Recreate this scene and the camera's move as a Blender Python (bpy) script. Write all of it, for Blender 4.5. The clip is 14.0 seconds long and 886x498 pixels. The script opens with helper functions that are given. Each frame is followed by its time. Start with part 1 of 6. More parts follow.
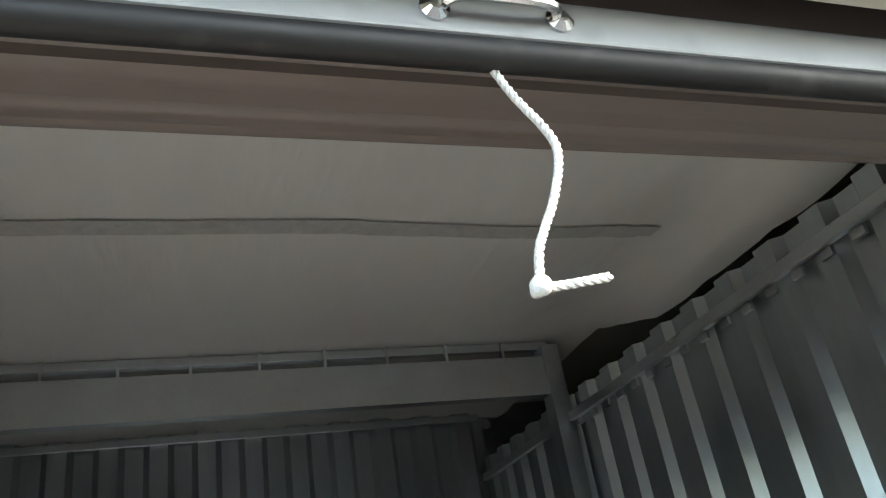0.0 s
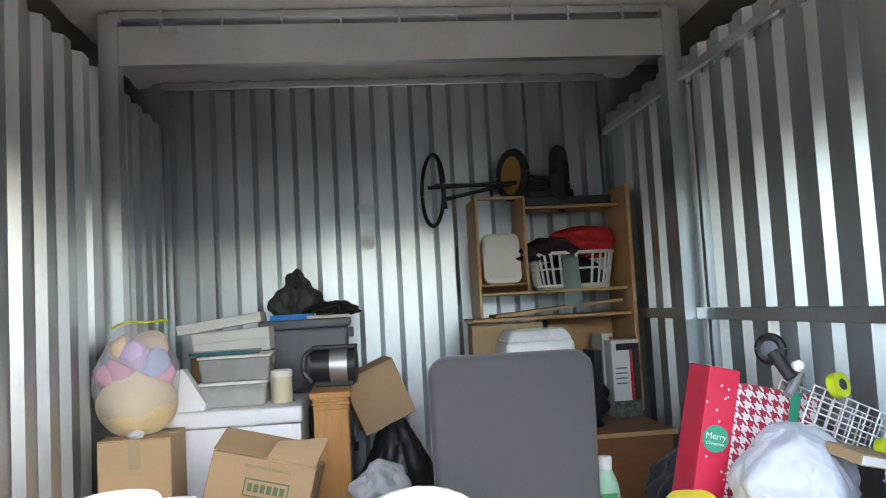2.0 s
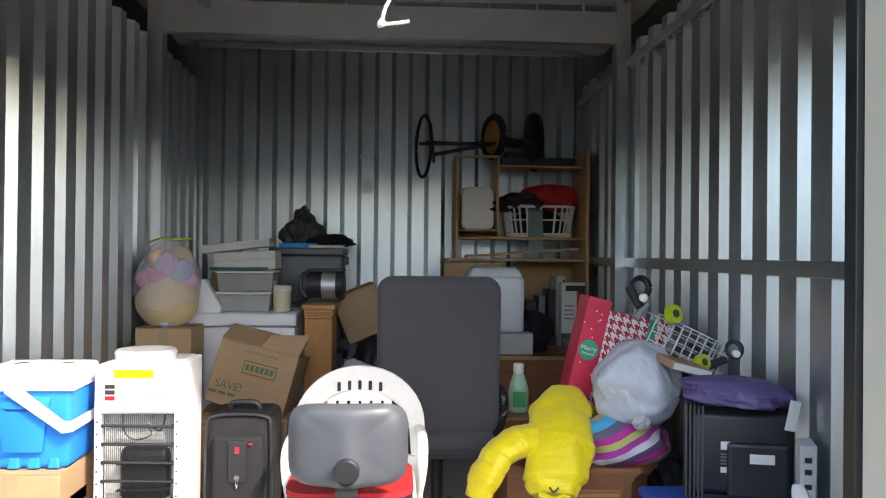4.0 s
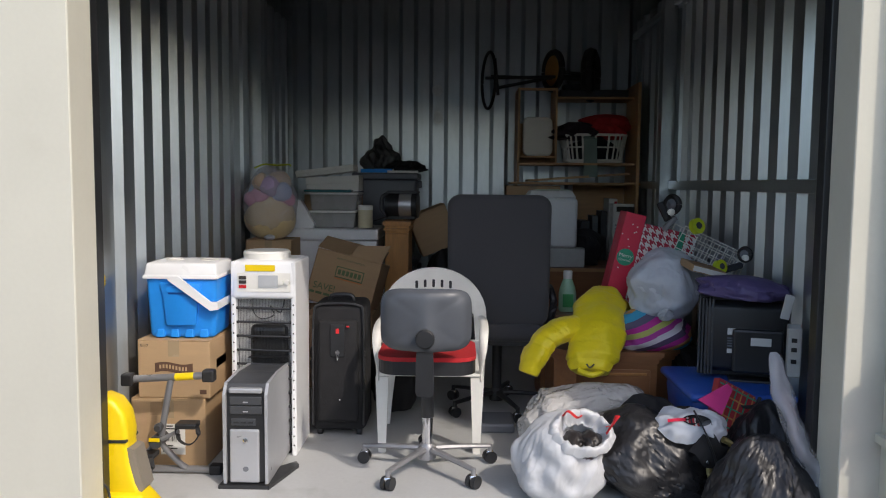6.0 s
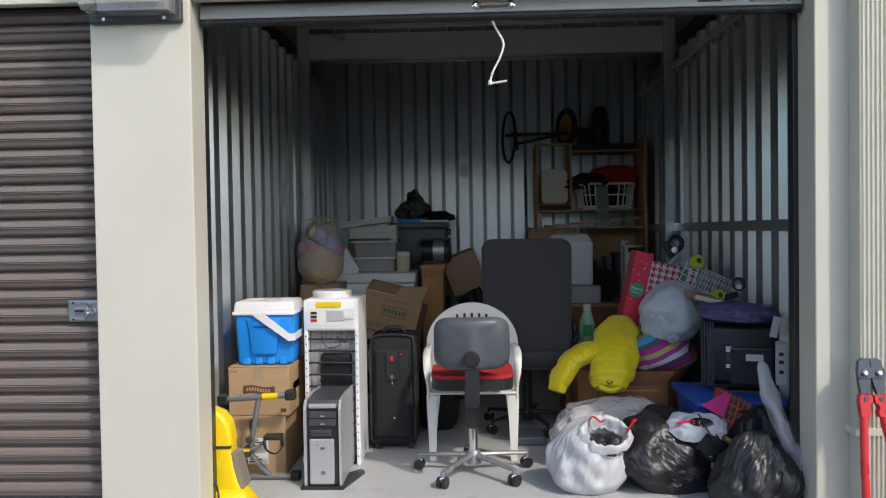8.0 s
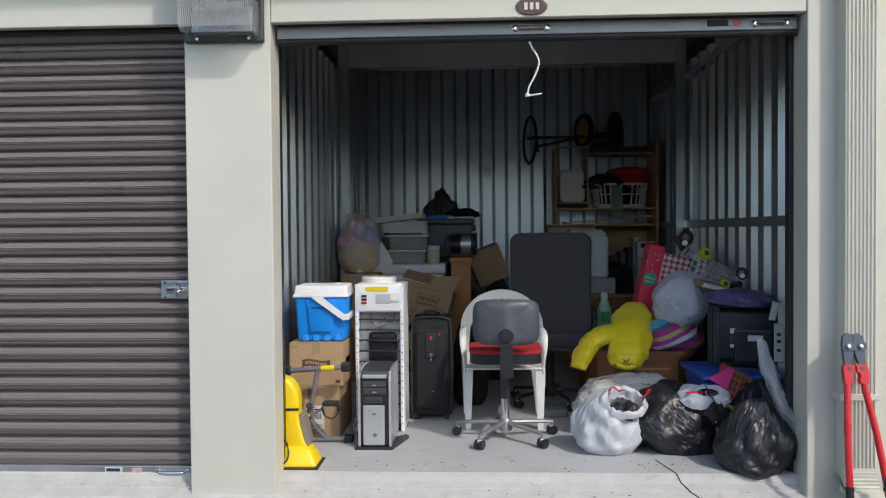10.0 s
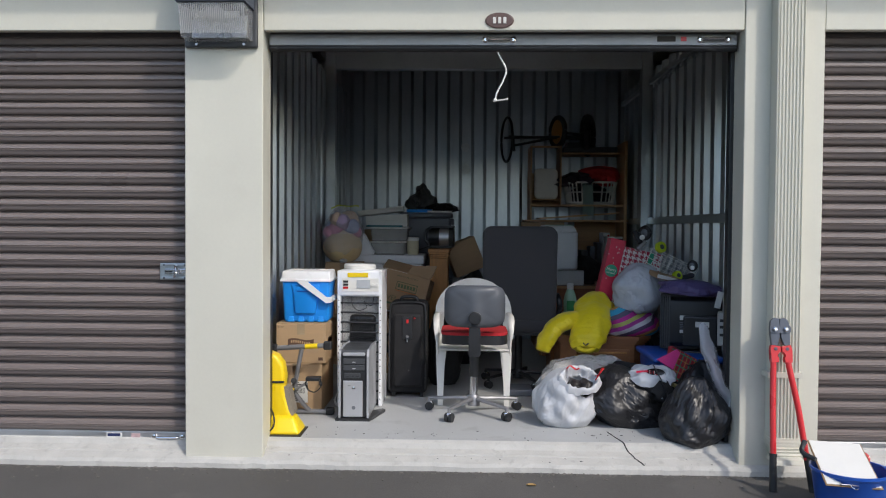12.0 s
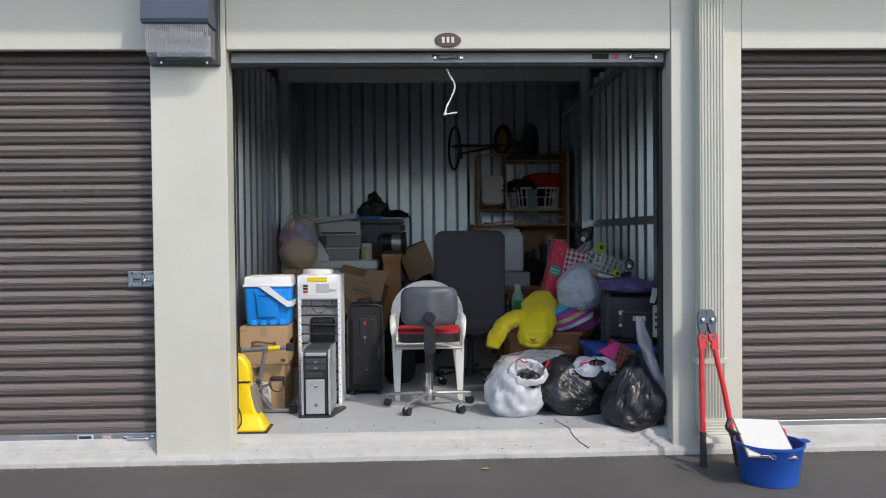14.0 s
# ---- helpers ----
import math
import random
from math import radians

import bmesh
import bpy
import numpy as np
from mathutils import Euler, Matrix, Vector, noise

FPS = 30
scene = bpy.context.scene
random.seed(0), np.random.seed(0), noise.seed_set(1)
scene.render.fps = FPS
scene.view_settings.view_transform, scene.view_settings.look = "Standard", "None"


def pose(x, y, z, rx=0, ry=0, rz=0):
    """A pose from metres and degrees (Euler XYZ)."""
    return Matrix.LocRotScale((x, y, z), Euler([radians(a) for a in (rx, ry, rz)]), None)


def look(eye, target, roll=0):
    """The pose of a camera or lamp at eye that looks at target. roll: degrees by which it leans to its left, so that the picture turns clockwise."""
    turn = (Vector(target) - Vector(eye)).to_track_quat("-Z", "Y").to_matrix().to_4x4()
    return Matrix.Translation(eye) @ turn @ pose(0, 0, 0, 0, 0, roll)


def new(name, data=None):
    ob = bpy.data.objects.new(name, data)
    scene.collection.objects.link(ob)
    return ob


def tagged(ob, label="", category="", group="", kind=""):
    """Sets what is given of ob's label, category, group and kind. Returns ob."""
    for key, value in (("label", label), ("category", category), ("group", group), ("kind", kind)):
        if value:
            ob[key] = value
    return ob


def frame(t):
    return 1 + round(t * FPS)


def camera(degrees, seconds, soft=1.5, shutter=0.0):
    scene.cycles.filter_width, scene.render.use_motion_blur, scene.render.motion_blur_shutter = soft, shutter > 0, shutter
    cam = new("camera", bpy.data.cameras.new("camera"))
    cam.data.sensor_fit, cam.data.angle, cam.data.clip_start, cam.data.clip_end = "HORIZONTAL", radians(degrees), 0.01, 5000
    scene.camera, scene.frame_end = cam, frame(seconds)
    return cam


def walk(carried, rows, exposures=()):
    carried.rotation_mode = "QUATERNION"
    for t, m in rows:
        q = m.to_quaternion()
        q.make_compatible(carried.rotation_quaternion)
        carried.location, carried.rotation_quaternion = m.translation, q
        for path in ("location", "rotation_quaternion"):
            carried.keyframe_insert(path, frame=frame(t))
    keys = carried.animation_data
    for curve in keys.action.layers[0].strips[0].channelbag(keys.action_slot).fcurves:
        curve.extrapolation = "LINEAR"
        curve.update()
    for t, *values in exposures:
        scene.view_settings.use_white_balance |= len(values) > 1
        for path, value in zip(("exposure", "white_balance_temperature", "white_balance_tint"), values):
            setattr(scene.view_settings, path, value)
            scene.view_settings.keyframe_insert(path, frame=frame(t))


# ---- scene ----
cam = camera(58.8, 14.0, soft=1.1)
PATH = [
    (0, (-0.354, -0.502, 1.722), (0.286, 1.168, 2.617), -9.8),
    (0.5, (-0.317, -0.453, 1.701), (0.11, 1.363, 2.421), -6.4),
    (1, (-0.349, -0.57, 1.625), (-0.046, 1.339, 2.139), -4.6),
    (1.5, (-0.41, -0.783, 1.535), (-0.103, 1.176, 1.794), -4.2),
    (2, (-0.289, -1.007, 1.484), (-0.065, 0.975, 1.627), -3.2),
    (2.2, (-0.219, -1.103, 1.467), (-0.021, 0.884, 1.581), -2.7),
    (4.3, (0.003, -2.069, 1.395), (0.132, -0.073, 1.355), 0.7),
    (4.5, (-0.02, -2.157, 1.382), (0.111, -0.164, 1.282), 0.6),
    (5, (-0.067, -2.374, 1.364), (0.037, -0.389, 1.139), 0.3),
    (5.5, (-0.015, -2.519, 1.367), (0.035, -0.531, 1.149), 0.8),
    (6, (0.009, -2.646, 1.37), (-0.035, -0.653, 1.203), 0.5),
    (6.5, (-0.064, -2.804, 1.367), (-0.127, -0.809, 1.238), -1.2),
    (7, (-0.123, -2.987, 1.37), (-0.186, -0.989, 1.288), -1.0),
    (7.5, (-0.089, -3.162, 1.356), (-0.16, -1.165, 1.285), -0.5),
    (8, (-0.117, -3.334, 1.365), (-0.193, -1.335, 1.32), -0.9),
    (8.5, (-0.205, -3.514, 1.34), (-0.304, -1.517, 1.295), -1.3),
    (8.7, (-0.22, -3.567, 1.343), (-0.329, -1.571, 1.301), -1.0),
    (10.8, (-0.309, -4.065, 1.307), (-0.38, -2.067, 1.262), 0.2),
    (11, (-0.315, -4.104, 1.305), (-0.383, -2.106, 1.262), 0.4),
    (11.5, (-0.283, -4.201, 1.301), (-0.36, -2.203, 1.258), 0.7),
    (12, (-0.184, -4.314, 1.291), (-0.244, -2.316, 1.238), 0.4),
    (12.5, (-0.172, -4.413, 1.315), (-0.237, -2.415, 1.273), -0.3),
    (13, (-0.223, -4.548, 1.292), (-0.242, -2.548, 1.246), -0.3),
    (13.5, (-0.248, -4.626, 1.28), (-0.186, -2.628, 1.245), -0.2),
    (14, (-0.23, -4.634, 1.281), (-0.155, -2.636, 1.244), -0.6),
]
walk(cam, [(t, look(eye, target, roll)) for t, eye, target, roll in PATH],
     exposures=[(0, 1.52, 7200, 3), (0.5, 3.0, 7200, 0), (1, 3.12, 7300, 3), (1.5, 3.0, 7200, 8), (2.2, 2.42, 7400, 12), (4.3, 1.1, 7350, 13), (5, 0.24, 7250, 13), (6, 0.02, 7000, 12), (7.5, 0.0, 6900, 11), (8.7, -0.08, 6700, 10), (11, -0.19, 6600, 10), (14, -0.1, 6600, 10)])
# exposure follows the clip's own camera, which opens up for the dim inside
# world and sun
world = bpy.data.worlds.new("sky_world")
scene.world = world
world.use_nodes = True
wn = world.node_tree
sky = wn.nodes.new("ShaderNodeTexSky")
sky.sky_type, sky.sun_disc = "NISHITA", False
sky.air_density, sky.dust_density, sky.ozone_density = 1.0, 1.6, 1.0
SUN_EL, SUN_AZ = 44.0, 42.0  # above the horizon; to the right of the outward facade normal (-y)
sky.sun_elevation = radians(SUN_EL)
sky.sun_rotation = radians(180 - SUN_AZ)
wn.nodes["Background"].inputs["Strength"].default_value = 0.28
wn.links.new(sky.outputs[0], wn.nodes["Background"].inputs["Color"])
sun = new("sun", bpy.data.lights.new("sun", "SUN"))
sun.data.energy, sun.data.angle, sun.data.color = 2.3, radians(1.6), (1.0, 0.955, 0.9)
ce, se = math.cos(radians(SUN_EL)), math.sin(radians(SUN_EL))
sun.matrix_basis = look((ce * math.sin(radians(SUN_AZ)) * 20, -ce * math.cos(radians(SUN_AZ)) * 20, se * 20), (0, 0, 0))


# ---- materials ----
def mat(name, col, rough=0.6, metal=0.0, var=0.12, scale=6.0, bump=0.15, fine=60.0, alpha=1.0, spec=0.5, stretch=(1, 1, 1), sheen=0.0, rvar=0.1, wear=None, wear_amount=0.0, trans=0.0):
    """A procedural surface: colour mottled at a coarse and a fine scale, uneven gloss, fine relief."""
    m = bpy.data.materials.new(name)
    m.use_nodes = True
    t = m.node_tree
    n, l = t.nodes, t.links
    b = n["Principled BSDF"]
    tc = n.new("ShaderNodeTexCoord")
    mp = n.new("ShaderNodeMapping")
    mp.inputs["Scale"].default_value = stretch
    l.new(tc.outputs["Object"], mp.inputs[0])
    info = n.new("ShaderNodeObjectInfo")
    a = n.new("ShaderNodeTexNoise")
    a.inputs["Scale"].default_value, a.inputs["Detail"].default_value = scale, 4
    f = n.new("ShaderNodeTexNoise")
    f.inputs["Scale"].default_value, f.inputs["Detail"].default_value = fine, 3
    l.new(mp.outputs[0], a.inputs["Vector"])
    l.new(mp.outputs[0], f.inputs["Vector"])
    s = n.new("ShaderNodeMath")
    s.operation = "MULTIPLY_ADD"
    l.new(f.outputs["Fac"], s.inputs[0])
    s.inputs[1].default_value = 0.4
    l.new(a.outputs["Fac"], s.inputs[2])
    r = n.new("ShaderNodeMapRange")
    r.inputs["From Min"].default_value, r.inputs["From Max"].default_value = 0.35, 1.05
    r.inputs["To Min"].default_value, r.inputs["To Max"].default_value = 1 - var, 1 + var
    l.new(s.outputs[0], r.inputs["Value"])
    mul = n.new("ShaderNodeVectorMath")
    mul.operation = "SCALE"
    mul.inputs[0].default_value = col
    l.new(r.outputs[0], mul.inputs["Scale"])
    out = mul.outputs[0]
    if wear:
        w = n.new("ShaderNodeTexNoise")
        w.inputs["Scale"].default_value, w.inputs["Detail"].default_value = scale * 2.3, 8
        l.new(mp.outputs[0], w.inputs["Vector"])
        wr = n.new("ShaderNodeMapRange")
        wr.inputs["From Min"].default_value, wr.inputs["From Max"].default_value = 0.58, 0.72
        wr.inputs["To Max"].default_value = wear_amount
        l.new(w.outputs["Fac"], wr.inputs["Value"])
        mx = n.new("ShaderNodeMix")
        mx.data_type = "RGBA"
        l.new(wr.outputs[0], mx.inputs["Factor"])
        l.new(out, mx.inputs["A"])
        mx.inputs["B"].default_value = (*wear, 1)
        out = mx.outputs["Result"]
    l.new(out, b.inputs["Base Color"])
    rr = n.new("ShaderNodeMapRange")
    rr.inputs["From Min"].default_value, rr.inputs["From Max"].default_value = 0.3, 0.7
    rr.inputs["To Min"].default_value, rr.inputs["To Max"].default_value = max(0.02, rough - rvar), min(1, rough + rvar)
    l.new(a.outputs["Fac"], rr.inputs["Value"])
    l.new(rr.outputs[0], b.inputs["Roughness"])
    b.inputs["Metallic"].default_value = metal
    b.inputs["Specular IOR Level"].default_value = spec
    if sheen:
        b.inputs["Sheen Weight"].default_value = sheen
    if trans:
        b.inputs["Transmission Weight"].default_value = trans
    b.inputs["Alpha"].default_value = alpha
    if bump:
        bp = n.new("ShaderNodeBump")
        bp.inputs["Strength"].default_value, bp.inputs["Distance"].default_value = bump, 0.004
        l.new(s.outputs[0], bp.inputs["Height"])
        l.new(bp.outputs[0], b.inputs["Normal"])
    return m


def film(name, col, see=0.5, rough=0.25, bump=0.6, fine=35.0):
    """Thin plastic film: part see-through, part milky, with glossy crinkles."""
    m = mat(name, col, rough=rough, var=0.08, scale=9, bump=bump, fine=fine)
    t = m.node_tree
    out = t.nodes["Material Output"]
    tr = t.nodes.new("ShaderNodeBsdfTransparent")
    mx = t.nodes.new("ShaderNodeMixShader")
    mx.inputs[0].default_value = 1 - see
    t.links.new(tr.outputs[0], mx.inputs[1])
    t.links.new(t.nodes["Principled BSDF"].outputs[0], mx.inputs[2])
    t.links.new(mx.outputs[0], out.inputs[0])
    return m


def stripes(name, cols, width, axis=0, rough=0.8, tilt=0.0, bump=0.2):
    """Woven or printed bands of several colours across one axis."""
    m = mat(name, (1, 1, 1), rough=rough, bump=bump, fine=200)
    t = m.node_tree
    n, l = t.nodes, t.links
    tc = n.new("ShaderNodeTexCoord")
    mp = n.new("ShaderNodeMapping")
    mp.inputs["Rotation"].default_value = (0, tilt, 0)
    l.new(tc.outputs["Object"], mp.inputs[0])
    sx = n.new("ShaderNodeSeparateXYZ")
    l.new(mp.outputs[0], sx.inputs[0])
    d = n.new("ShaderNodeMath")
    d.operation = "DIVIDE"
    l.new(sx.outputs[axis], d.inputs[0])
    d.inputs[1].default_value = width
    fr = n.new("ShaderNodeMath")
    fr.operation = "FRACT"
    l.new(d.outputs[0], fr.inputs[0])
    cr = n.new("ShaderNodeValToRGB")
    cr.color_ramp.interpolation = "CONSTANT"
    while len(cr.color_ramp.elements) < len(cols):
        cr.color_ramp.elements.new(0.5)
    for i, c in enumerate(cols):
        cr.color_ramp.elements[i].position = i / len(cols)
        cr.color_ramp.elements[i].color = (*c, 1)
    l.new(fr.outputs[0], cr.inputs[0])
    l.new(cr.outputs[0], n["Principled BSDF"].inputs["Base Color"])
    return m


CREAM = mat("cream_painted_steel", (0.6, 0.585, 0.5), 0.45, var=0.05, scale=2.5, bump=0.05, wear=(0.48, 0.45, 0.37), wear_amount=0.12)
BROWN = mat("brown_painted_steel", (0.19, 0.158, 0.146), 0.36, var=0.05, scale=3, bump=0.0, wear=(0.22, 0.2, 0.18), wear_amount=0.12, stretch=(0.3, 1, 1))
GALV = mat("galvanised_steel", (0.6, 0.63, 0.645), 0.3, metal=1.0, var=0.12, scale=4, bump=0.02, fine=45, rvar=0.03)
GALV_WALL = mat("galvalume_wall_sheet", (0.5, 0.54, 0.562), 0.33, metal=0.9, var=0.16, scale=2.2, bump=0.02, fine=30, rvar=0.05, stretch=(1, 1, 0.25), wear=(0.62, 0.65, 0.67), wear_amount=0.25)
GRIT = mat("grit", (0.15, 0.14, 0.125), 0.9, var=0.5, scale=9, bump=0.2)
BARGREY = mat("grey_painted_bar", (0.36, 0.37, 0.38), 0.5, metal=0.2, var=0.06, bump=0.04, wear=(0.25, 0.25, 0.24), wear_amount=0.3)
ALU = mat("aluminium", (0.55, 0.56, 0.57), 0.42, metal=0.9, var=0.06, bump=0.05)
CASTALU = mat("cast_aluminium", (0.3, 0.3, 0.31), 0.5, metal=0.6, var=0.1, bump=0.1)
CHROME = mat("chrome", (0.75, 0.75, 0.76), 0.15, metal=1.0, var=0.05, bump=0.02)
VINYL = mat("white_vinyl_insulation", (0.86, 0.855, 0.83), 0.45, var=0.06, scale=2.2, bump=0.35, fine=12, rvar=0.03, stretch=(1, 0.35, 1))

TAPE = mat("seam_tape", (0.6, 0.6, 0.58), 0.4, var=0.15, scale=25, bump=0.3)
CONCRETE = mat("painted_grey_concrete", (0.43, 0.44, 0.44), 0.55, var=0.1, scale=3, bump=0.15, wear=(0.27, 0.27, 0.26), wear_amount=0.35)
APRON = mat("bare_concrete", (0.46, 0.45, 0.42), 0.88, var=0.14, scale=9, bump=0.8, fine=120, wear=(0.27, 0.26, 0.24), wear_amount=0.4)
ASPHALT = mat("asphalt", (0.088, 0.083, 0.077), 0.9, var=0.34, scale=1.3, bump=1.6, fine=170, wear=(0.13, 0.122, 0.113), wear_amount=0.5)
RUBBER = mat("black_rubber", (0.014, 0.014, 0.015), 0.55, var=0.2, bump=0.15, wear=(0.25, 0.24, 0.22), wear_amount=0.12)
BLACK = mat("black_plastic", (0.02, 0.021, 0.023), 0.4, var=0.15, bump=0.1)
ROPE = mat("white_rope", (0.78, 0.77, 0.73), 0.8, var=0.12, scale=60, bump=0.8, fine=300)
CARD = mat("brown_cardboard", (0.42, 0.28, 0.155), 0.8, var=0.1, scale=4, bump=0.12, stretch=(1, 1, 6))
CARD_DARK = mat("worn_brown_cardboard", (0.33, 0.215, 0.12), 0.82, var=0.12, scale=4, bump=0.15, stretch=(1, 1, 5))
WHITE = mat("white_enamel", (0.78, 0.79, 0.8), 0.35, var=0.04, scale=3, bump=0.04, wear=(0.6, 0.6, 0.58), wear_amount=0.15)
WHITEPL = mat("white_plastic", (0.76, 0.75, 0.7), 0.45, var=0.05, scale=5, bump=0.06, wear=(0.55, 0.53, 0.47), wear_amount=0.2)
PAPER = mat("white_paper", (0.68, 0.67, 0.63), 0.75, var=0.04, bump=0.05)
INK = mat("dark_print", (0.03, 0.025, 0.02), 0.7, var=0.1, bump=0)
BROWNINK = mat("brown_print", (0.1, 0.05, 0.03), 0.7, var=0.1, bump=0)
GREENINK = mat("green_print", (0.08, 0.12, 0.05), 0.7, var=0.1, bump=0)
ORANGEINK = mat("orange_print", (0.5, 0.17, 0.05), 0.7, var=0.1, bump=0)
BLUE = mat("blue_cooler_plastic", (0.006, 0.255, 0.78), 0.42, var=0.07, scale=4, bump=0.08)
BLUETUB = mat("blue_tub_plastic", (0.015, 0.09, 0.42), 0.4, var=0.08, scale=4, bump=0.08)
YELLOW = mat("yellow_plastic", (0.82, 0.58, 0.01), 0.35, var=0.06, scale=5, bump=0.05)
YJACKET = mat("yellow_padded_nylon", (0.8, 0.64, 0.006), 0.5, var=0.08, scale=14, bump=0.5, fine=45, sheen=0.2)
SILVER = mat("silver_plastic", (0.45, 0.46, 0.48), 0.35, metal=0.35, var=0.05, bump=0.04)
DGREY = mat("dark_grey_plastic", (0.05, 0.053, 0.058), 0.45, var=0.12, bump=0.08)
GREYPL = mat("grey_plastic", (0.14, 0.15, 0.17), 0.5, var=0.08, bump=0.06)
TUBEGREY = mat("grey_painted_tube", (0.24, 0.24, 0.25), 0.35, metal=0.4, var=0.08, bump=0.05)
BLKFAB = mat("black_fabric", (0.012, 0.012, 0.0135), 0.85, var=0.2, scale=8, bump=0.4, fine=180)
CHARFAB = mat("charcoal_upholstery", (0.045, 0.045, 0.05), 0.9, var=0.18, scale=5, bump=0.4, fine=220, sheen=0.2)
REDFAB = mat("red_upholstery", (0.42, 0.015, 0.02), 0.85, var=0.12, bump=0.3, fine=200)
BLKBAG = mat("black_bin_liner", (0.016, 0.016, 0.018), 0.38, var=0.2, scale=10, bump=0.35, fine=40, rvar=0.06)
OAK = mat("oak_laminate", (0.5, 0.29, 0.13), 0.5, var=0.16, scale=5, bump=0.1, stretch=(1, 1, 12), fine=40)
OAKX = mat("oak_laminate_flat", (0.5, 0.29, 0.13), 0.5, var=0.16, scale=5, bump=0.1, stretch=(1, 12, 12), fine=40)
PINE = mat("honey_oak_wood", (0.5, 0.235, 0.07), 0.45, var=0.2, scale=6, bump=0.15, stretch=(8, 8, 1), fine=30)
WALNUT = mat("brown_stained_wood", (0.3, 0.125, 0.05), 0.4, var=0.2, scale=5, bump=0.12, stretch=(1, 8, 8), fine=35)
PURPLE = mat("purple_nylon", (0.1, 0.075, 0.19), 0.55, var=0.12, scale=9, bump=0.5)
REDGLOSS = mat("red_gloss_paint", (0.6, 0.025, 0.03), 0.3, var=0.06, bump=0.04)
STEEL = mat("dark_forged_steel", (0.09, 0.1, 0.12), 0.4, metal=0.7, var=0.15, bump=0.15)
WBAG = film("white_bin_liner", (0.58, 0.59, 0.61), 0.06, 0.35, 0.9, 22)
FROST = film("frosted_plastic_bag", (0.6, 0.63, 0.68), 0.25, 0.35, 0.7, 18)
CLEAR = film("clear_plastic_sheet", (0.6, 0.59, 0.57), 0.36, 0.1, 1.0, 26)
TOTE = film("clear_tote_plastic", (0.6, 0.6, 0.58), 0.55, 0.25, 0.05, 20)



def crinkle(m, scale, dist, stretch=(1, 1, 1), strength=1.0):
    """Adds sharp creases, as in thin film or nylon, over the fine relief."""
    t = m.node_tree
    n, l = t.nodes, t.links
    tc = n.new("ShaderNodeTexCoord")
    mp = n.new("ShaderNodeMapping")
    mp.inputs["Scale"].default_value = stretch
    l.new(tc.outputs["Object"], mp.inputs[0])
    bsdf = n["Principled BSDF"]
    last = bsdf.inputs["Normal"].links[0].from_socket
    for k, (s, w) in enumerate(((scale, 1.0), (scale * 2.7, 0.4))):
        tex = n.new("ShaderNodeTexNoise")
        tex.noise_type = "RIDGED_MULTIFRACTAL"
        tex.inputs["Scale"].default_value, tex.inputs["Detail"].default_value, tex.inputs["Distortion"].default_value = s, 2, 0.7
        l.new(mp.outputs[0], tex.inputs["Vector"])
        bp = n.new("ShaderNodeBump")
        bp.inputs["Strength"].default_value, bp.inputs["Distance"].default_value = strength, dist * w
        l.new(tex.outputs[0], bp.inputs["Height"])
        l.new(last, bp.inputs["Normal"])
        last = bp.outputs[0]
    l.new(last, bsdf.inputs["Normal"])


crinkle(BLKBAG, 17, 0.004, (1.5, 1, 0.25), 0.55)
crinkle(WBAG, 12, 0.006, (1, 1, 0.4), 0.8)
crinkle(CLEAR, 11, 0.03, (1, 1, 1), 1.0)
crinkle(FROST, 6, 0.008, (1, 1, 0.6), 0.7)
crinkle(CLEAR, 9, 0.016)
crinkle(YJACKET, 12, 0.006, (1, 1, 1), 0.8)
crinkle(BLKFAB, 6, 0.006, (1, 1, 1), 0.6)
crinkle(VINYL, 2.6, 0.014, (1, 0.3, 1), 0.6)
crinkle(VINYL, 9, 0.004, (1.6, 0.25, 1), 0.5)
crinkle(TAPE, 14, 0.004)
crinkle(PURPLE, 7, 0.006, (1, 1, 1), 0.6)

# ---- builders ----
def part(name, bm, material, parent=None, label="", smooth=False):
    """Links a bmesh as one mesh object, under a thing or a part."""
    me = bpy.data.meshes.new(name)
    bm.normal_update()
    bm.to_mesh(me)
    bm.free()
    for x in material if isinstance(material, (list, tuple)) else [material]:
        me.materials.append(x)
    if smooth:
        for p in me.polygons:
            p.use_smooth = True
        me.set_sharp_from_angle(angle=radians(40))
    ob = new(name, me)
    ob.parent = parent
    if label:
        tagged(ob, label)
    return ob


def thing(name, x, y, z, rz, label, category, group="", rx=0, ry=0):
    ob = new(name)
    ob.empty_display_size = 0.1
    ob.matrix_basis = pose(x, y, z, rx, ry, rz)
    return tagged(ob, label, category, group)


def box(x0, x1, y0, y1, z0, z1, bev=0.0, seg=2, bm=None):
    bm = bm or bmesh.new()
    g = bmesh.ops.create_cube(bm, size=1, matrix=Matrix.Translation(((x0 + x1) / 2, (y0 + y1) / 2, (z0 + z1) / 2)) @ Matrix.Diagonal((x1 - x0, y1 - y0, z1 - z0, 1)))
    if bev:
        e = list({e for v in g["verts"] for e in v.link_edges})
        bmesh.ops.bevel(bm, geom=e, offset=bev, segments=seg, profile=0.5, affect="EDGES")
    return bm


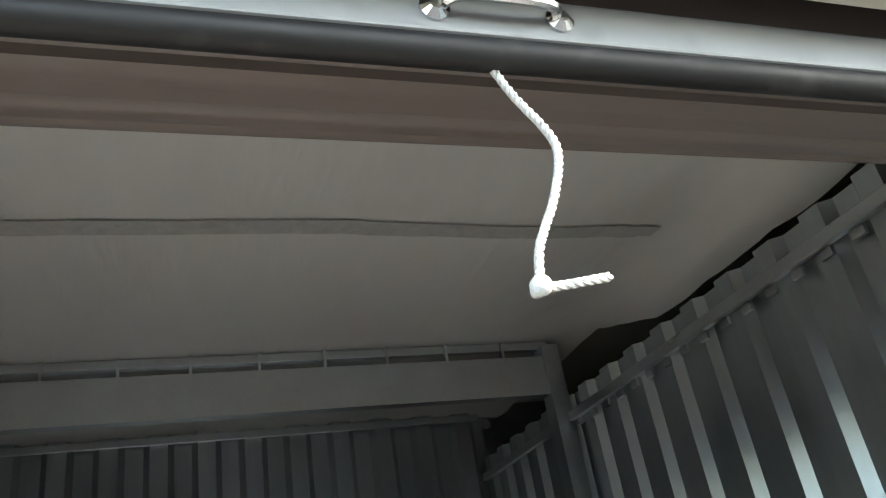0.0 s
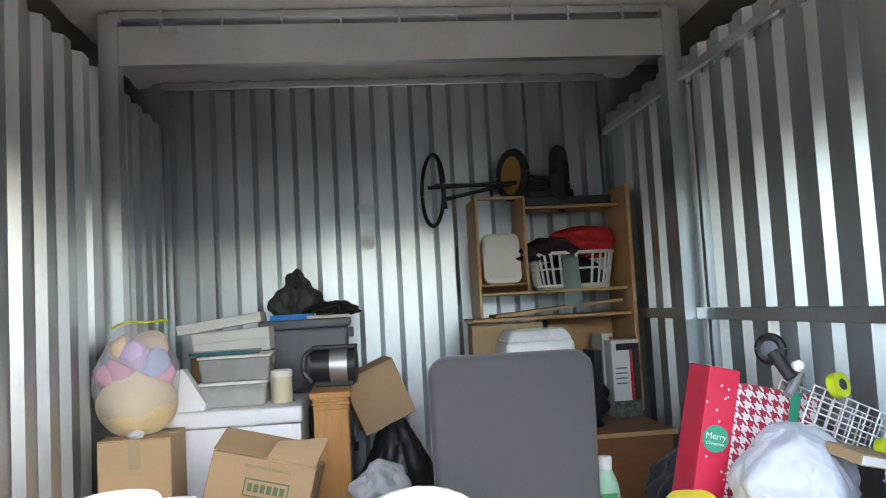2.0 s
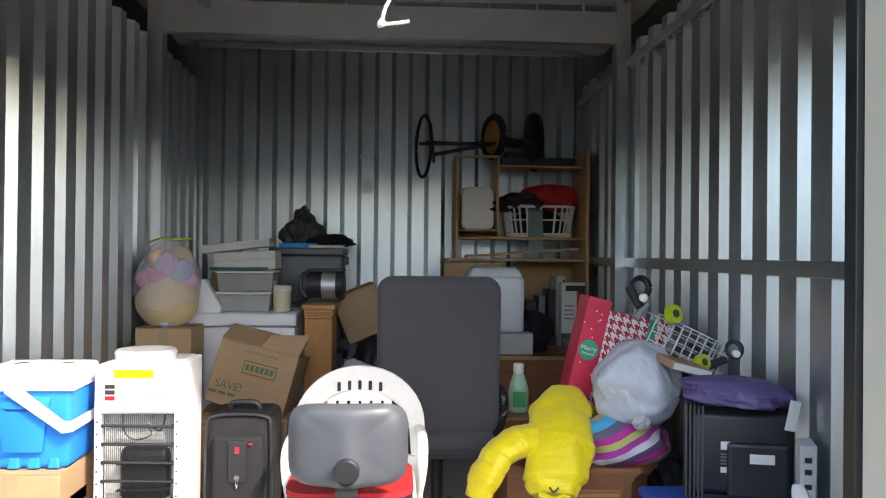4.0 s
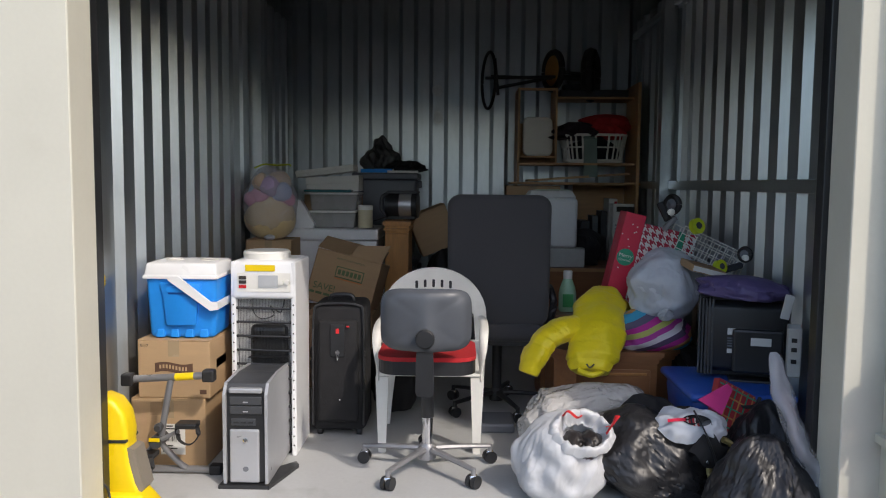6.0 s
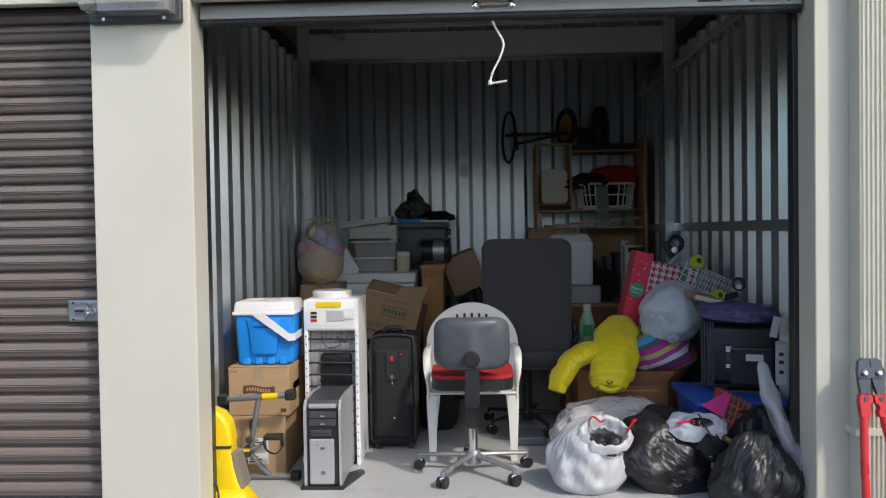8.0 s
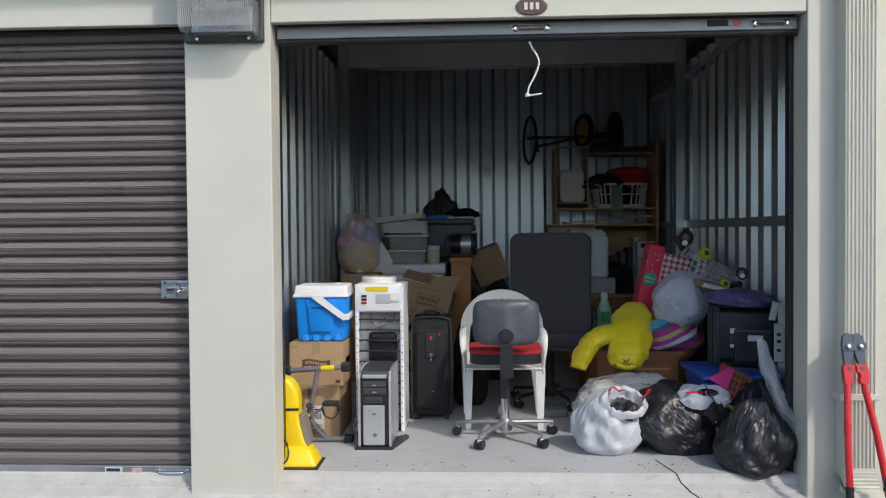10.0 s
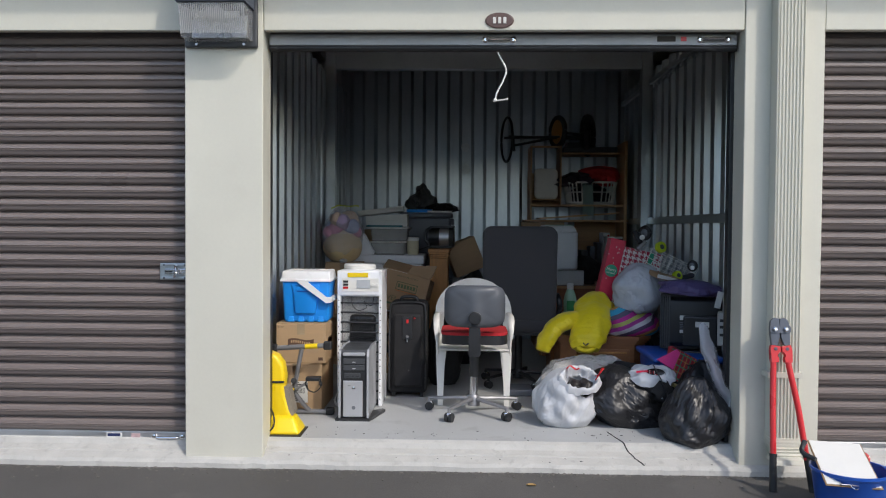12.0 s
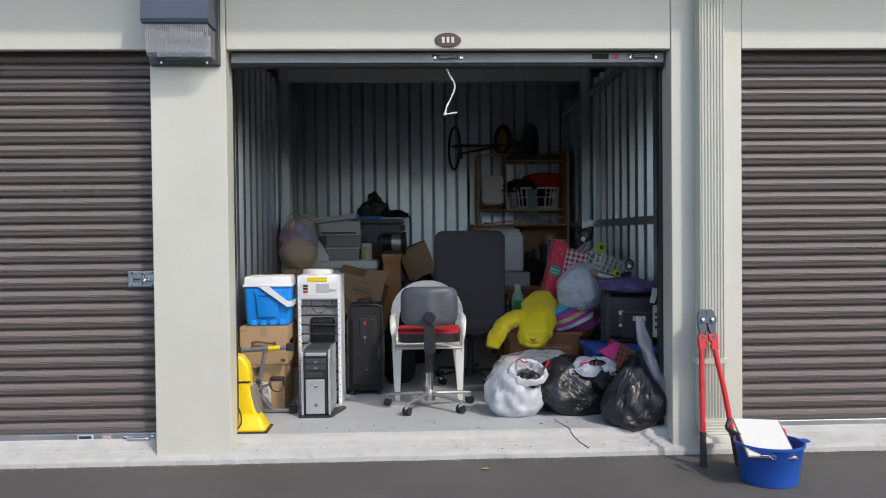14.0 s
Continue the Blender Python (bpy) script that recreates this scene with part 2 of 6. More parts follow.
def frustum(w0, d0, w1, d1, z0, z1, bev=0.01, seg=3, bm=None):
    """A block with a base w0 x d0 at z0 and a top w1 x d1 at z1, centred, rounded."""
    bm = bm or bmesh.new()
    v = [bm.verts.new((sx * w / 2, sy * d / 2, z)) for w, d, z in ((w0, d0, z0), (w1, d1, z1)) for sx, sy in ((-1, -1), (1, -1), (1, 1), (-1, 1))]
    fs = [bm.faces.new([v[i] for i in q]) for q in ((3, 2, 1, 0), (4, 5, 6, 7), (0, 1, 5, 4), (1, 2, 6, 5), (2, 3, 7, 6), (3, 0, 4, 7))]
    if bev:
        bmesh.ops.bevel(bm, geom=list({e for f in fs for e in f.edges}), offset=bev, segments=seg, profile=0.5, affect="EDGES")
    return bm


def rod(p, q, r, r2=None, seg=10, bm=None):
    bm = bm or bmesh.new()
    p, q = Vector(p), Vector(q)
    d = q - p
    m = Matrix.Translation((p + q) / 2) @ d.to_track_quat("Z", "Y").to_matrix().to_4x4()
    bmesh.ops.create_cone(bm, cap_ends=True, segments=seg, radius1=r, radius2=r if r2 is None else r2, depth=d.length, matrix=m)
    return bm


def tube(pts, r, seg=8, bm=None, closed=False, twist=0.0, rz=None):
    """A bent tube through points, smoothed between them."""
    bm = bm or bmesh.new()
    pts = [Vector(p) for p in pts]
    n = len(pts)
    fine = []
    for i in range(n if closed else n - 1):
        p0, p1, p2, p3 = (pts[(i + k) % n] if closed else pts[min(max(i + k, 0), n - 1)] for k in (-1, 0, 1, 2))
        for s in range(5):
            u = s / 5
            fine.append(0.5 * (2 * p1 + (p2 - p0) * u + (2 * p0 - 5 * p1 + 4 * p2 - p3) * u * u + (3 * p1 - p0 - 3 * p2 + p3) * u ** 3))
    if not closed:
        fine.append(pts[-1])
    rings = []
    k = len(fine)
    for i, c in enumerate(fine):
        a = fine[(i - 1) % k] if closed or i else c
        b = fine[(i + 1) % k] if closed or i < k - 1 else c
        t = (b - a).normalized()
        q = t.to_track_quat("Z", "Y").to_matrix()
        rad = r(i / (k - 1)) if callable(r) else r
        rings.append([bm.verts.new(c + q @ Vector((math.cos(w) * rad, math.sin(w) * rad * (rz or 1), 0))) for w in (math.tau * j / seg + twist * i for j in range(seg))])
    for i in range(k if closed else k - 1):
        a, b = rings[i], rings[(i + 1) % k]
        for j in range(seg):
            bm.faces.new((a[j], a[(j + 1) % seg], b[(j + 1) % seg], b[j]))
    if not closed:
        bm.faces.new(rings[0][::-1])
        bm.faces.new(rings[-1])
    return bm


def lathe(profile, seg=24, bm=None, m=None):
    """A turned solid from (radius, height) pairs."""
    bm = bm or bmesh.new()
    rings = [[bm.verts.new((m or Matrix()) @ Vector((r * math.cos(math.tau * j / seg), r * math.sin(math.tau * j / seg), z))) for j in range(seg)] for r, z in profile]
    for a, b in zip(rings, rings[1:]):
        for j in range(seg):
            bm.faces.new((a[j], a[(j + 1) % seg], b[(j + 1) % seg], b[j]))
    bm.faces.new(rings[0][::-1])
    bm.faces.new(rings[-1])
    return bm


def prism(outline, y0, y1, bm=None, plane="xz"):
    """An outline of (a, b) pairs pushed out from y0 to y1; plane xz, yz (along x) or xy (along z)."""
    bm = bm or bmesh.new()
    put = {"xz": lambda a, b, c: (a, c, b), "yz": lambda a, b, c: (c, a, b), "xy": lambda a, b, c: (a, b, c)}[plane]
    lo = [bm.verts.new(put(a, b, y0)) for a, b in outline]
    hi = [bm.verts.new(put(a, b, y1)) for a, b in outline]
    bm.faces.new(lo)
    bm.faces.new(hi[::-1])
    k = len(lo)
    for i in range(k):
        bm.faces.new((lo[i], hi[i], hi[(i + 1) % k], lo[(i + 1) % k]))
    bmesh.ops.recalc_face_normals(bm, faces=bm.faces)
    return bm


def rounded(w, h, r, seg=6, cx=0.0, cz=0.0):
    """The outline of a rounded rectangle."""
    return [(cx + sx * (w / 2 - r) + r * math.cos(a0 + math.pi / 2 * i / seg), cz + sz * (h / 2 - r) + r * math.sin(a0 + math.pi / 2 * i / seg))
            for sx, sz, a0 in ((1, 1, 0), (-1, 1, math.pi / 2), (-1, -1, math.pi), (1, -1, 1.5 * math.pi)) for i in range(seg + 1)]


def sack(rx, ry, h, seed, fold=0.05, neck=0.0, sub=5, flat=0.3, pleat=14, lump=0.12):
    """A soft filled bag that sags on its base at z = 0: lumps, and creases that run up to the neck."""
    bm = bmesh.new()
    bmesh.ops.create_icosphere(bm, subdivisions=sub, radius=1)
    o = Vector((seed * 7.3, seed * 3.1, seed * 1.7))
    for v in bm.verts:
        p = v.co.copy()
        u = (p.z + 1) / 2
        a = math.atan2(p.y, p.x)
        rad = math.hypot(p.x, p.y)
        lum = 1 + lump * noise.noise(p * 1.7 + o) * 2
        cre = noise.noise(Vector((math.cos(a) * pleat * 0.35, math.sin(a) * pleat * 0.35, u * 1.1 + seed)) + o)
        cre = 1 - abs(cre) * 2
        sharp = noise.noise(Vector((p.x * 5, p.y * 5, p.z * 2.2)) + o * 2)
        k = lum * (1 + fold * cre * (0.4 + u) + fold * 0.6 * (1 - 2 * abs(sharp)))
        top = 1 - neck * max(0, u - 0.62) / 0.38
        zz = (max(p.z, -1 + flat) + 1 - flat) / (2 - flat)
        wide = 1.0 + 0.12 * (1 - zz)
        v.co = Vector((p.x * rx * k * top * wide, p.y * ry * k * top * wide, max(0, zz * h * (1 + 0.25 * lump * noise.noise(p * 2.3 - o)))))
        if zz <= 0:
            v.co.z = 0.0
    return bm


def bag(rx, ry, h, seed, lean=(0.0, 0.0), lump=0.16, folds=0.05, run=(0.3, 0.2, 1.0), top=0.3, base=0.25, fine=9.0, sub=6, square=1.0):
    """A limp film bag on its base at z = 0: uneven lumps, and taut folds that run one way and fade out."""
    bm = bmesh.new()
    bmesh.ops.create_icosphere(bm, subdivisions=sub, radius=1)
    o = Vector((seed * 5.7, seed * 2.9, seed * 1.3))
    d = Vector(run).normalized()
    for v in bm.verts:
        p = v.co.copy()
        if square != 1.0:
            m = max(abs(p.x), abs(p.y), abs(p.z))
            p = p.lerp(p / m * 0.82, square - 1.0)
        zz = max(0.0, (max(p.z, -1 + base) + 1 - base) / (2 - base))
        t = p.dot(d)
        side = p - d * t
        warp = Vector((noise.noise(p * 1.3 + o), noise.noise(p * 1.3 - o), noise.noise(p * 1.7 + o * 2))) * 0.35
        q = side * fine * 0.4 + warp * 1.6 + d * t * 0.5 + o
        r1 = 1 - 2.4 * min(0.42, abs(noise.noise(q)))
        r2 = 1 - 2.4 * min(0.42, abs(noise.noise(q * 2.3 + d * t * 0.8)))
        fade = 0.35 + 0.65 * min(1.0, max(0.0, noise.noise(p * 1.1 - o * 3) + 0.55))
        k = 1 + lump * 1.6 * noise.noise(p * 1.5 + o) + lump * 0.7 * noise.noise(p * 3.1 - o) + fade * folds * (0.7 * r1 + 0.4 * r2)
        w = 1.0 + 0.13 * (1 - zz) - top * zz ** 2.5
        v.co = Vector((p.x * rx * k * w + lean[0] * zz, p.y * ry * k * w + lean[1] * zz, 0.0 if zz <= 0 else zz * h * (0.8 + 0.2 * k)))
    return bm


def cloth(w, d, nx, ny, shape, thick=0.008):
    """A sheet of w x d bent by shape(u, v) -> (x, y, z), with thickness."""
    bm = bmesh.new()
    g = [[bm.verts.new(shape(i / nx, j / ny)) for i in range(nx + 1)] for j in range(ny + 1)]
    for j in range(ny):
        for i in range(nx):
            bm.faces.new((g[j][i], g[j][i + 1], g[j + 1][i + 1], g[j + 1][i]))
    bm.normal_update()
    if thick:
        bmesh.ops.solidify(bm, geom=bm.faces[:], thickness=thick)
    return bm


def words(text, size, material, parent, name="lettering", m=None, depth=0.0006):
    """Readable print, in the built-in font, as flat raised mesh."""
    cu = bpy.data.curves.new(name, "FONT")
    cu.body, cu.size, cu.extrude, cu.align_x, cu.align_y = text, size, depth, "CENTER", "CENTER"
    tmp = new(name, cu)
    me = bpy.data.meshes.new_from_object(tmp)
    bpy.data.objects.remove(tmp)
    me.materials.clear()
    me.materials.append(material)
    ob = new(name, me)
    ob.parent = parent
    ob.matrix_basis = m
    return ob


def corrugated(length, height, pitch, face, slope, depth, rows=1):
    """An upright trapezoid sheet along x from 0 to length, facing -y; grooves go to +depth."""
    bm = bmesh.new()
    xs = []
    x = 0.0
    while x < length:
        for dx, y in ((0, 0), (face, 0), (face + slope, depth), (pitch - slope, depth)):
            if x + dx <= length:
                xs.append((x + dx, y))
        x += pitch
    xs.append((length, xs[-1][1]))
    lo = [bm.verts.new((a, b, 0)) for a, b in xs]
    hi = [bm.verts.new((a, b, height)) for a, b in xs]
    lo2 = [bm.verts.new((a, b + 0.004, 0)) for a, b in xs]
    hi2 = [bm.verts.new((a, b + 0.004, height)) for a, b in xs]
    for i in range(len(xs) - 1):
        bm.faces.new((lo[i], lo[i + 1], hi[i + 1], hi[i]))
        bm.faces.new((lo2[i + 1], lo2[i], hi2[i], hi2[i + 1]))
        bm.faces.new((hi[i], hi[i + 1], hi2[i + 1], hi2[i]))
    return bm


# ---- structure ----
F = 0.085      # height of the floor inside
G = -0.044     # height of the asphalt at the slab
XW, YB, ZC = 1.5, 4.26, 3.04
XL0, XL1, XR0, XR1 = -1.745, -1.31, 1.31, 1.735
HD = 2.37      # underside of the header


def structure(ob, label, category):
    return tagged(ob, label, category, kind="structure")


bm = bmesh.new()
bmesh.ops.create_grid(bm, x_segments=60, y_segments=60, size=400)
for v in bm.verts:
    v.co = Vector((v.co.x, v.co.y, G))
structure(part("ground", bm, ASPHALT), "dark grey worn asphalt drive in front of the units", "ground")

# slab: floor inside, sloped apron at the doors, ragged front edge
bm = bmesh.new()
prof = [(4.6, F), (0.13, F), (0.105, F - 0.012), (0.09, 0.045), (0.045, 0.03), (0.042, 0.021), (0.0, 0.008), (-0.022, 0.0), (-0.036, -0.018), (-0.044, G - 0.05)]
rows_ = []
for i in range(0, 601):
    x = -12 + i * 0.04
    rag = 0.01 * noise.noise(Vector((x * 3.1, 0, 0))) + 0.009 * noise.noise(Vector((x * 13, 4, 0))) + 0.006 * noise.noise(Vector((x * 31, 9, 0)))
    rows_.append([bm.verts.new((x, y + (rag if k > 6 else 0), z + (0.3 * rag if k > 5 else 0))) for k, (y, z) in enumerate(prof)])
for a, b in zip(rows_, rows_[1:]):
    for k in range(len(prof) - 1):
        f = bm.faces.new((a[k], a[k + 1], b[k + 1], b[k]))
        f.material_index = 0 if k == 0 else 1
bmesh.ops.recalc_face_normals(bm, faces=bm.faces)
floor = structure(part("floor", bm, [CONCRETE, APRON]), "smooth grey painted concrete floor with a paler sloped apron", "floor")
bm = tube([(0.66, 0.36, F), (0.69, 0.22, F), (0.71, 0.13, F), (0.718, 0.1, 0.068), (0.73, 0.088, 0.046), (0.75, 0.047, 0.032), (0.758, 0.04, 0.022), (0.785, 0.0, 0.009), (0.795, -0.02, 0.002)], 0.0036, 5)
structure(part("floor_crack", bm, RUBBER), "dark hairline crack across the concrete apron", "crack")

# grit along the slab edge
random.seed(11)
bm = bmesh.new()
for i in range(1500):
    x, y = random.uniform(-4.5, 4.5), -0.042 - abs(random.gauss(0, 0.022 if i % 4 else 0.09))
    r = random.uniform(0.002, 0.007)
    bmesh.ops.create_icosphere(bm, subdivisions=1, radius=r, matrix=Matrix.Translation((x, y, G + r * 0.3)) @ Matrix.Diagonal((random.uniform(0.7, 1.6), random.uniform(0.7, 1.4), 0.6, 1)))
tagged(part("grit", bm, GRIT), "loose grit and crumbs of concrete along the slab edge", "grit", kind="stuff")
bm = bmesh.new()
for i in range(140):
    x, y = random.uniform(-1.6, 1.3), random.uniform(-0.02, 0.4)
    z = F if y > 0.13 else (0.008 + 0.36 * max(0, y))
    r = random.uniform(0.001, 0.0045)
    bmesh.ops.create_icosphere(bm, subdivisions=1, radius=r, matrix=Matrix.Translation((x, y, z + r * 0.3)) @ Matrix.Diagonal((random.uniform(0.8, 2.2), random.uniform(0.7, 1.6), 0.5, 1)))
tagged(part("floor_litter", bm, RUBBER), "dark specks of litter on the apron and floor", "litter", kind="stuff")

# inner sheet walls
ob = structure(part("wall_back", corrugated(3.1, ZC - F + 0.05, 0.264, 0.098, 0.034, 0.036), GALV_WALL), "ribbed galvanised steel sheet at the back of the unit", "wall")
ob.matrix_basis = pose(-1.562, YB, F)
SCUFF = mat("dull_scuff", (0.56, 0.58, 0.58), 0.55, metal=0.6, var=0.2, scale=20, bump=0.1)
for x, z, rx_, rz_ in ((-0.205, 2.17, 0.045, 0.05), (-0.195, 1.94, 0.04, 0.06), (-0.02, 2.03, 0.012, 0.01)):
    o_ = [(x + rx_ * math.cos(w) * (1 + 0.3 * noise.noise(Vector((math.cos(w), math.sin(w), z * 9)))), z + rz_ * math.sin(w) * (1 + 0.3 * noise.noise(Vector((math.sin(w), math.cos(w), z * 5))))) for w in (math.tau * k / 18 for k in range(18))]
    structure(part("scuff", prism(o_, YB - 0.003, YB - 0.001), SCUFF), "dull pale scuff on the back wall sheet", "scuff")
ob = structure(part("wall_left", corrugated(4.2, 2.75 - F, 0.2335, 0.087, 0.03, 0.036), GALV_WALL), "ribbed galvanised steel side wall with dull reflections", "wall")
ob.matrix_basis = pose(-XW, 0.153, F, 0, 0, 90)
ob = structure(part("wall_right", corrugated(4.1, 2.75 - F, 0.2335, 0.087, 0.03, 0.036), GALV_WALL), "ribbed galvanised steel side wall with horizontal rails", "wall")
ob.matrix_basis = pose(XW, 4.244, F, 0, 0, -90)
# added dark sheets: their colour gives the shaded gap above the side walls
for nm, x0, x1 in (("gap_shade_left", -XW - 1.0, -XW - 0.9), ("gap_shade_right", XW + 0.9, XW + 1.0)):
    structure(part(nm, box(x0, x1, 0.17, 4.6, G - 0.04, 3.2), STEEL), "dark sheet added past the side wall, standing in for the shaded gap", "wall")
structure(part("wall_outer_back", box(-12, 12, YB + 0.06, YB + 0.2, G - 0.04, 3.2), GALV), "plain steel rear partition", "wall")

# ceiling of sagging vinyl-faced insulation
def sag(x, y):
    d = 0.02 * noise.noise(Vector((x * 1.1, y * 0.9, 0))) + 0.006 * noise.noise(Vector((x * 9 + 2 * y, y * 2.0, 3)))
    d += 0.022 * (1 - abs(2 * noise.noise(Vector((x * 5 + y * 3.5, x * 0.9, 8))))) * min(0.7, max(0, abs(x) - 0.9))
    return ZC + 0.015 + d - (0.6 + 2.4 * min(1.0, max(0.0, (2.8 - y) / 0.5))) * max(0, abs(x) - 1.4) ** 2


bm = bmesh.new()
nx_, ny_ = 60, 90
g = []
for j in range(ny_ + 1):
    row = []
    for i in range(nx_ + 1):
        x, y = -1.66 + 3.32 * i / nx_, 0.26 + 4.05 * j / ny_
        row.append(bm.verts.new((x, y, sag(x, y))))
    g.append(row)
for j in range(ny_):
    for i in range(nx_):
        bm.faces.new((g[j][i], g[j + 1][i], g[j + 1][i + 1], g[j][i + 1]))
structure(part("ceiling", bm, VINYL, smooth=True), "creased white vinyl insulation stretched under the roof", "ceiling")
structure(part("ceiling_seam", cloth(3, 0.05, 60, 2, lambda u, v: (-1.44 + 2.88 * u, 1.78 + 0.09 * v, sag(-1.44 + 2.88 * u, 1.78 + 0.09 * v) - 0.012), 0), TAPE), "crinkled seam tape across the insulation", "tape")
structure(part("roof", box(-12, 12, -0.5, 4.7, 3.12, 3.24), CREAM), "plain metal roof deck with overhanging eave", "roof")

# beam, posts and rails
def c_beam(name, p, w, h):
    bm = box(-w / 2, w / 2, 0, 0.003, 0, h)
    box(-w / 2, w / 2, 0.003, 0.06, 0, 0.003, bm=bm)
    box(-w / 2, w / 2, 0.003, 0.06, h - 0.003, h, bm=bm)
    ob = structure(part(name, bm, GALV), "galvanised C-section beam spanning the unit", "beam")
    ob.matrix_basis = pose(*p)
    return ob


beam = c_beam("beam", (0, 2.97, 2.76), 2.92, 0.2)
part("purlin", box(-1.46, 1.46, 0.02, 0.06, 0.245, 0.285, 0.002), GALV, beam)
for k in range(9):
    x = -1.2 + 0.3 * k
    part("clip", box(x - 0.006, x + 0.006, 0.0, 0.03, 0.2, 0.285), GALV, beam)
part("back_angle", box(-1.5, 1.5, YB - 2.97 - 0.03, YB - 2.97 - 0.001, 0.235, 0.275, 0.002), GALV, beam)
for s, nm in ((-1, "post_left"), (1, "post_right")):
    bm = box(-0.045, 0.045, 0, 0.004, 0, 2.93)
    box(-0.045, -0.041, 0.004, 0.1, 0, 2.93, bm=bm)
    box(0.041, 0.045, 0.004, 0.1, 0, 2.93, bm=bm)
    ob = structure(part(nm, bm, GALV), "bright galvanised steel post against the side wall", "post")
    ob.matrix_basis = pose(s * (XW - 0.048), 2.945, F)
for nm, z, h in (("rail_lower", 1.37, 0.06), ("rail_upper", 2.63, 0.045)):
    for y0, y1 in ((0.14, 2.94), (3.05, YB - 0.01)):
        bm = box(XW - 0.034, XW - 0.002, y0, y1, z - h / 2, z + h / 2, 0.004)
        structure(part(nm, bm, GALV), "galvanised rail fixed along the ribbed wall", "rail")
for i in range(21):
    y = 0.2 + i * 0.132
    structure(part("rail_bracket", box(XW - 0.014, XW - 0.002, y, y + 0.05, 2.575, 2.606), GALV), "small folded steel tab on the rail", "bracket")

# facade
def facade(name, x0, x1, y0, y1, z0, z1, label, cat="wall"):
    return structure(part(name, box(x0, x1, y0, y1, z0, z1, 0.004, 1), CREAM), label, cat)


PITCH = 3.05
for k in (-3, -2, -1, 0, 1, 2, 3):
    if k in (0, 1):
        x0, x1 = ((XL0, XL1), (XR0, XR1))[k]
    else:
        x0 = (XL0 + PITCH * k) if k < 0 else XR0 + PITCH * (k - 1)
        x1 = x0 + 0.43
    facade("pier", x0, x1, 0.0, 0.17, -0.02, 3.13, "cream painted steel pier between the unit doors", "pier")
    if k < 3:
        xn = (XR0 if k == 0 else (XL0 + PITCH * (k + 1) if k < 0 else XR0 + PITCH * k))
        facade("header", x1 + 0.003, xn - 0.003, 0.004, 0.05, HD, 3.13, "cream steel header panel over a unit door", "header")
        if k == 0:
            continue
        # closed neighbouring roll-up doors
        d = thing("roll_up_door", (x1 + xn) / 2, 0.142, 0.034, 0, "closed brown ribbed steel roll-up door in cream frame", "roll-up door", "neighbouring doors")
        w = xn - x1
        prof = []
        z = 0.076
        while z < 2.45:
            for dz, dy in ((0, 0.02), (0.003, -0.004), (0.012, -0.013), (0.03, -0.019), (0.0325, -0.0255), (0.036, -0.02), (0.04, -0.0255), (0.0425, -0.019), (0.057, -0.017), (0.065, -0.006), (0.067, 0.02), (0.0785, 0.024)):
                prof.append((dy, z + dz))
            z += 0.079
        bm = bmesh.new()
        a = [bm.verts.new((-w / 2, y, zz)) for y, zz in prof]
        b = [bm.verts.new((w / 2, y, zz)) for y, zz in prof]
        for i in range(len(prof) - 1):
            bm.faces.new((a[i], b[i], b[i + 1], a[i + 1]))
        part("curtain", bm, BROWN, d)
        part("bottom_bar", box(-w / 2, w / 2, -0.024, 0.01, 0.02, 0.078, 0.004), ALU, d, "silver aluminium bottom bar")
        part("seal", rod((-w / 2, -0.005, 0.008), (w / 2, -0.005, 0.008), 0.018), RUBBER, d, "black rubber bottom seal")
        hx = w / 2 - 0.14
        part("pull_handle", tube([(hx - 0.07, -0.022, 0.05), (hx - 0.05, -0.045, 0.05), (hx + 0.05, -0.045, 0.05), (hx + 0.07, -0.022, 0.05)], 0.006), CHROME, d)
        part("maker_plate", box(hx - 0.36, hx - 0.27, -0.0275, -0.0245, 0.03, 0.07), PAPER, d, "small white maker plate")
        part("maker_bar", box(hx - 0.352, hx - 0.278, -0.0295, -0.028, 0.05, 0.066), mat("navy_print", (0.02, 0.03, 0.1), 0.5), d)
        part("warning_sticker", box(hx - 0.215, hx - 0.165, -0.0275, -0.0245, 0.035, 0.066), mat("faded_pink_sticker", (0.5, 0.36, 0.36), 0.5, var=0.3, scale=40), d)
        for k_ in (-1, 1):
            part("rivet", lathe([(0.017, 0), (0.014, 0.006), (0.006, 0.008)], 12, m=pose(hx + k_ * 0.08, -0.0245, 0.05, 90)), CHROME, d)
        lx, lz = w / 2 - 0.1, 1.0
        lat = part("latch", box(lx - 0.085, lx + 0.075, -0.029, -0.024, lz - 0.048, lz + 0.048, 0.002), GALV, d, "galvanised slide latch")
        for z_ in (-0.037, 0.037):
            part("guide_rib", box(lx - 0.075, lx + 0.07, -0.036, -0.029, lz + z_ - 0.007, lz + z_ + 0.007, 0.003), GALV, lat)
            for k_ in (-1, 1):
                part("rivet", lathe([(0.006, 0), (0.004, 0.004)], 8, m=pose(lx + k_ * 0.06, -0.036, lz + z_, 90)), STEEL, lat)
        part("bolt", box(lx - 0.055, lx + 0.1, -0.041, -0.03, lz - 0.016, lz + 0.016, 0.004), CHROME, lat)
        part("slot", box(lx - 0.05, lx - 0.01, -0.0425, -0.0405, lz - 0.004, lz + 0.004), BLACK, lat)
        part("hasp", tube([(lx + 0.0, -0.04, lz - 0.03), (lx + 0.012, -0.062, lz - 0.02), (lx + 0.022, -0.068, lz), (lx + 0.014, -0.055, lz + 0.022), (lx + 0.004, -0.042, lz + 0.03)], 0.008, 8), CHROME, lat)
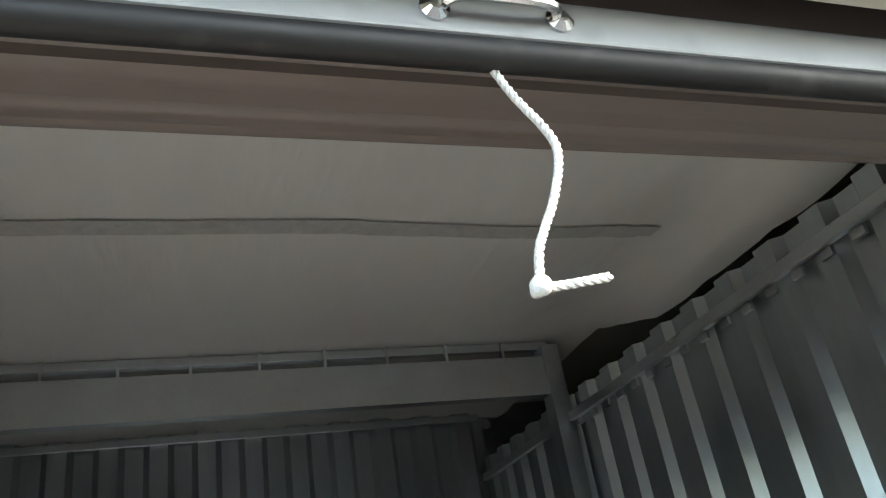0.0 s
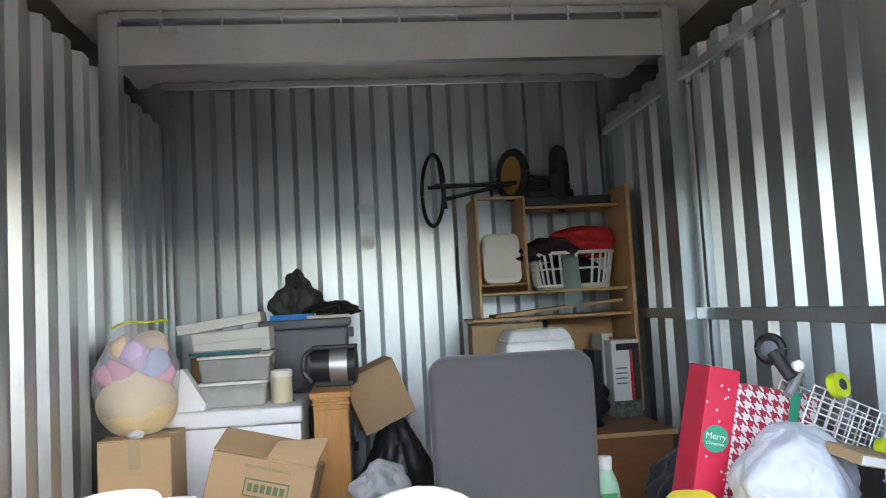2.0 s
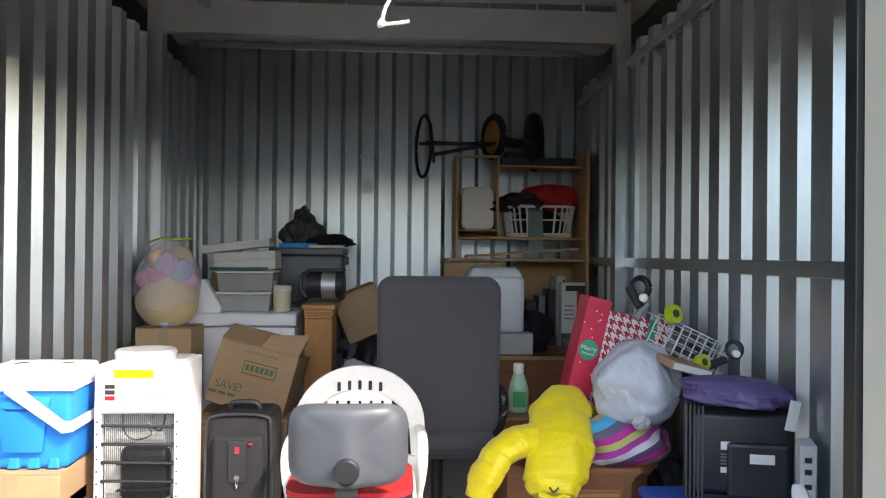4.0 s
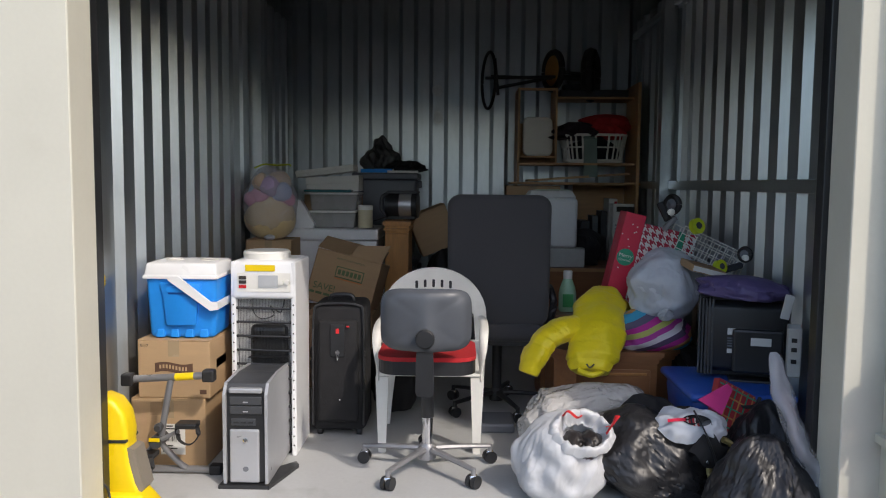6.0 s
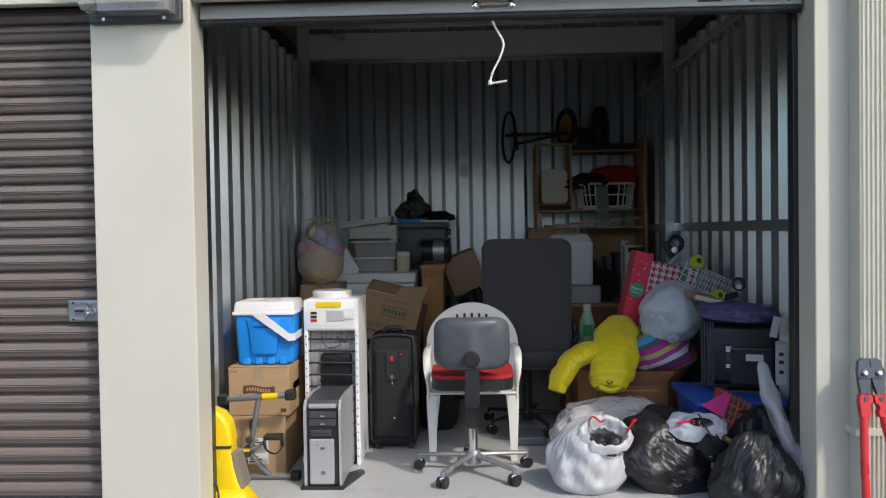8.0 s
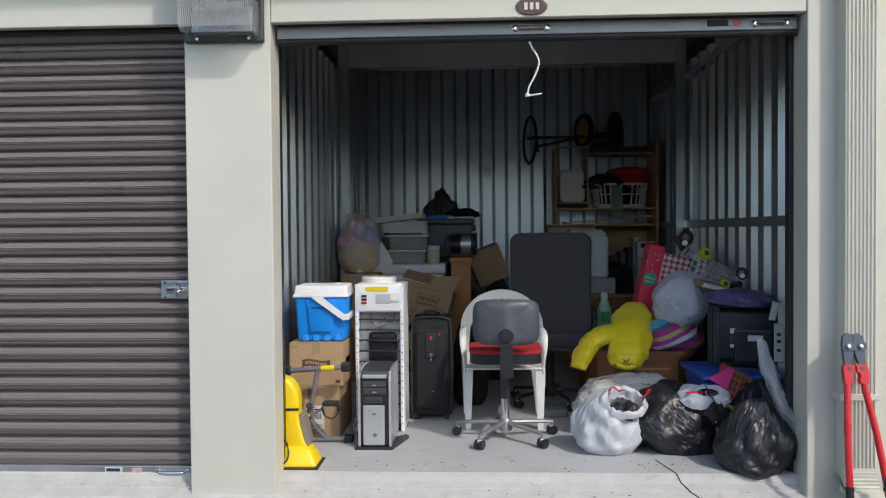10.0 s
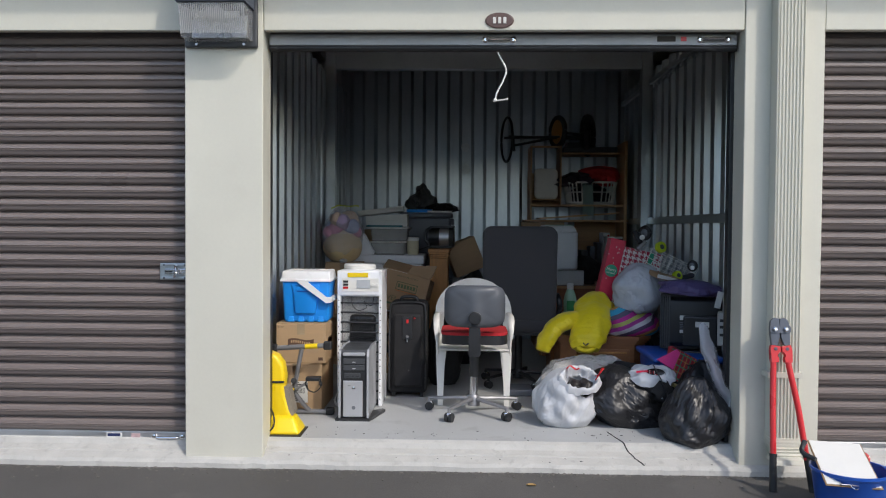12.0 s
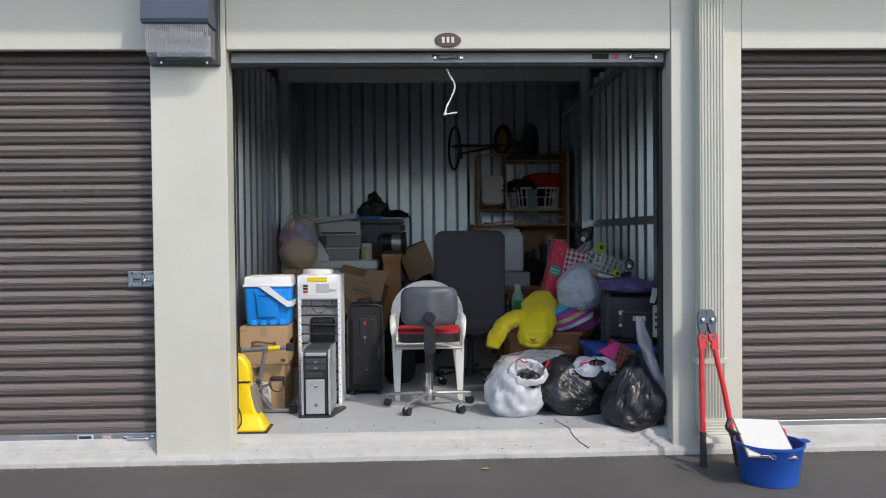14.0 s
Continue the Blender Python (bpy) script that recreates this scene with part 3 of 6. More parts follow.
# unseen wall, added to bounce light and give the steel something to reflect
structure(part("bounce_wall", box(-30, 30, -14.2, -14, G, 3.0), CREAM), "unseen plain cream wall added across the drive to bounce light", "wall")

# wall behind the jambs: dark door guides
for s in (-1, 1):
    structure(part("door_guide", box(1.29 if s > 0 else -1.345, 1.33 if s > 0 else -1.312, 0.172, 0.23, 0.06, 2.55, 0.004), BLACK), "dark steel guide of the roll-up door", "guide")

# the raised door of the open unit
door = thing("roll_up_door", 0, 0.12, HD - 0.06, 0, "raised brown steel roll-up door rolled above the opening", "roll-up door")
part("bottom_bar", box(-1.3, 1.3, -0.025, 0.012, 0.0, 0.062, 0.004), BARGREY, door, "silver aluminium bottom bar")
part("seal", rod((-1.3, -0.005, -0.012), (1.3, -0.005, -0.012), 0.02, seg=14), RUBBER, door, "scuffed black rubber bottom seal", True)
bm = bmesh.new()
R0 = 0.212
prof = [(0.0, 0.06), (0.005, 0.12)]
for i in range(150):
    a = math.pi * 1.02 + 1.9 * math.pi * i / 149
    rr = R0 + 0.012 * max(-0.35, min(0.6, 1.6 * math.sin(i * 0.62)))
    prof.append((0.225 + rr * math.cos(a), 0.302 + rr * math.sin(a)))
a = [bm.verts.new((-1.3, y, z)) for y, z in prof]
b = [bm.verts.new((1.3, y, z)) for y, z in prof]
for i in range(len(prof) - 1):
    bm.faces.new((a[i], b[i], b[i + 1], a[i + 1]))
part("rolled_curtain", bm, BROWN, door, "brown ribbed curtain rolled on its drum", True)
def pull(x, z, w):
    bm = tube([(x - w / 2, -0.028, z), (x - w / 2 + 0.02, -0.05, z), (x + w / 2 - 0.02, -0.05, z), (x + w / 2, -0.028, z)], 0.007)
    h = part("pull_handle", bm, CHROME, door, "polished steel pull handle", True)
    for e in (-1, 1):
        part("mount", lathe([(0.018, 0), (0.018, 0.004), (0.008, 0.01)], 14, m=pose(x + e * (w / 2 + 0.006), -0.025, z, 90)), CHROME, h)
pull(-0.012, 0.03, 0.14)
pull(1.17, 0.03, 0.14)
part("maker_plate", box(0.86, 0.96, -0.029, -0.0255, 0.02, 0.05), INK, door, "small dark maker plate")
part("sticker", box(0.99, 1.02, -0.029, -0.0255, 0.022, 0.046), REDGLOSS, door)
def strands(pts, r, lay, bm):
    """A laid rope: three strands wound round a bent line."""
    pts = [Vector(p) for p in pts]
    line = []
    for i in range(len(pts) - 1):
        p0, p1, p2, p3 = (pts[min(max(i + k, 0), len(pts) - 1)] for k in (-1, 0, 1, 2))
        for s in range(10):
            u = s / 10
            line.append(0.5 * (2 * p1 + (p2 - p0) * u + (2 * p0 - 5 * p1 + 4 * p2 - p3) * u * u + (3 * p1 - p0 - 3 * p2 + p3) * u ** 3))
    line.append(pts[-1])
    for k in range(3):
        run, way = [], 0.0
        for i, c in enumerate(line):
            t = (line[min(i + 1, len(line) - 1)] - line[max(i - 1, 0)]).normalized()
            way += (c - line[i - 1]).length if i else 0
            side = t.cross(Vector((0, 1, 0))).normalized()
            w = math.tau * (way / lay + k / 3)
            run.append(c + (side * math.cos(w) + t.cross(side) * math.sin(w)) * r * 0.55)
        tube(run, r * 0.6, 6, bm=bm)
    return bm


bm = strands([(-0.027, 0.0, -0.014), (-0.004, 0.0, -0.062), (0.024, -0.005, -0.114), (0.028, -0.008, -0.148), (0.009, -0.01, -0.202), (-0.021, -0.012, -0.26), (-0.03, -0.015, -0.3)], 0.0047, 0.026, bmesh.new())
strands([(-0.03, -0.015, -0.305), (0.0, -0.02, -0.303), (0.04, -0.024, -0.298)], 0.0045, 0.026, bm)
rope = tagged(part("door_rope", bm, ROPE, smooth=True), "white braided pull rope hanging from the raised door", "rope")
rope.matrix_basis = pose(0, 0.12, HD - 0.06)
bm = bmesh.new()
bmesh.ops.create_icosphere(bm, subdivisions=3, radius=0.0115, matrix=Matrix.Translation((-0.031, -0.015, -0.303)))
for v in bm.verts:
    v.co += v.normal * 0.003 * noise.noise(v.co * 90)
part("knot", bm, ROPE, rope, "", True)

# unit sign: plain bars in place of the number
sg = tagged(part("unit_sign", lathe([(0.078, 0), (0.078, 0.004), (0.07, 0.006)], 32, m=pose(-0.014, 0.002, 2.422, 90) @ Matrix.Diagonal((1, 0.55, 1, 1))), mat("brown_sign", (0.1, 0.055, 0.045), 0.4)), "small brown oval unit sign on the header", "sign")
for dx in (-0.028, 0, 0.028):
    part("character_bar", box(-0.014 + dx - 0.008, -0.014 + dx + 0.008, -0.008, -0.0045, 2.405, 2.439), PAPER, sg)

# wall light
wl = thing("wall_light", -1.535, 0.0, 2.24, 0, "grey wall-pack light with ribbed glass lens on the pier", "wall light")
part("back_plate", box(-0.2, 0.2, -0.03, -0.001, 0.03, 0.52, 0.008), DGREY, wl)
part("housing", prism([(-0.03, 0.23), (-0.215, 0.23), (-0.225, 0.25), (-0.2, 0.47), (-0.17, 0.5), (-0.03, 0.5)], -0.185, 0.185, plane="yz"), mat("blue_grey_housing", (0.07, 0.085, 0.12), 0.5, bump=0.1), wl, "blue-grey cast housing")
part("lens", prism([(-0.03, 0.225), (-0.2, 0.225), (-0.165, 0.075), (-0.145, 0.058), (-0.03, 0.058)], -0.175, 0.175, plane="yz"), film("ribbed_glass", (0.55, 0.57, 0.6), 0.62, 0.15, 0.3), wl, "clear ribbed glass lens")
for i in range(34):
    x = -0.17 + i * 0.0103
    part("rib", prism([(-0.201, 0.222), (-0.205, 0.222), (-0.17, 0.075), (-0.166, 0.075)], x, x + 0.004, plane="yz"), TOTE, wl)
part("reflector", prism([(-0.032, 0.2), (-0.032, 0.075), (-0.06, 0.075), (-0.036, 0.2)], -0.15, 0.15, plane="yz"), ALU, wl, "dull aluminium reflector")
part("lamp_tube", rod((-0.12, -0.1, 0.19), (0.12, -0.1, 0.19), 0.018, seg=12), PAPER, wl)
for x in (-0.13, 0.13):
    part("screw", rod((x, -0.03, 0.045), (x, -0.042, 0.045), 0.008), CHROME, wl)

# downspout
ds = thing("downspout", 1.52, 0.0, 0.0, 0, "cream ribbed metal downspout with kicked-out foot on the pier", "downspout")
out = [(-0.072, -0.001), (-0.072, -0.09)]
for i in range(8):
    x = -0.072 + 0.144 * (i + 0.5) / 8
    out += [(x - 0.006, -0.092), (x - 0.003, -0.084), (x + 0.003, -0.084), (x + 0.006, -0.092)]
out += [(0.072, -0.09), (0.072, -0.001)]
part("pipe", prism(out, 0.16, 3.1, plane="xy"), CREAM, ds)
for i in range(8):
    a = i / 7
    bulge = 0.005 if i % 2 else 0
    bm = bmesh.new()
    bmesh.ops.create_cube(bm, size=1, matrix=pose(0, -0.046 - 0.05 * a * a, 0.17 - 0.085 * a, 35 * a) @ Matrix.Diagonal((0.15 + bulge, 0.098 + bulge, 0.022, 1)))
    part("elbow_ring", bm, CREAM, ds)
part("mouth", prism([(-0.05, 0.1), (-0.165, 0.085), (-0.175, 0.06), (-0.04, 0.06)], -0.075, 0.075, plane="yz"), CREAM, ds)
part("strap", box(-0.095, 0.095, -0.095, -0.0005, 0.505, 0.535, 0.002), CREAM, ds)

# ---- things: left side ----
def carton(name, x, y, z, w, d, h, label, rz=0, rx=0, ry=0, material=None, flaps=0.0, tape=True, group=""):
    """A cardboard carton: walls, top flaps with a seam, tape."""
    material = material or CARD
    c = thing(name, x, y, z, rz, label, "carton", group, rx, ry)
    part("body", box(-w / 2, w / 2, -d / 2, d / 2, 0, h - 0.004, 0.006), material, c)
    for s in (-1, 1):
        if flaps:
            bm = box(-w / 2, w / 2, 0, d / 2 - 0.004, 0, 0.004)
            bmesh.ops.transform(bm, matrix=pose(0, s * d / 2, h - 0.002, s * -flaps if s > 0 else flaps, 0, 180 if s > 0 else 0), verts=bm.verts)
        else:
            bm = box(-w / 2, w / 2, min(0.002 * s, s * d / 2), max(0.002 * s, s * d / 2), h - 0.004, h, 0.0015, 1)
        part("flap", bm, material, c)
    if tape and not flaps:
        part("tape", box(-w / 2 + 0.002, w / 2 - 0.002, -0.025, 0.025, h + 0.0003, h + 0.0008), film("packing_tape", (0.5, 0.38, 0.24), 0.3, 0.2, 0.2), c)
        part("tape", box(-0.025, 0.025, -d / 2 - 0.0012, -d / 2 - 0.0004, h * 0.72, h), film("packing_tape", (0.5, 0.38, 0.24), 0.3, 0.2, 0.2), c)
    return c


def front(c, name, x0, x1, z0, z1, y, material, label=""):
    return part(name, box(x0, x1, y - 0.0012, y - 0.0003, z0, z1), material, c, label)


def wavy_mark(c, w, h, y, z, material, m=None):
    """A brand mark as a plain curved banner."""
    n = 14
    up = [(-w / 2 + w * i / n, z + h / 2 + 0.006 * math.sin(i / n * math.tau)) for i in range(n + 1)]
    dn = [(a, b - h) for a, b in reversed(up)]
    ob = part("printed_banner", prism(up + dn, y - 0.0014, y - 0.0003), material, c)
    for i in range(9):
        x = -w * 0.38 + w * 0.085 * i
        part("banner_bar", box(x, x + w * 0.05, y - 0.0022, y - 0.0015, z - h * 0.18 + 0.006 * math.sin((x / w + 0.5) * math.tau), z + h * 0.22 + 0.006 * math.sin((x / w + 0.5) * math.tau)), CARD, ob)
    return ob


low = carton("cardboard_box", -1.29, 0.99, F, 0.335, 0.44, 0.315, "tan cardboard carton with shipping label on the floor", material=CARD)
lb = front(low, "shipping_label", -0.035, 0.075, 0.06, 0.2, -0.22, PAPER, "white shipping label with barcode")
for i in range(16):
    x = -0.028 + i * 0.0055
    part("barcode_line", box(x, x + 0.001 + 0.002 * ((i * 7) % 3) / 2, -0.2225, -0.2215, 0.12, 0.155), INK, lb)
for i, z in enumerate((0.19, 0.178, 0.1, 0.088, 0.075)):
    part("text_bar", box(-0.028, 0.02 + 0.02 * (i % 2), -0.2225, -0.2215, z - 0.003, z + 0.003), INK, lb)
front(low, "worn_patch", -0.08, 0.005, 0.24, 0.3, -0.22, CARD_DARK)
up = carton("cardboard_box", -1.262, 0.985, F + 0.316, 0.325, 0.42, 0.262, "tan cardboard carton with dark curved print, stacked on a carton", material=CARD)
wavy_mark(up, 0.17, 0.042, -0.21, 0.138, BROWNINK)
for i in range(5):
    front(up, "text_bar", -0.07 + 0.03 * i, -0.07 + 0.03 * i + 0.022, 0.094, 0.106, -0.21, BROWNINK)
words("5117", 0.018, INK, up, m=pose(-0.132, -0.2108, 0.236, 90))
front(up, "corner_mark", 0.115, 0.145, 0.02, 0.04, -0.21, BROWNINK)
for i in range(2):
    part("side_banner", box(0.163, 0.1645, -0.12, 0.02, 0.12 - 0.02 * i * 0, 0.16), BROWNINK, up)

# cooler
cl = thing("cooler", -1.243, 0.955, F + 0.58, 2, "blue plastic picnic cooler with white lid and swing handle", "cooler")
cl.scale = (0.93, 1.0, 0.985)
part("body", frustum(0.315, 0.25, 0.34, 0.28, 0, 0.285, 0.022, 4), BLUE, cl, "", True)
bm = prism([(-0.1, 0.252), (0.1, 0.252), (0.084, 0.19), (0.07, 0.06), (-0.07, 0.06), (-0.084, 0.19)], -0.149, -0.12)
bmesh.ops.bevel(bm, geom=bm.edges[:], offset=0.006, segments=2, profile=0.5, affect="EDGES")
part("raised_panel", bm, BLUE, cl, "", True)
part("finger_grip", prism(rounded(0.13, 0.026, 0.011, 4, 0.0, 0.226), -0.157, -0.14), BLUE, cl)
# flat strip in darker blue, painting the shade beneath the finger grip
part("grip_shade_strip", prism(rounded(0.118, 0.01, 0.004, 3, 0.0, 0.208), -0.1505, -0.14), BLUETUB, cl)
for i in range(4):
    part("foot_rib", frustum(0.045, 0.024, 0.034, 0.014, 0.003, 0.04, 0.005, 2), BLUE, cl).location = (-0.105 + 0.07 * i, -0.126, 0)
lid = part("lid", frustum(0.356, 0.3, 0.335, 0.275, 0.275, 0.345, 0.014, 4), WHITE, cl, "white plastic lid", True)
part("lid_lip", frustum(0.362, 0.306, 0.358, 0.302, 0.272, 0.292, 0.006, 2), WHITE, lid, "", True)
for x in (-0.08, 0.09):
    part("cup_ring", lathe([(0.045, 0.343), (0.045, 0.349), (0.036, 0.349), (0.035, 0.345)], 20, m=Matrix.Translation((x, 0.02, 0))), WHITEPL, lid)
bm = prism([(-0.055, 0.272), (-0.03, 0.285), (0.0, 0.285), (0.15, 0.172), (0.186, 0.172), (0.186, 0.138), (0.148, 0.132)], -0.172, -0.158)
box(0.174, 0.186, -0.158, 0.1, 0.138, 0.172, bm=bm)
part("swing_handle", bm, WHITE, cl, "white swing handle", True)

# water dispenser seen from behind
wd = thing("water_dispenser", -0.9, 1.1, F, 0, "white water dispenser turned round, condenser coil showing, on the floor", "water dispenser")
wd.scale = (0.95, 1, 1.03)
for s in (-1, 1):
    part("side_panel", box(s * 0.147 - 0.012, s * 0.147 + 0.012, -0.16, 0.16, 0, 0.89, 0.006), WHITE, wd)
    for i in range(16):
        part("screw_hole", rod((s * 0.147, -0.1605, 0.05 + 0.043 * i), (s * 0.147, -0.162, 0.05 + 0.043 * i), 0.004, seg=6), BLACK, wd)
part("inner_back", box(-0.135, 0.135, -0.1, -0.085, 0.03, 0.74), mat("dusty_inner_sheet", (0.5, 0.5, 0.49), 0.6, var=0.35, scale=9, wear=(0.2, 0.19, 0.18), wear_amount=0.7), wd)
part("base_tray", box(-0.135, 0.135, -0.12, 0.15, 0.0, 0.04, 0.004), DGREY, wd)
part("compressor", sack(0.09, 0.08, 0.17, 4, 0.01, 0, 3, 0.2), BLACK, wd, "black compressor", True).location = (0, 0.0, 0.04)
part("tank", box(-0.08, 0.11, -0.125, 0.0, 0.3, 0.6, 0.03, 3), mat("taped_black_foam", (0.02, 0.02, 0.02), 0.35, bump=1.0, fine=40, scale=18), wd)
for k_ in range(3):
    part("foam_tape", tube([(-0.082, -0.127, 0.36 + 0.09 * k_), (0.0, -0.129, 0.35 + 0.1 * k_), (0.112, -0.127, 0.37 + 0.085 * k_)], 0.02, 6, rz=0.12), BLKBAG, wd)
top = part("top_cover", frustum(0.318, 0.335, 0.3, 0.32, 0.72, 0.895, 0.02, 3), WHITE, wd, "", True)
front(top, "control_plate", -0.125, 0.135, 0.755, 0.84, -0.168, WHITEPL)
front(top, "warning_label", -0.085, 0.06, 0.848, 0.876, -0.1655, YELLOW, "yellow warning label")
part("rating_label", box(-0.02, 0.075, -0.1735, -0.1695, 0.775, 0.83), mat("grey_label", (0.42, 0.44, 0.46), 0.5, fine=220, var=0.2), top, "grey rating label")
for i in range(3):
    part("text_bar", box(-0.115, -0.08, -0.1735, -0.1695, 0.772 + 0.02 * i, 0.786 + 0.02 * i), (REDGLOSS, INK, INK)[i], top)
for x in (0.095, 0.122):
    part("socket_knob", rod((x, -0.17, 0.8), (x, -0.182, 0.8), 0.011), WHITEPL, top)
coil = part("condenser", box(-0.125, -0.122, -0.152, -0.149, 0.1, 0.72), BLACK, wd, "black wire condenser coil")
for i in range(34):
    x = -0.12 + i * 0.0073
    part("wire", box(x, x + 0.0013, -0.1385, -0.137, 0.12, 0.72), BLACK, coil)
for i in range(10):
    z = 0.1 + 0.064 * i
    part("tube_run", tube([(-0.125, -0.145, z), (-0.13, -0.15, z + 0.004), (0, -0.15, z + 0.002), (0.13, -0.15, z), (0.125, -0.145, z + 0.003)], 0.0055, 8), BLACK, coil)
part("loose_tube", tube([(-0.06, -0.14, 0.72), (-0.05, -0.15, 0.66), (-0.01, -0.145, 0.63), (0.05, -0.15, 0.65), (0.03, -0.15, 0.69), (0.08, -0.14, 0.66), (0.1, -0.14, 0.72)], 0.003, 6), BLACK, coil)
part("bottle_seat", lathe([(0.112, 0.855), (0.116, 0.905), (0.118, 0.92), (0.11, 0.93), (0.095, 0.93), (0.06, 0.916), (0.01, 0.914)], 28), WHITEPL, wd, "round white bottle seat", True).location = (-0.02, 0.0, 0.0)
part("power_cord", tube([(-0.13, -0.13, 0.12), (-0.16, -0.17, 0.08), (-0.17, -0.19, 0.03), (-0.14, -0.2, 0.008), (-0.16, -0.16, 0.02), (-0.18, -0.18, 0.05)], 0.004, 6), WHITEPL, wd)

# computer tower
pc = thing("computer_tower", -0.882, 0.56, F, 0, "silver and black desktop computer tower standing on the floor", "computer")
pc.scale = (1.02, 0.98, 0.95)
part("stand", prism([(-0.11, -0.03), (0.1, -0.03), (0.17, 0.24), (0.15, 0.28), (0.08, 0.2), (-0.1, 0.2)], 0, 0.016, plane="xy"), BLACK, pc, "black swivel stand")
part("case", box(-0.088, 0.088, 0.03, 0.44, 0.018, 0.435, 0.006), SILVER, pc)
part("top_panel", prism([(0.0, 0.43), (0.02, 0.462), (0.2, 0.47), (0.44, 0.455), (0.44, 0.436), (0.0, 0.43)][:5], -0.08, 0.08, plane="yz"), DGREY, pc, "dark grey top")
for s in (-1, 1):
    part("side_cheek", prism([(-0.012, 0.018), (-0.014, 0.42), (0.02, 0.465), (0.2, 0.474), (0.44, 0.46), (0.44, 0.018)], min(s * 0.08, s * 0.093), max(s * 0.08, s * 0.093), plane="yz"), SILVER, pc)
fp = part("front_panel", box(-0.08, 0.08, 0.0, 0.035, 0.02, 0.435, 0.005), BLACK, pc, "black front panel")
part("brow", box(-0.068, 0.068, -0.012, 0.02, 0.425, 0.447, 0.006), SILVER, fp)
for i, z in enumerate((0.372, 0.33)):
    part("drive_bay", box(-0.066, 0.066, -0.006, 0.01, z, z + 0.036, 0.003), DGREY, fp)
    part("drive_mark", box(-0.01, 0.01, -0.0072, -0.0062, z + 0.01, z + 0.015), SILVER, fp)
part("card_reader", box(-0.06, 0.04, -0.005, 0.01, 0.278, 0.31, 0.003), DGREY, fp)
for i in range(3):
    part("card_slot", box(-0.05 + 0.03 * i, -0.028 + 0.03 * i, -0.0065, -0.004, 0.29, 0.296), BLACK, fp)
dp = part("lower_door", box(-0.066, 0.055, -0.012, 0.01, 0.022, 0.262, 0.006), SILVER, fp, "silver lower door")
part("power_button", lathe([(0.011, 0), (0.011, 0.004), (0.006, 0.005)], 16, m=pose(0, -0.012, 0.215, 90)), CHROME, dp)
part("round_mark", lathe([(0.012, 0), (0.012, 0.001)], 16, m=pose(0, -0.012, 0.085, 90)), GREYPL, dp)

# pedal exerciser
ex = thing("pedal_exerciser", -1.235, 0.62, F, 0, "grey tubular pedal exerciser standing in front of cartons", "exercise machine")
part("top_bar", rod((-0.16, 0.02, 0.435), (0.155, 0.02, 0.455), 0.016, seg=14), TUBEGREY, ex, "", True)
part("bar_sticker", rod((0.03, 0.02, 0.447), (0.11, 0.02, 0.452), 0.0166, seg=14), YELLOW, ex, "yellow warning sticker")
for s, z in ((-1, 0.434), (1, 0.456)):
    part("end_cap", box(s * 0.175 - 0.026, s * 0.175 + 0.026, -0.005, 0.045, z - 0.026, z + 0.026, 0.008), RUBBER, ex)
part("upright", tube([(0.01, 0.02, 0.44), (-0.01, 0.02, 0.34), (-0.035, 0.02, 0.2), (-0.04, 0.02, 0.16), (0.02, 0.06, 0.06), (0.05, 0.08, 0.025)], 0.014, 10), TUBEGREY, ex, "", True)
part("floor_bar", rod((-0.16, 0.08, 0.02), (0.17, 0.08, 0.02), 0.016, seg=14), TUBEGREY, ex, "", True)
for s in (-1, 1):
    part("foot_cap", box(s * 0.18 - 0.026, s * 0.18 + 0.026, 0.055, 0.105, 0.0, 0.045, 0.008), RUBBER, ex)
part("crank_hub", rod((-0.05, -0.02, 0.17), (-0.05, 0.07, 0.17), 0.028, seg=16), DGREY, ex, "", True)
part("tension_knob", lathe([(0.018, 0), (0.02, 0.02), (0.014, 0.032)], 12, m=pose(-0.035, -0.0, 0.235, 90)), DGREY, ex)
part("hub_sticker", box(-0.075, -0.03, -0.024, -0.02, 0.175, 0.19), YELLOW, ex)
for s, px, pz in ((1, 0.09, 0.25), (-1, -0.11, 0.1)):
    part("crank_arm", rod((-0.05, -0.01 if s > 0 else 0.06, 0.17), (px - 0.04, -0.01 if s > 0 else 0.06, pz - 0.03), 0.009), TUBEGREY, ex)
    pd = part("pedal", box(px - 0.045, px + 0.045, -0.05 if s > 0 else 0.0, 0.02 if s > 0 else 0.07, pz - 0.012, pz + 0.012, 0.006), BLACK, ex, "black pedal with strap")
    part("strap", tube([(px + 0.04, -0.015, pz), (px + 0.045, -0.02, pz - 0.05), (px + 0.01, -0.02, pz - 0.085), (px - 0.035, -0.015, pz - 0.07), (px - 0.05, -0.01, pz - 0.02)], 0.012, 6, rz=0.25), RUBBER, pd)

# yellow garden tool
yt = thing("electric_garden_tool", -1.32, 0.28, F - 0.005, 0, "yellow and black electric garden tool leaning by the jamb", "garden tool")
body = prism([(-0.09, 0.16), (-0.095, 0.3), (-0.09, 0.4), (-0.06, 0.46), (-0.02, 0.48), (0.03, 0.46), (0.065, 0.41), (0.078, 0.34), (0.075, 0.29), (0.085, 0.22), (0.105, 0.14), (0.13, 0.09), (0.1, 0.05), (0.0, 0.05), (-0.05, 0.1)], -0.055, 0.055)
bmesh.ops.bevel(body, geom=[e for e in body.edges if abs(e.verts[0].co.y - e.verts[1].co.y) < 1e-5], offset=0.022, segments=4, profile=0.5, affect="EDGES")
part("housing", body, YELLOW, yt, "glossy yellow housing", True)
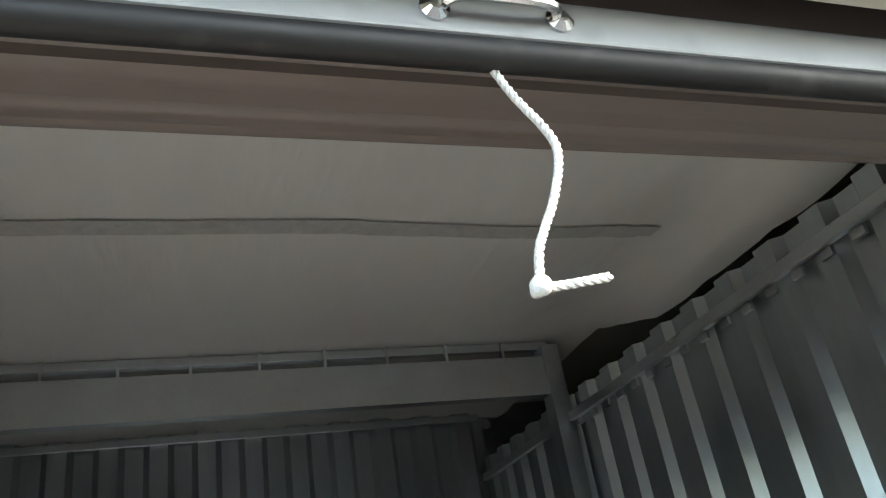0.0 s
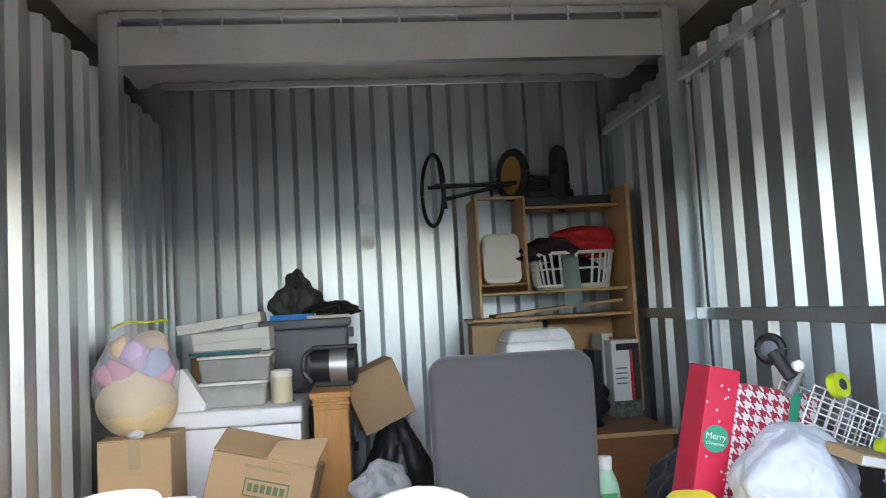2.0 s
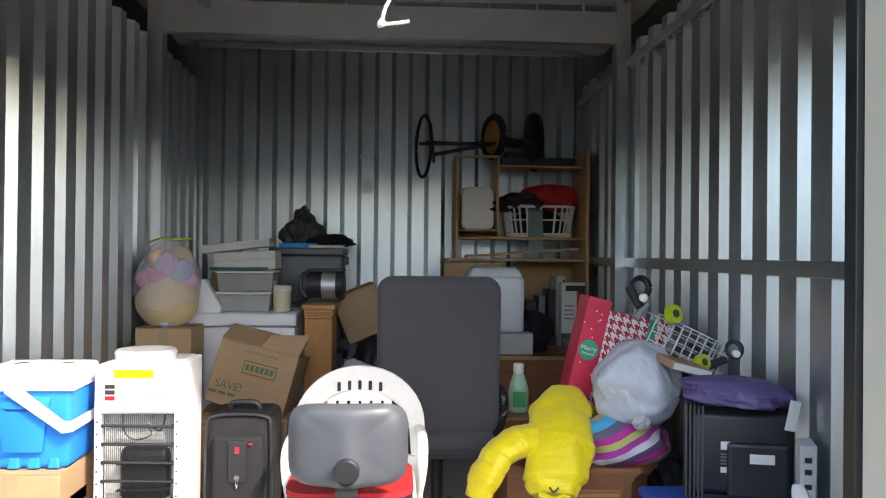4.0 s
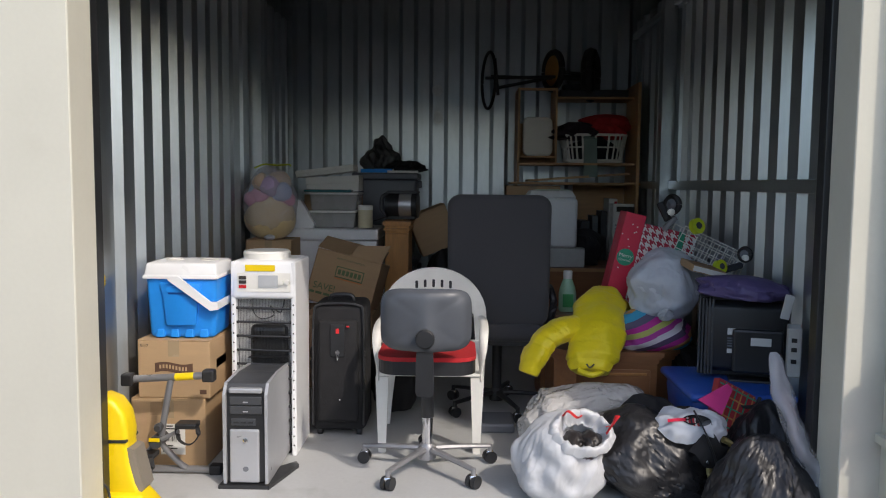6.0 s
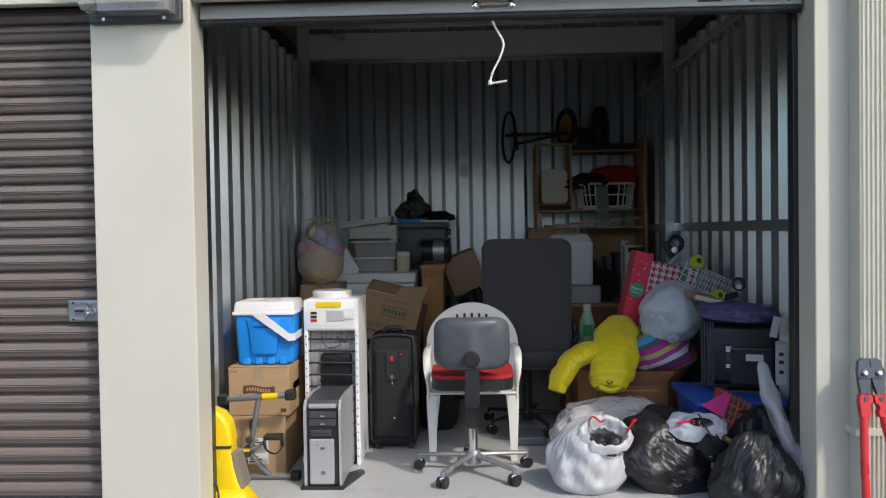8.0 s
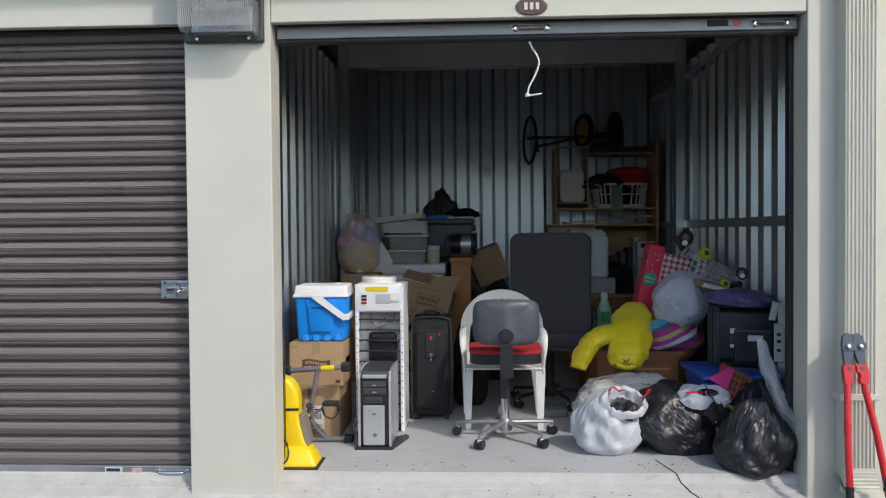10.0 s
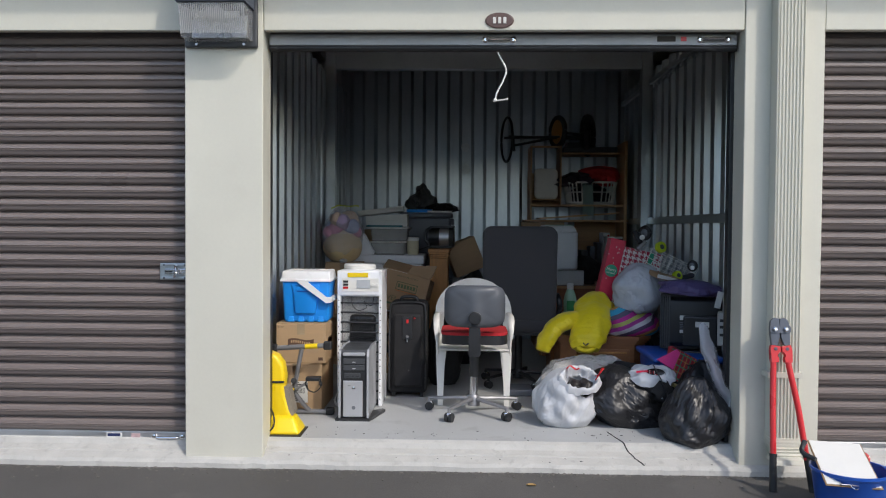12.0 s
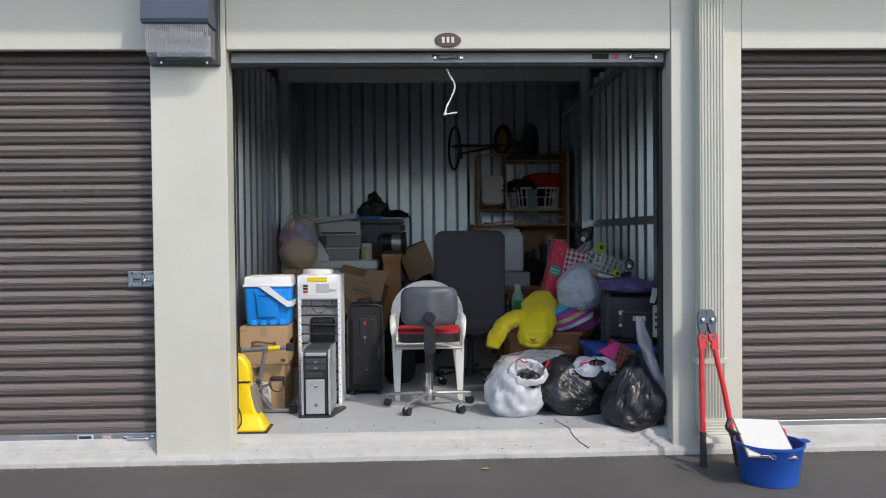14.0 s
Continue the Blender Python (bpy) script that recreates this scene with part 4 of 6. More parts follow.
part("vent_slot", box(-0.02, 0.075, -0.06, 0.06, 0.3, 0.312, 0.003), BLACK, yt)
part("screw", rod((-0.0, -0.057, 0.38), (-0.0, -0.0535, 0.38), 0.006), BLACK, yt)
part("side_cover", prism([(0.07, 0.28), (0.1, 0.27), (0.135, 0.12), (0.1, 0.07), (0.08, 0.15)], -0.045, 0.05), mat("grey_brown_cover", (0.22, 0.19, 0.15), 0.5), yt, "grey side cover")
ft = frustum(0.27, 0.2, 0.17, 0.1, 0.01, 0.11, 0.02, 3)
bmesh.ops.transform(ft, matrix=Matrix.Translation((0.05, -0.02, 0)), verts=ft.verts)
part("foot_guard", ft, YELLOW, yt, "yellow foot guard", True)
part("foot_plate", box(-0.1, 0.19, -0.13, 0.09, 0, 0.012, 0.004), BLACK, yt)
part("shaft", rod((-0.075, 0.0, 0.42), (-0.085, 0.05, 0.98), 0.014), BLACK, yt)
hd = part("handle", tube([(-0.1, 0.0, 0.84), (-0.05, 0.0, 0.87), (-0.03, 0.0, 0.91), (-0.05, 0.0, 0.945), (-0.1, 0.0, 0.96)], 0.018, 10), YELLOW, yt, "yellow and black handle", True)
part("trigger", box(-0.1, -0.065, -0.012, 0.012, 0.87, 0.93, 0.005), BLACK, hd)
part("cord", tube([(-0.08, -0.06, 0.3), (-0.04, -0.09, 0.2), (0.02, -0.1, 0.14), (0.03, -0.12, 0.06), (-0.03, -0.12, 0.012), (-0.08, -0.1, 0.01)], 0.005, 6), BLACK, yt)

# suitcase
sc = thing("suitcase", -0.597, 1.375, F, 0, "black fabric upright suitcase with side handle and lock", "suitcase")
part("shell", frustum(0.275, 0.29, 0.265, 0.27, 0.03, 0.68, 0.035, 4), BLKFAB, sc, "", True)
pk = part("front_pocket", frustum(0.21, 0.05, 0.2, 0.04, 0.08, 0.6, 0.02, 3), BLKFAB, sc, "", True)
pk.location = (0.0, -0.145, 0)
for s in (-1, 1):
    part("piping", tube([(s * 0.128, -0.146, 0.06), (s * 0.13, -0.148, 0.3), (s * 0.124, -0.142, 0.62), (s * 0.1, -0.138, 0.672), (0.0, -0.136, 0.682)], 0.006, 6), BLACK, sc, "", True)
part("lower_stud", lathe([(0.005, 0), (0.004, 0.003)], 8, m=pose(0.01, -0.172, 0.2, 90)), CHROME, sc)
part("center_band", box(-0.035, 0.035, -0.175, -0.165, 0.42, 0.58, 0.003), BLACK, sc)
part("red_tag", box(-0.008, 0.008, -0.178, -0.1745, 0.535, 0.56), REDGLOSS, sc)
part("red_pull", box(0.045, 0.058, -0.176, -0.17, 0.567, 0.574), REDGLOSS, sc)
lk = part("padlock", lathe([(0.011, 0), (0.011, 0.006)], 14, m=pose(0.0, -0.173, 0.44, 90)), CHROME, sc, "small chrome lock")
part("shackle", tube([(-0.005, -0.178, 0.43), (0.0, -0.18, 0.4), (0.005, -0.178, 0.43)], 0.002, 6), CHROME, lk)
part("carry_handle", tube([(-0.06, -0.02, 0.675), (-0.045, -0.02, 0.705), (0.045, -0.02, 0.705), (0.06, -0.02, 0.675)], 0.012, 8), BLACK, sc)
for z0 in (0.14, 0.35):
    part("zip", tube([(-0.128, -0.148, z0), (-0.128, -0.15, z0 + 0.2)], 0.004, 6), DGREY, sc)
part("side_handle", tube([(-0.137, 0.0, 0.3), (-0.16, 0.0, 0.32), (-0.16, 0.0, 0.42), (-0.137, 0.0, 0.44)], 0.009, 8), BLACK, sc)
for s in (-1, 1):
    for y in (-0.1, 0.1):
        part("wheel", rod((s * 0.1 - 0.012, y, 0.022), (s * 0.1 + 0.012, y, 0.022), 0.022, seg=14), BLACK, sc)


# ---- chairs ----
def caster(base, x, y, ang, hub_mat):
    c = part("caster", rod((x, y, 0.045), (x, y, 0.085), 0.011), hub_mat, base)
    dx, dy = math.cos(ang) * 0.014, math.sin(ang) * 0.014
    for s in (-1, 1):
        part("wheel", rod((x + s * dx - dx * 0.7, y + s * dy - dy * 0.7, 0.028), (x + s * dx + dx * 0.7, y + s * dy + dy * 0.7, 0.028), 0.028, seg=18), BLACK, c, "", True)
    part("hood", box(x - 0.017, x + 0.017, y - 0.017, y + 0.017, 0.035, 0.058, 0.008), CHROME, c)


def star_base(ch, r, angs, material):
    st = part("star_base", lathe([(0.04, 0.05), (0.042, 0.1), (0.03, 0.12)], 18), material, ch, "five-armed chair base", True)
    for i, a in enumerate(angs):
        ca, sa = math.cos(radians(a)), math.sin(radians(a))
        part("arm", tube([(ca * 0.03, sa * 0.03, 0.095), (ca * r * 0.5, sa * r * 0.5, 0.09), (ca * r, sa * r, 0.078)], lambda u: 0.021 - 0.008 * u, 8, rz=0.75), material, st, "", True)
        caster(st, ca * r, sa * r, radians(a * 1.7 + 40 * i), material)
    return st


tc_ = thing("task_chair", -0.13, 0.81, F, 0, "grey and red office task chair on castors, its back turned", "chair")
star_base(tc_, 0.3, [-121, -47, 18, 95, 167], CASTALU)
part("gas_lift", rod((0, 0, 0.1), (0, 0, 0.26), 0.025, seg=16), CHROME, tc_, "", True)
part("lift_sleeve", rod((0, 0, 0.24), (0, 0, 0.47), 0.029, seg=16), BLACK, tc_, "", True)
seat_o = rounded(0.42, 0.4, 0.09, 6, 0.0, 0.02)
bm = prism(seat_o, 0.47, 0.535, plane="xy")
part("seat_shell", bm, BLACK, tc_)
part("seat_cushion", prism(rounded(0.425, 0.41, 0.09, 6, 0.0, 0.02), 0.53, 0.548, plane="xy"), REDFAB, tc_, "red fabric seat cushion")
W_, H_ = 0.38, 0.262
def back_shell(u, v):
    x, z = (u - 0.5) * 2, (v - 0.5) * 2
    k = (abs(x) ** 5 + abs(z) ** 5) ** 0.2 or 1
    q = max(abs(x), abs(z)) / k if k else 1
    px, pz = x * q * W_ / 2, z * q * H_ / 2
    edge = max(abs(x), abs(z))
    curve = 0.035 * x * x - 0.022 * math.exp(-((x / 0.22) ** 2)) * (0.6 - 0.6 * z) + 0.03 * edge ** 10
    return (px, -0.29 + curve, 0.722 + pz)
part("backrest", cloth(1, 1, 30, 24, back_shell, 0.03), mat("slate_grey_plastic", (0.075, 0.082, 0.095), 0.38, var=0.08, bump=0.08), tc_, "smooth slate grey plastic backrest shell", True)
part("back_knob", lathe([(0.04, 0), (0.04, 0.016), (0.034, 0.022)], 24, m=pose(0, -0.312, 0.655, 90)), BLACK, tc_, "round black adjusting knob", True)
bm = prism([(-0.038, 0.44), (-0.03, 0.42), (0.03, 0.42), (0.038, 0.44), (0.034, 0.6), (-0.034, 0.6)], -0.335, -0.31)
part("back_bracket", bm, BLACK, tc_, "black bracket under the backrest")
part("bracket_arm", box(-0.03, 0.03, -0.32, 0.05, 0.435, 0.465, 0.006), BLACK, tc_)

pch = thing("garden_chair", -0.13, 1.24, F, 180, "white moulded plastic garden armchair behind the task chair", "chair")
pch.scale = (0.97, 1, 0.97)
# back legs, arched back and arms in one flowing frame
for s in (-1, 1):
    part("back_leg", prism([(s * 0.27, 0.0), (s * 0.235, 0.0), (s * 0.225, 0.12), (s * 0.2, 0.34), (s * 0.15, 0.42), (s * 0.15, 0.47), (s * 0.27, 0.47), (s * 0.285, 0.35)], -0.25, -0.22), WHITEPL, pch)
    part("back_leg_flange", prism([(-0.25, 0.0), (-0.2, 0.0), (-0.18, 0.46), (-0.25, 0.46)], min(s * 0.262, s * 0.272), max(s * 0.262, s * 0.272), plane="yz"), WHITEPL, pch)
    part("front_leg", prism([(s * 0.25, 0.0), (s * 0.215, 0.0), (s * 0.2, 0.38), (s * 0.265, 0.38)], 0.2, 0.23), WHITEPL, pch)
    part("arm", tube([(s * 0.262, -0.22, 0.6), (s * 0.268, -0.1, 0.605), (s * 0.268, 0.08, 0.6), (s * 0.262, 0.2, 0.56), (s * 0.25, 0.215, 0.36)], 0.022, 8, rz=0.5), WHITEPL, pch, "", True)
def ring(r0, zc, k):
    return [((r0) * math.cos(a), zc + (r0 * k) * math.sin(a)) for a in (math.pi * i / 18 for i in range(19))]
o = [(0.29, 0.45)] + ring(0.29, 0.6, 0.92) + [(-0.29, 0.45)]
i_ = [(-0.232, 0.45)] + ring(0.222, 0.58, 0.82)[::-1] + [(0.232, 0.45)]
part("back_arch", prism(o + i_, -0.262, -0.235), WHITEPL, pch, "arched chair back")
part("back_top", prism(ring(0.22, 0.575, 0.84) + [(-0.2, 0.71), (0.2, 0.71)], -0.256, -0.24), WHITEPL, pch)
for k in range(5):
    x = -0.09 + 0.045 * k
    part("back_slot", prism(rounded(0.015, 0.042, 0.006, 3, x * 1.02, 0.782 - 0.9 * x * x), -0.266, -0.231), BLACK, pch)
for k in range(6):
    x = -0.125 + 0.05 * k
    part("back_slat", box(x - 0.019, x + 0.019, -0.25, -0.238, 0.4, 0.72, 0.003), WHITEPL, pch)
part("seat", box(-0.245, 0.245, -0.24, 0.24, 0.385, 0.4, 0.006), WHITEPL, pch)
part("seat_apron", prism([(-0.2, 0.31), (-0.15, 0.37), (0.15, 0.37), (0.2, 0.31), (0.21, 0.39), (-0.21, 0.39)], -0.245, -0.225), WHITEPL, pch)

oc = thing("office_chair", 0.225, 1.79, F, -2, "tall charcoal upholstered office chair, its back turned", "chair")
star_base(oc, 0.3, [-140, -68, 4, 76, 148], BLACK)
part("gas_lift", rod((0, 0, 0.1), (0, 0, 0.42), 0.028, seg=14), BLACK, oc)
part("seat", box(-0.26, 0.26, -0.2, 0.32, 0.42, 0.52, 0.04, 4), CHARFAB, oc, "", True)
bm = prism([(x * (1 + 0.04 * (z - 0.4)), z) for x, z in rounded(0.55, 0.72, 0.07, 6, 0, 0.865)], -0.17, -0.08)
bmesh.ops.bevel(bm, geom=[e for e in bm.edges if abs(e.verts[0].co.y - e.verts[1].co.y) < 1e-5], offset=0.028, segments=4, profile=0.5, affect="EDGES")
part("backrest", bm, CHARFAB, oc, "high charcoal fabric backrest", True)
part("back_cover", prism(rounded(0.44, 0.1, 0.03, 4, 0, 0.45), -0.176, -0.16), BLACK, oc)
for s in (-1, 1):
    part("armrest", tube([(s * 0.27, -0.05, 0.46), (s * 0.31, -0.05, 0.6), (s * 0.3, 0.0, 0.68), (s * 0.3, 0.2, 0.68)], 0.022, 8), BLACK, oc)
dp_ = tagged(part("dustpan", box(0.12, 0.3, 1.32, 1.55, F, F + 0.05, 0.012), GREYPL), "shallow grey plastic tray on the floor", "tray")

# ---- back left ----
fz = thing("chest_freezer", -0.9, 3.2, F, 0, "white chest freezer with things piled on its lid", "freezer")
part("cabinet", box(-0.315, 0.315, -0.28, 0.3, 0.03, 0.87, 0.012), WHITE, fz, "", True)
part("lid", box(-0.325, 0.325, -0.3, 0.31, 0.875, 0.955, 0.014, 3), WHITE, fz, "white freezer lid", True)
part("plinth", box(-0.3, 0.3, -0.26, 0.28, 0, 0.03), BLACK, fz)
ZF = F + 0.955
carton("cardboard_box", -1.28, 2.72, F, 0.31, 0.3, 0.44, "plain brown carton low in a stack of cartons", material=CARD_DARK, group="carton stack")
carton("cardboard_box", -1.275, 2.72, F + 0.441, 0.31, 0.3, 0.455, "brown carton under a bag of stuffed toys", material=CARD, group="carton stack")
tb = thing("bag_of_soft_toys", -1.3, 2.74, F + 0.897, 0, "clear bag packed with pink, blue and cream soft toys", "bag")
COLS = [mat("cream_plush", (0.62, 0.47, 0.24), 0.95, var=0.1, bump=0.4, sheen=0.3), mat("pink_plush", (0.7, 0.3, 0.42), 0.95, bump=0.4), mat("blue_plush", (0.35, 0.42, 0.62), 0.95, bump=0.4), mat("lilac_plush", (0.52, 0.4, 0.58), 0.95, bump=0.4), mat("orange_plush", (0.66, 0.5, 0.36), 0.95, bump=0.4)]
part("large_cream_toy", sack(0.158, 0.148, 0.3, 9, 0.015, 0, 4, 0.12, lump=0.04), COLS[0], tb, "cream plush toy", True)
random.seed(5)
for k in range(15):
    a = k * 2.4
    bm = bmesh.new()
    bmesh.ops.create_icosphere(bm, subdivisions=3, radius=0.06)
    for v in bm.verts:
        v.co *= 1.05 + 0.55 * noise.noise(v.co * 11 + Vector((k, 0, 0)))
    part("soft_toy", bm, COLS[1 + k % 4], tb, "", True).location = (0.095 * math.cos(a) * (1 if k < 10 else 0.6), 0.085 * math.sin(a), 0.275 + 0.04 * (k % 4))
part("film", sack(0.172, 0.165, 0.5, 3, 0.035, 0.12, 5, 0.1, lump=0.05), film("clear_bag_film", (0.78, 0.76, 0.82), 0.72, 0.22, 0.8), tb, "clear crinkled film", True)
part("tie", tube([(-0.1, -0.02, 0.48), (-0.03, -0.04, 0.505), (0.05, -0.02, 0.5), (0.13, 0.0, 0.505), (0.14, 0.01, 0.495)], 0.006, 6), mat("lime_tie", (0.5, 0.55, 0.03), 0.5), tb, "lime drawstring")
part("knot", sack(0.03, 0.03, 0.035, 5, 0.1, 0, 3, 0.2), WBAG, tb, "", True).location = (0.03, -0.15, 0)


def tote(x, y, z, w, d, h, label, inside):
    t = thing("storage_box", x, y, z, 0, label, "storage box", "stacked storage boxes")
    part("tub", frustum(w * 0.9, d * 0.9, w * 0.97, d * 0.97, 0, h - 0.012, 0.01, 2), TOTE, t, "see-through tub")
    part("lid", box(-w / 2, w / 2, -d / 2, d / 2, h - 0.014, h, 0.005), WHITEPL, t, "white snap lid")
    part("contents", sack(w * 0.36, d * 0.36, h * 0.55, z * 5, 0.08, 0, 3, 0.2), inside, t, "", True).location = (0, 0, 0.006)
    return t


tote(-0.915, 3.15, ZF, 0.34, 0.3, 0.125, "clear plastic box with white lid on the freezer", PAPER)
tote(-0.905, 3.14, ZF + 0.126, 0.36, 0.3, 0.13, "clear plastic box with white lid atop another", GREYPL)
bd = tagged(part("serving_tray", box(-0.17, 0.17, -0.12, 0.12, 0, 0.018, 0.008), film("teal_plastic", (0.02, 0.16, 0.19), 0.15, 0.2, 0.05), smooth=True), "dark teal see-through plastic tray on a storage box", "tray")
bd.matrix_basis = pose(-0.96, 3.12, ZF + 0.258, 0, 0, 4)
for i, (x, z, w, h, ry) in enumerate(((-0.96, ZF + 0.24, 0.4, 0.12, -3), (-1.02, ZF + 0.367, 0.44, 0.05, -7))):
    b_ = thing("flat_white_box", x, 3.42, z + (0.012 if i == 0 else 0.02), 0, "flat white cardboard box lying tilted on the pile", "box", "flat white boxes", 0, ry)
    part("body", box(-w / 2, w / 2, -0.12, 0.15, 0, h, 0.004), PAPER, b_)
    part("lid_edge", box(-w / 2 - 0.002, w / 2 + 0.002, -0.123, 0.152, h * 0.55, h + 0.002, 0.003), PAPER, b_)
part_sup = carton("cardboard_box", -0.97, 3.42, ZF, 0.42, 0.22, 0.235, "brown carton behind storage boxes on the freezer", material=CARD_DARK, tape=False)
wb = thing("white_appliance_part", -1.14, 3.0, ZF, 0, "white plastic appliance part lying against a storage box", "appliance part", rx=0, ry=0)
part("shell", prism([(-0.1, 0), (0.09, 0), (0.1, 0.03), (0.0, 0.2), (-0.06, 0.2), (-0.1, 0.1)], -0.04, 0.05), WHITE, wb)
jar_ = thing("jar", -0.69, 3.1, ZF, 0, "cream lidded canister beside storage boxes", "canister")
part("body", lathe([(0.05, 0), (0.055, 0.01), (0.055, 0.13)], 20), mat("cream_canister", (0.62, 0.56, 0.38), 0.5), jar_, "", True)
part("lid", lathe([(0.058, 0.13), (0.058, 0.16), (0.05, 0.165)], 20), WHITEPL, jar_, "", True)

for i in range(2):
    gb = thing("storage_bin", -0.595, 3.86, F + 0.682 * i, 0, "grey plastic storage bin with snap lid" + (", stacked on a bin" if i else " on the floor"), "storage bin", "grey bins")
    part("tub", frustum(0.42, 0.4, 0.5, 0.46, 0, 0.63, 0.025, 3), GREYPL, gb, "", True)
    part("lid", box(-0.265, 0.265, -0.245, 0.245, 0.63, 0.68, 0.015, 3), GREYPL, gb, "grey lid", True)
    for s in (-1, 1):
        part("handle", box(s * 0.26 - 0.02, s * 0.26 + 0.02, -0.06, 0.06, 0.56, 0.62, 0.01), GREYPL, gb)
ZB = F + 1.364
bx = thing("game_box", -0.66, 3.72, ZB, -8, "flat blue and white box on the grey bin", "box")
part("body", box(-0.13, 0.13, -0.06, 0.09, 0, 0.03, 0.003), PAPER, bx)
part("blue_side", box(-0.13, 0.13, -0.0625, -0.0605, 0.0, 0.03), BLUE, bx)
part("blue_top", box(-0.02, 0.13, -0.06, 0.09, 0.0303, 0.0312), BLUE, bx)
tagged(part("black_bag", bag(0.13, 0.12, 0.29, 12, lean=(-0.02, 0), lump=0.32, folds=0.1, top=0.45, fine=16), mat("dark_grey_bag", (0.06, 0.06, 0.06), 0.5, bump=0.8, fine=25), smooth=True), "crumpled dark grey bag on the bin lid", "bag").matrix_basis = pose(-0.64, 3.92, ZB)
tagged(part("black_garment", sack(0.13, 0.11, 0.1, 15, 0.2, 0, 5, 0.3, lump=0.3), BLKFAB, smooth=True), "crumpled black garment on the bin lid", "garment").matrix_basis = pose(-0.44, 3.8, ZB)
tagged(part("book", box(-0.13, 0.12, -0.1, 0.08, 0, 0.018, 0.002), PAPER), "thin white booklet on the bin lid", "book").matrix_basis = pose(-0.46, 3.74, ZB, 0, 0, 5)

# oak pedestal with kettle
op = thing("wooden_pedestal", -0.437, 3.05, F, 0, "honey oak pedestal cabinet with moulded top", "cabinet")
part("body", box(-0.083, 0.083, -0.2, 0.2, 0, 0.93, 0.006), PINE, op)
for k, (e, z0, z1) in enumerate(((0.0, 0.93, 0.95), (0.008, 0.95, 0.965), (0.002, 0.965, 0.985), (0.014, 0.985, 1.015))):
    part("moulding", box(-0.085 - e, 0.085 + e, -0.2 - e, 0.2 + e, z0, z1, 0.004), PINE, op)
ke = thing("electric_appliance", -0.42, 3.16, F + 1.016, -6, "black kitchen appliance with silver band on the pedestal", "appliance")
part("body", rod((-0.115, 0, 0.105), (0.115, 0, 0.105), 0.095, seg=28), BLACK, ke, "", True)
part("band", rod((-0.015, 0, 0.105), (0.075, 0, 0.105), 0.0965, seg=28), ALU, ke, "brushed silver band", True)
part("foot", box(-0.1, 0.1, -0.05, 0.05, 0, 0.03, 0.006), BLACK, ke)
part("handle", tube([(-0.1, -0.06, 0.19), (-0.14, -0.07, 0.16), (-0.145, -0.08, 0.08), (-0.11, -0.08, 0.03)], 0.014, 8), BLACK, ke, "", True)
part("lid_edge", box(-0.11, 0.12, -0.06, 0.06, 0.19, 0.21, 0.008), DGREY, ke)
part("cord", tube([(-0.11, -0.05, 0.02), (-0.16, -0.08, 0.0), (-0.24, -0.06, -0.03), (-0.2, -0.05, -0.07), (-0.28, -0.03, -0.1)], 0.004, 6), BLACK, ke)

# cartons behind the chairs
support = carton("cardboard_box", -0.78, 2.42, F, 0.5, 0.5, 0.46, "brown carton under a tilted moving box", material=CARD_DARK)
uh = carton("moving_box", -0.76, 2.42, F + 0.475, 0.42, 0.4, 0.34, "opened brown moving box with printed panel, tipped over", rx=-8, ry=14, rz=-4, material=CARD_DARK, flaps=25)
front(uh, "printed_frame", -0.06, 0.12, 0.185, 0.255, -0.21, GREENINK)
part("frame_inside", box(-0.054, 0.114, -0.2122, -0.2114, 0.191, 0.249), CARD_DARK, uh)
for i in range(6):
    part("mark_bar", box(-0.045 + 0.026 * i, -0.026 + 0.026 * i, -0.2132, -0.2124, 0.205, 0.237), GREENINK, uh)
part("mark_underline", box(-0.06, 0.12, -0.2132, -0.2124, 0.176, 0.182), ORANGEINK, uh)
words("SAVE!", 0.058, GREENINK, uh, m=pose(-0.105, -0.2118, 0.105, 90))
words("EASY-TO-LIFT HANDLES", 0.017, GREENINK, uh, m=pose(0.02, -0.2115, 0.3, 90))
part("open_flap", cloth(1, 1, 6, 6, lambda u, v: (0.2 - 0.2 * u + 0.03 * v, -0.2 + 0.04 * v, 0.33 + 0.13 * v - 0.05 * u * v), 0.004), CARD_DARK, uh)
for i in range(3):
    front(uh, "text_bar", -0.2 + 0.05 * i, -0.16 + 0.05 * i, 0.055, 0.07, -0.21, GREENINK)
tagged(part("black_backpack", bag(0.13, 0.12, 0.6, 21, lump=0.25, folds=0.06, fine=12, sub=5), BLKFAB, smooth=True), "slouched black backpack standing between carton and chair", "backpack").matrix_basis = pose(-0.36, 1.78, F)
fb = carton("cardboard_box", -0.15, 3.42, F + 0.78, 0.3, 0.25, 0.32, "brown carton tipped on its corner over black bags", rx=0, ry=-22, rz=8, material=CARD, tape=False)
tagged(part("black_bin_bag", bag(0.2, 0.2, 0.8, 31, lump=0.2, folds=0.05, fine=24, sub=5), BLKBAG, smooth=True), "full black bin bag on the floor behind the chairs", "bin bag").matrix_basis = pose(-0.12, 3.35, F)
tagged(part("black_bin_bag", bag(0.16, 0.16, 0.55, 33, lump=0.2, folds=0.05, fine=24, sub=5), BLKBAG, smooth=True), "black bin bag slumped behind the white chair", "bin bag").matrix_basis = pose(-0.2, 2.75, F)
tagged(part("red_white_bag", bag(0.12, 0.1, 0.2, 35, lump=0.25, folds=0.08, fine=16, sub=5), WBAG, smooth=True), "crumpled white plastic bag on a black bin bag", "bag").matrix_basis = pose(-0.22, 2.72, F + 0.5)

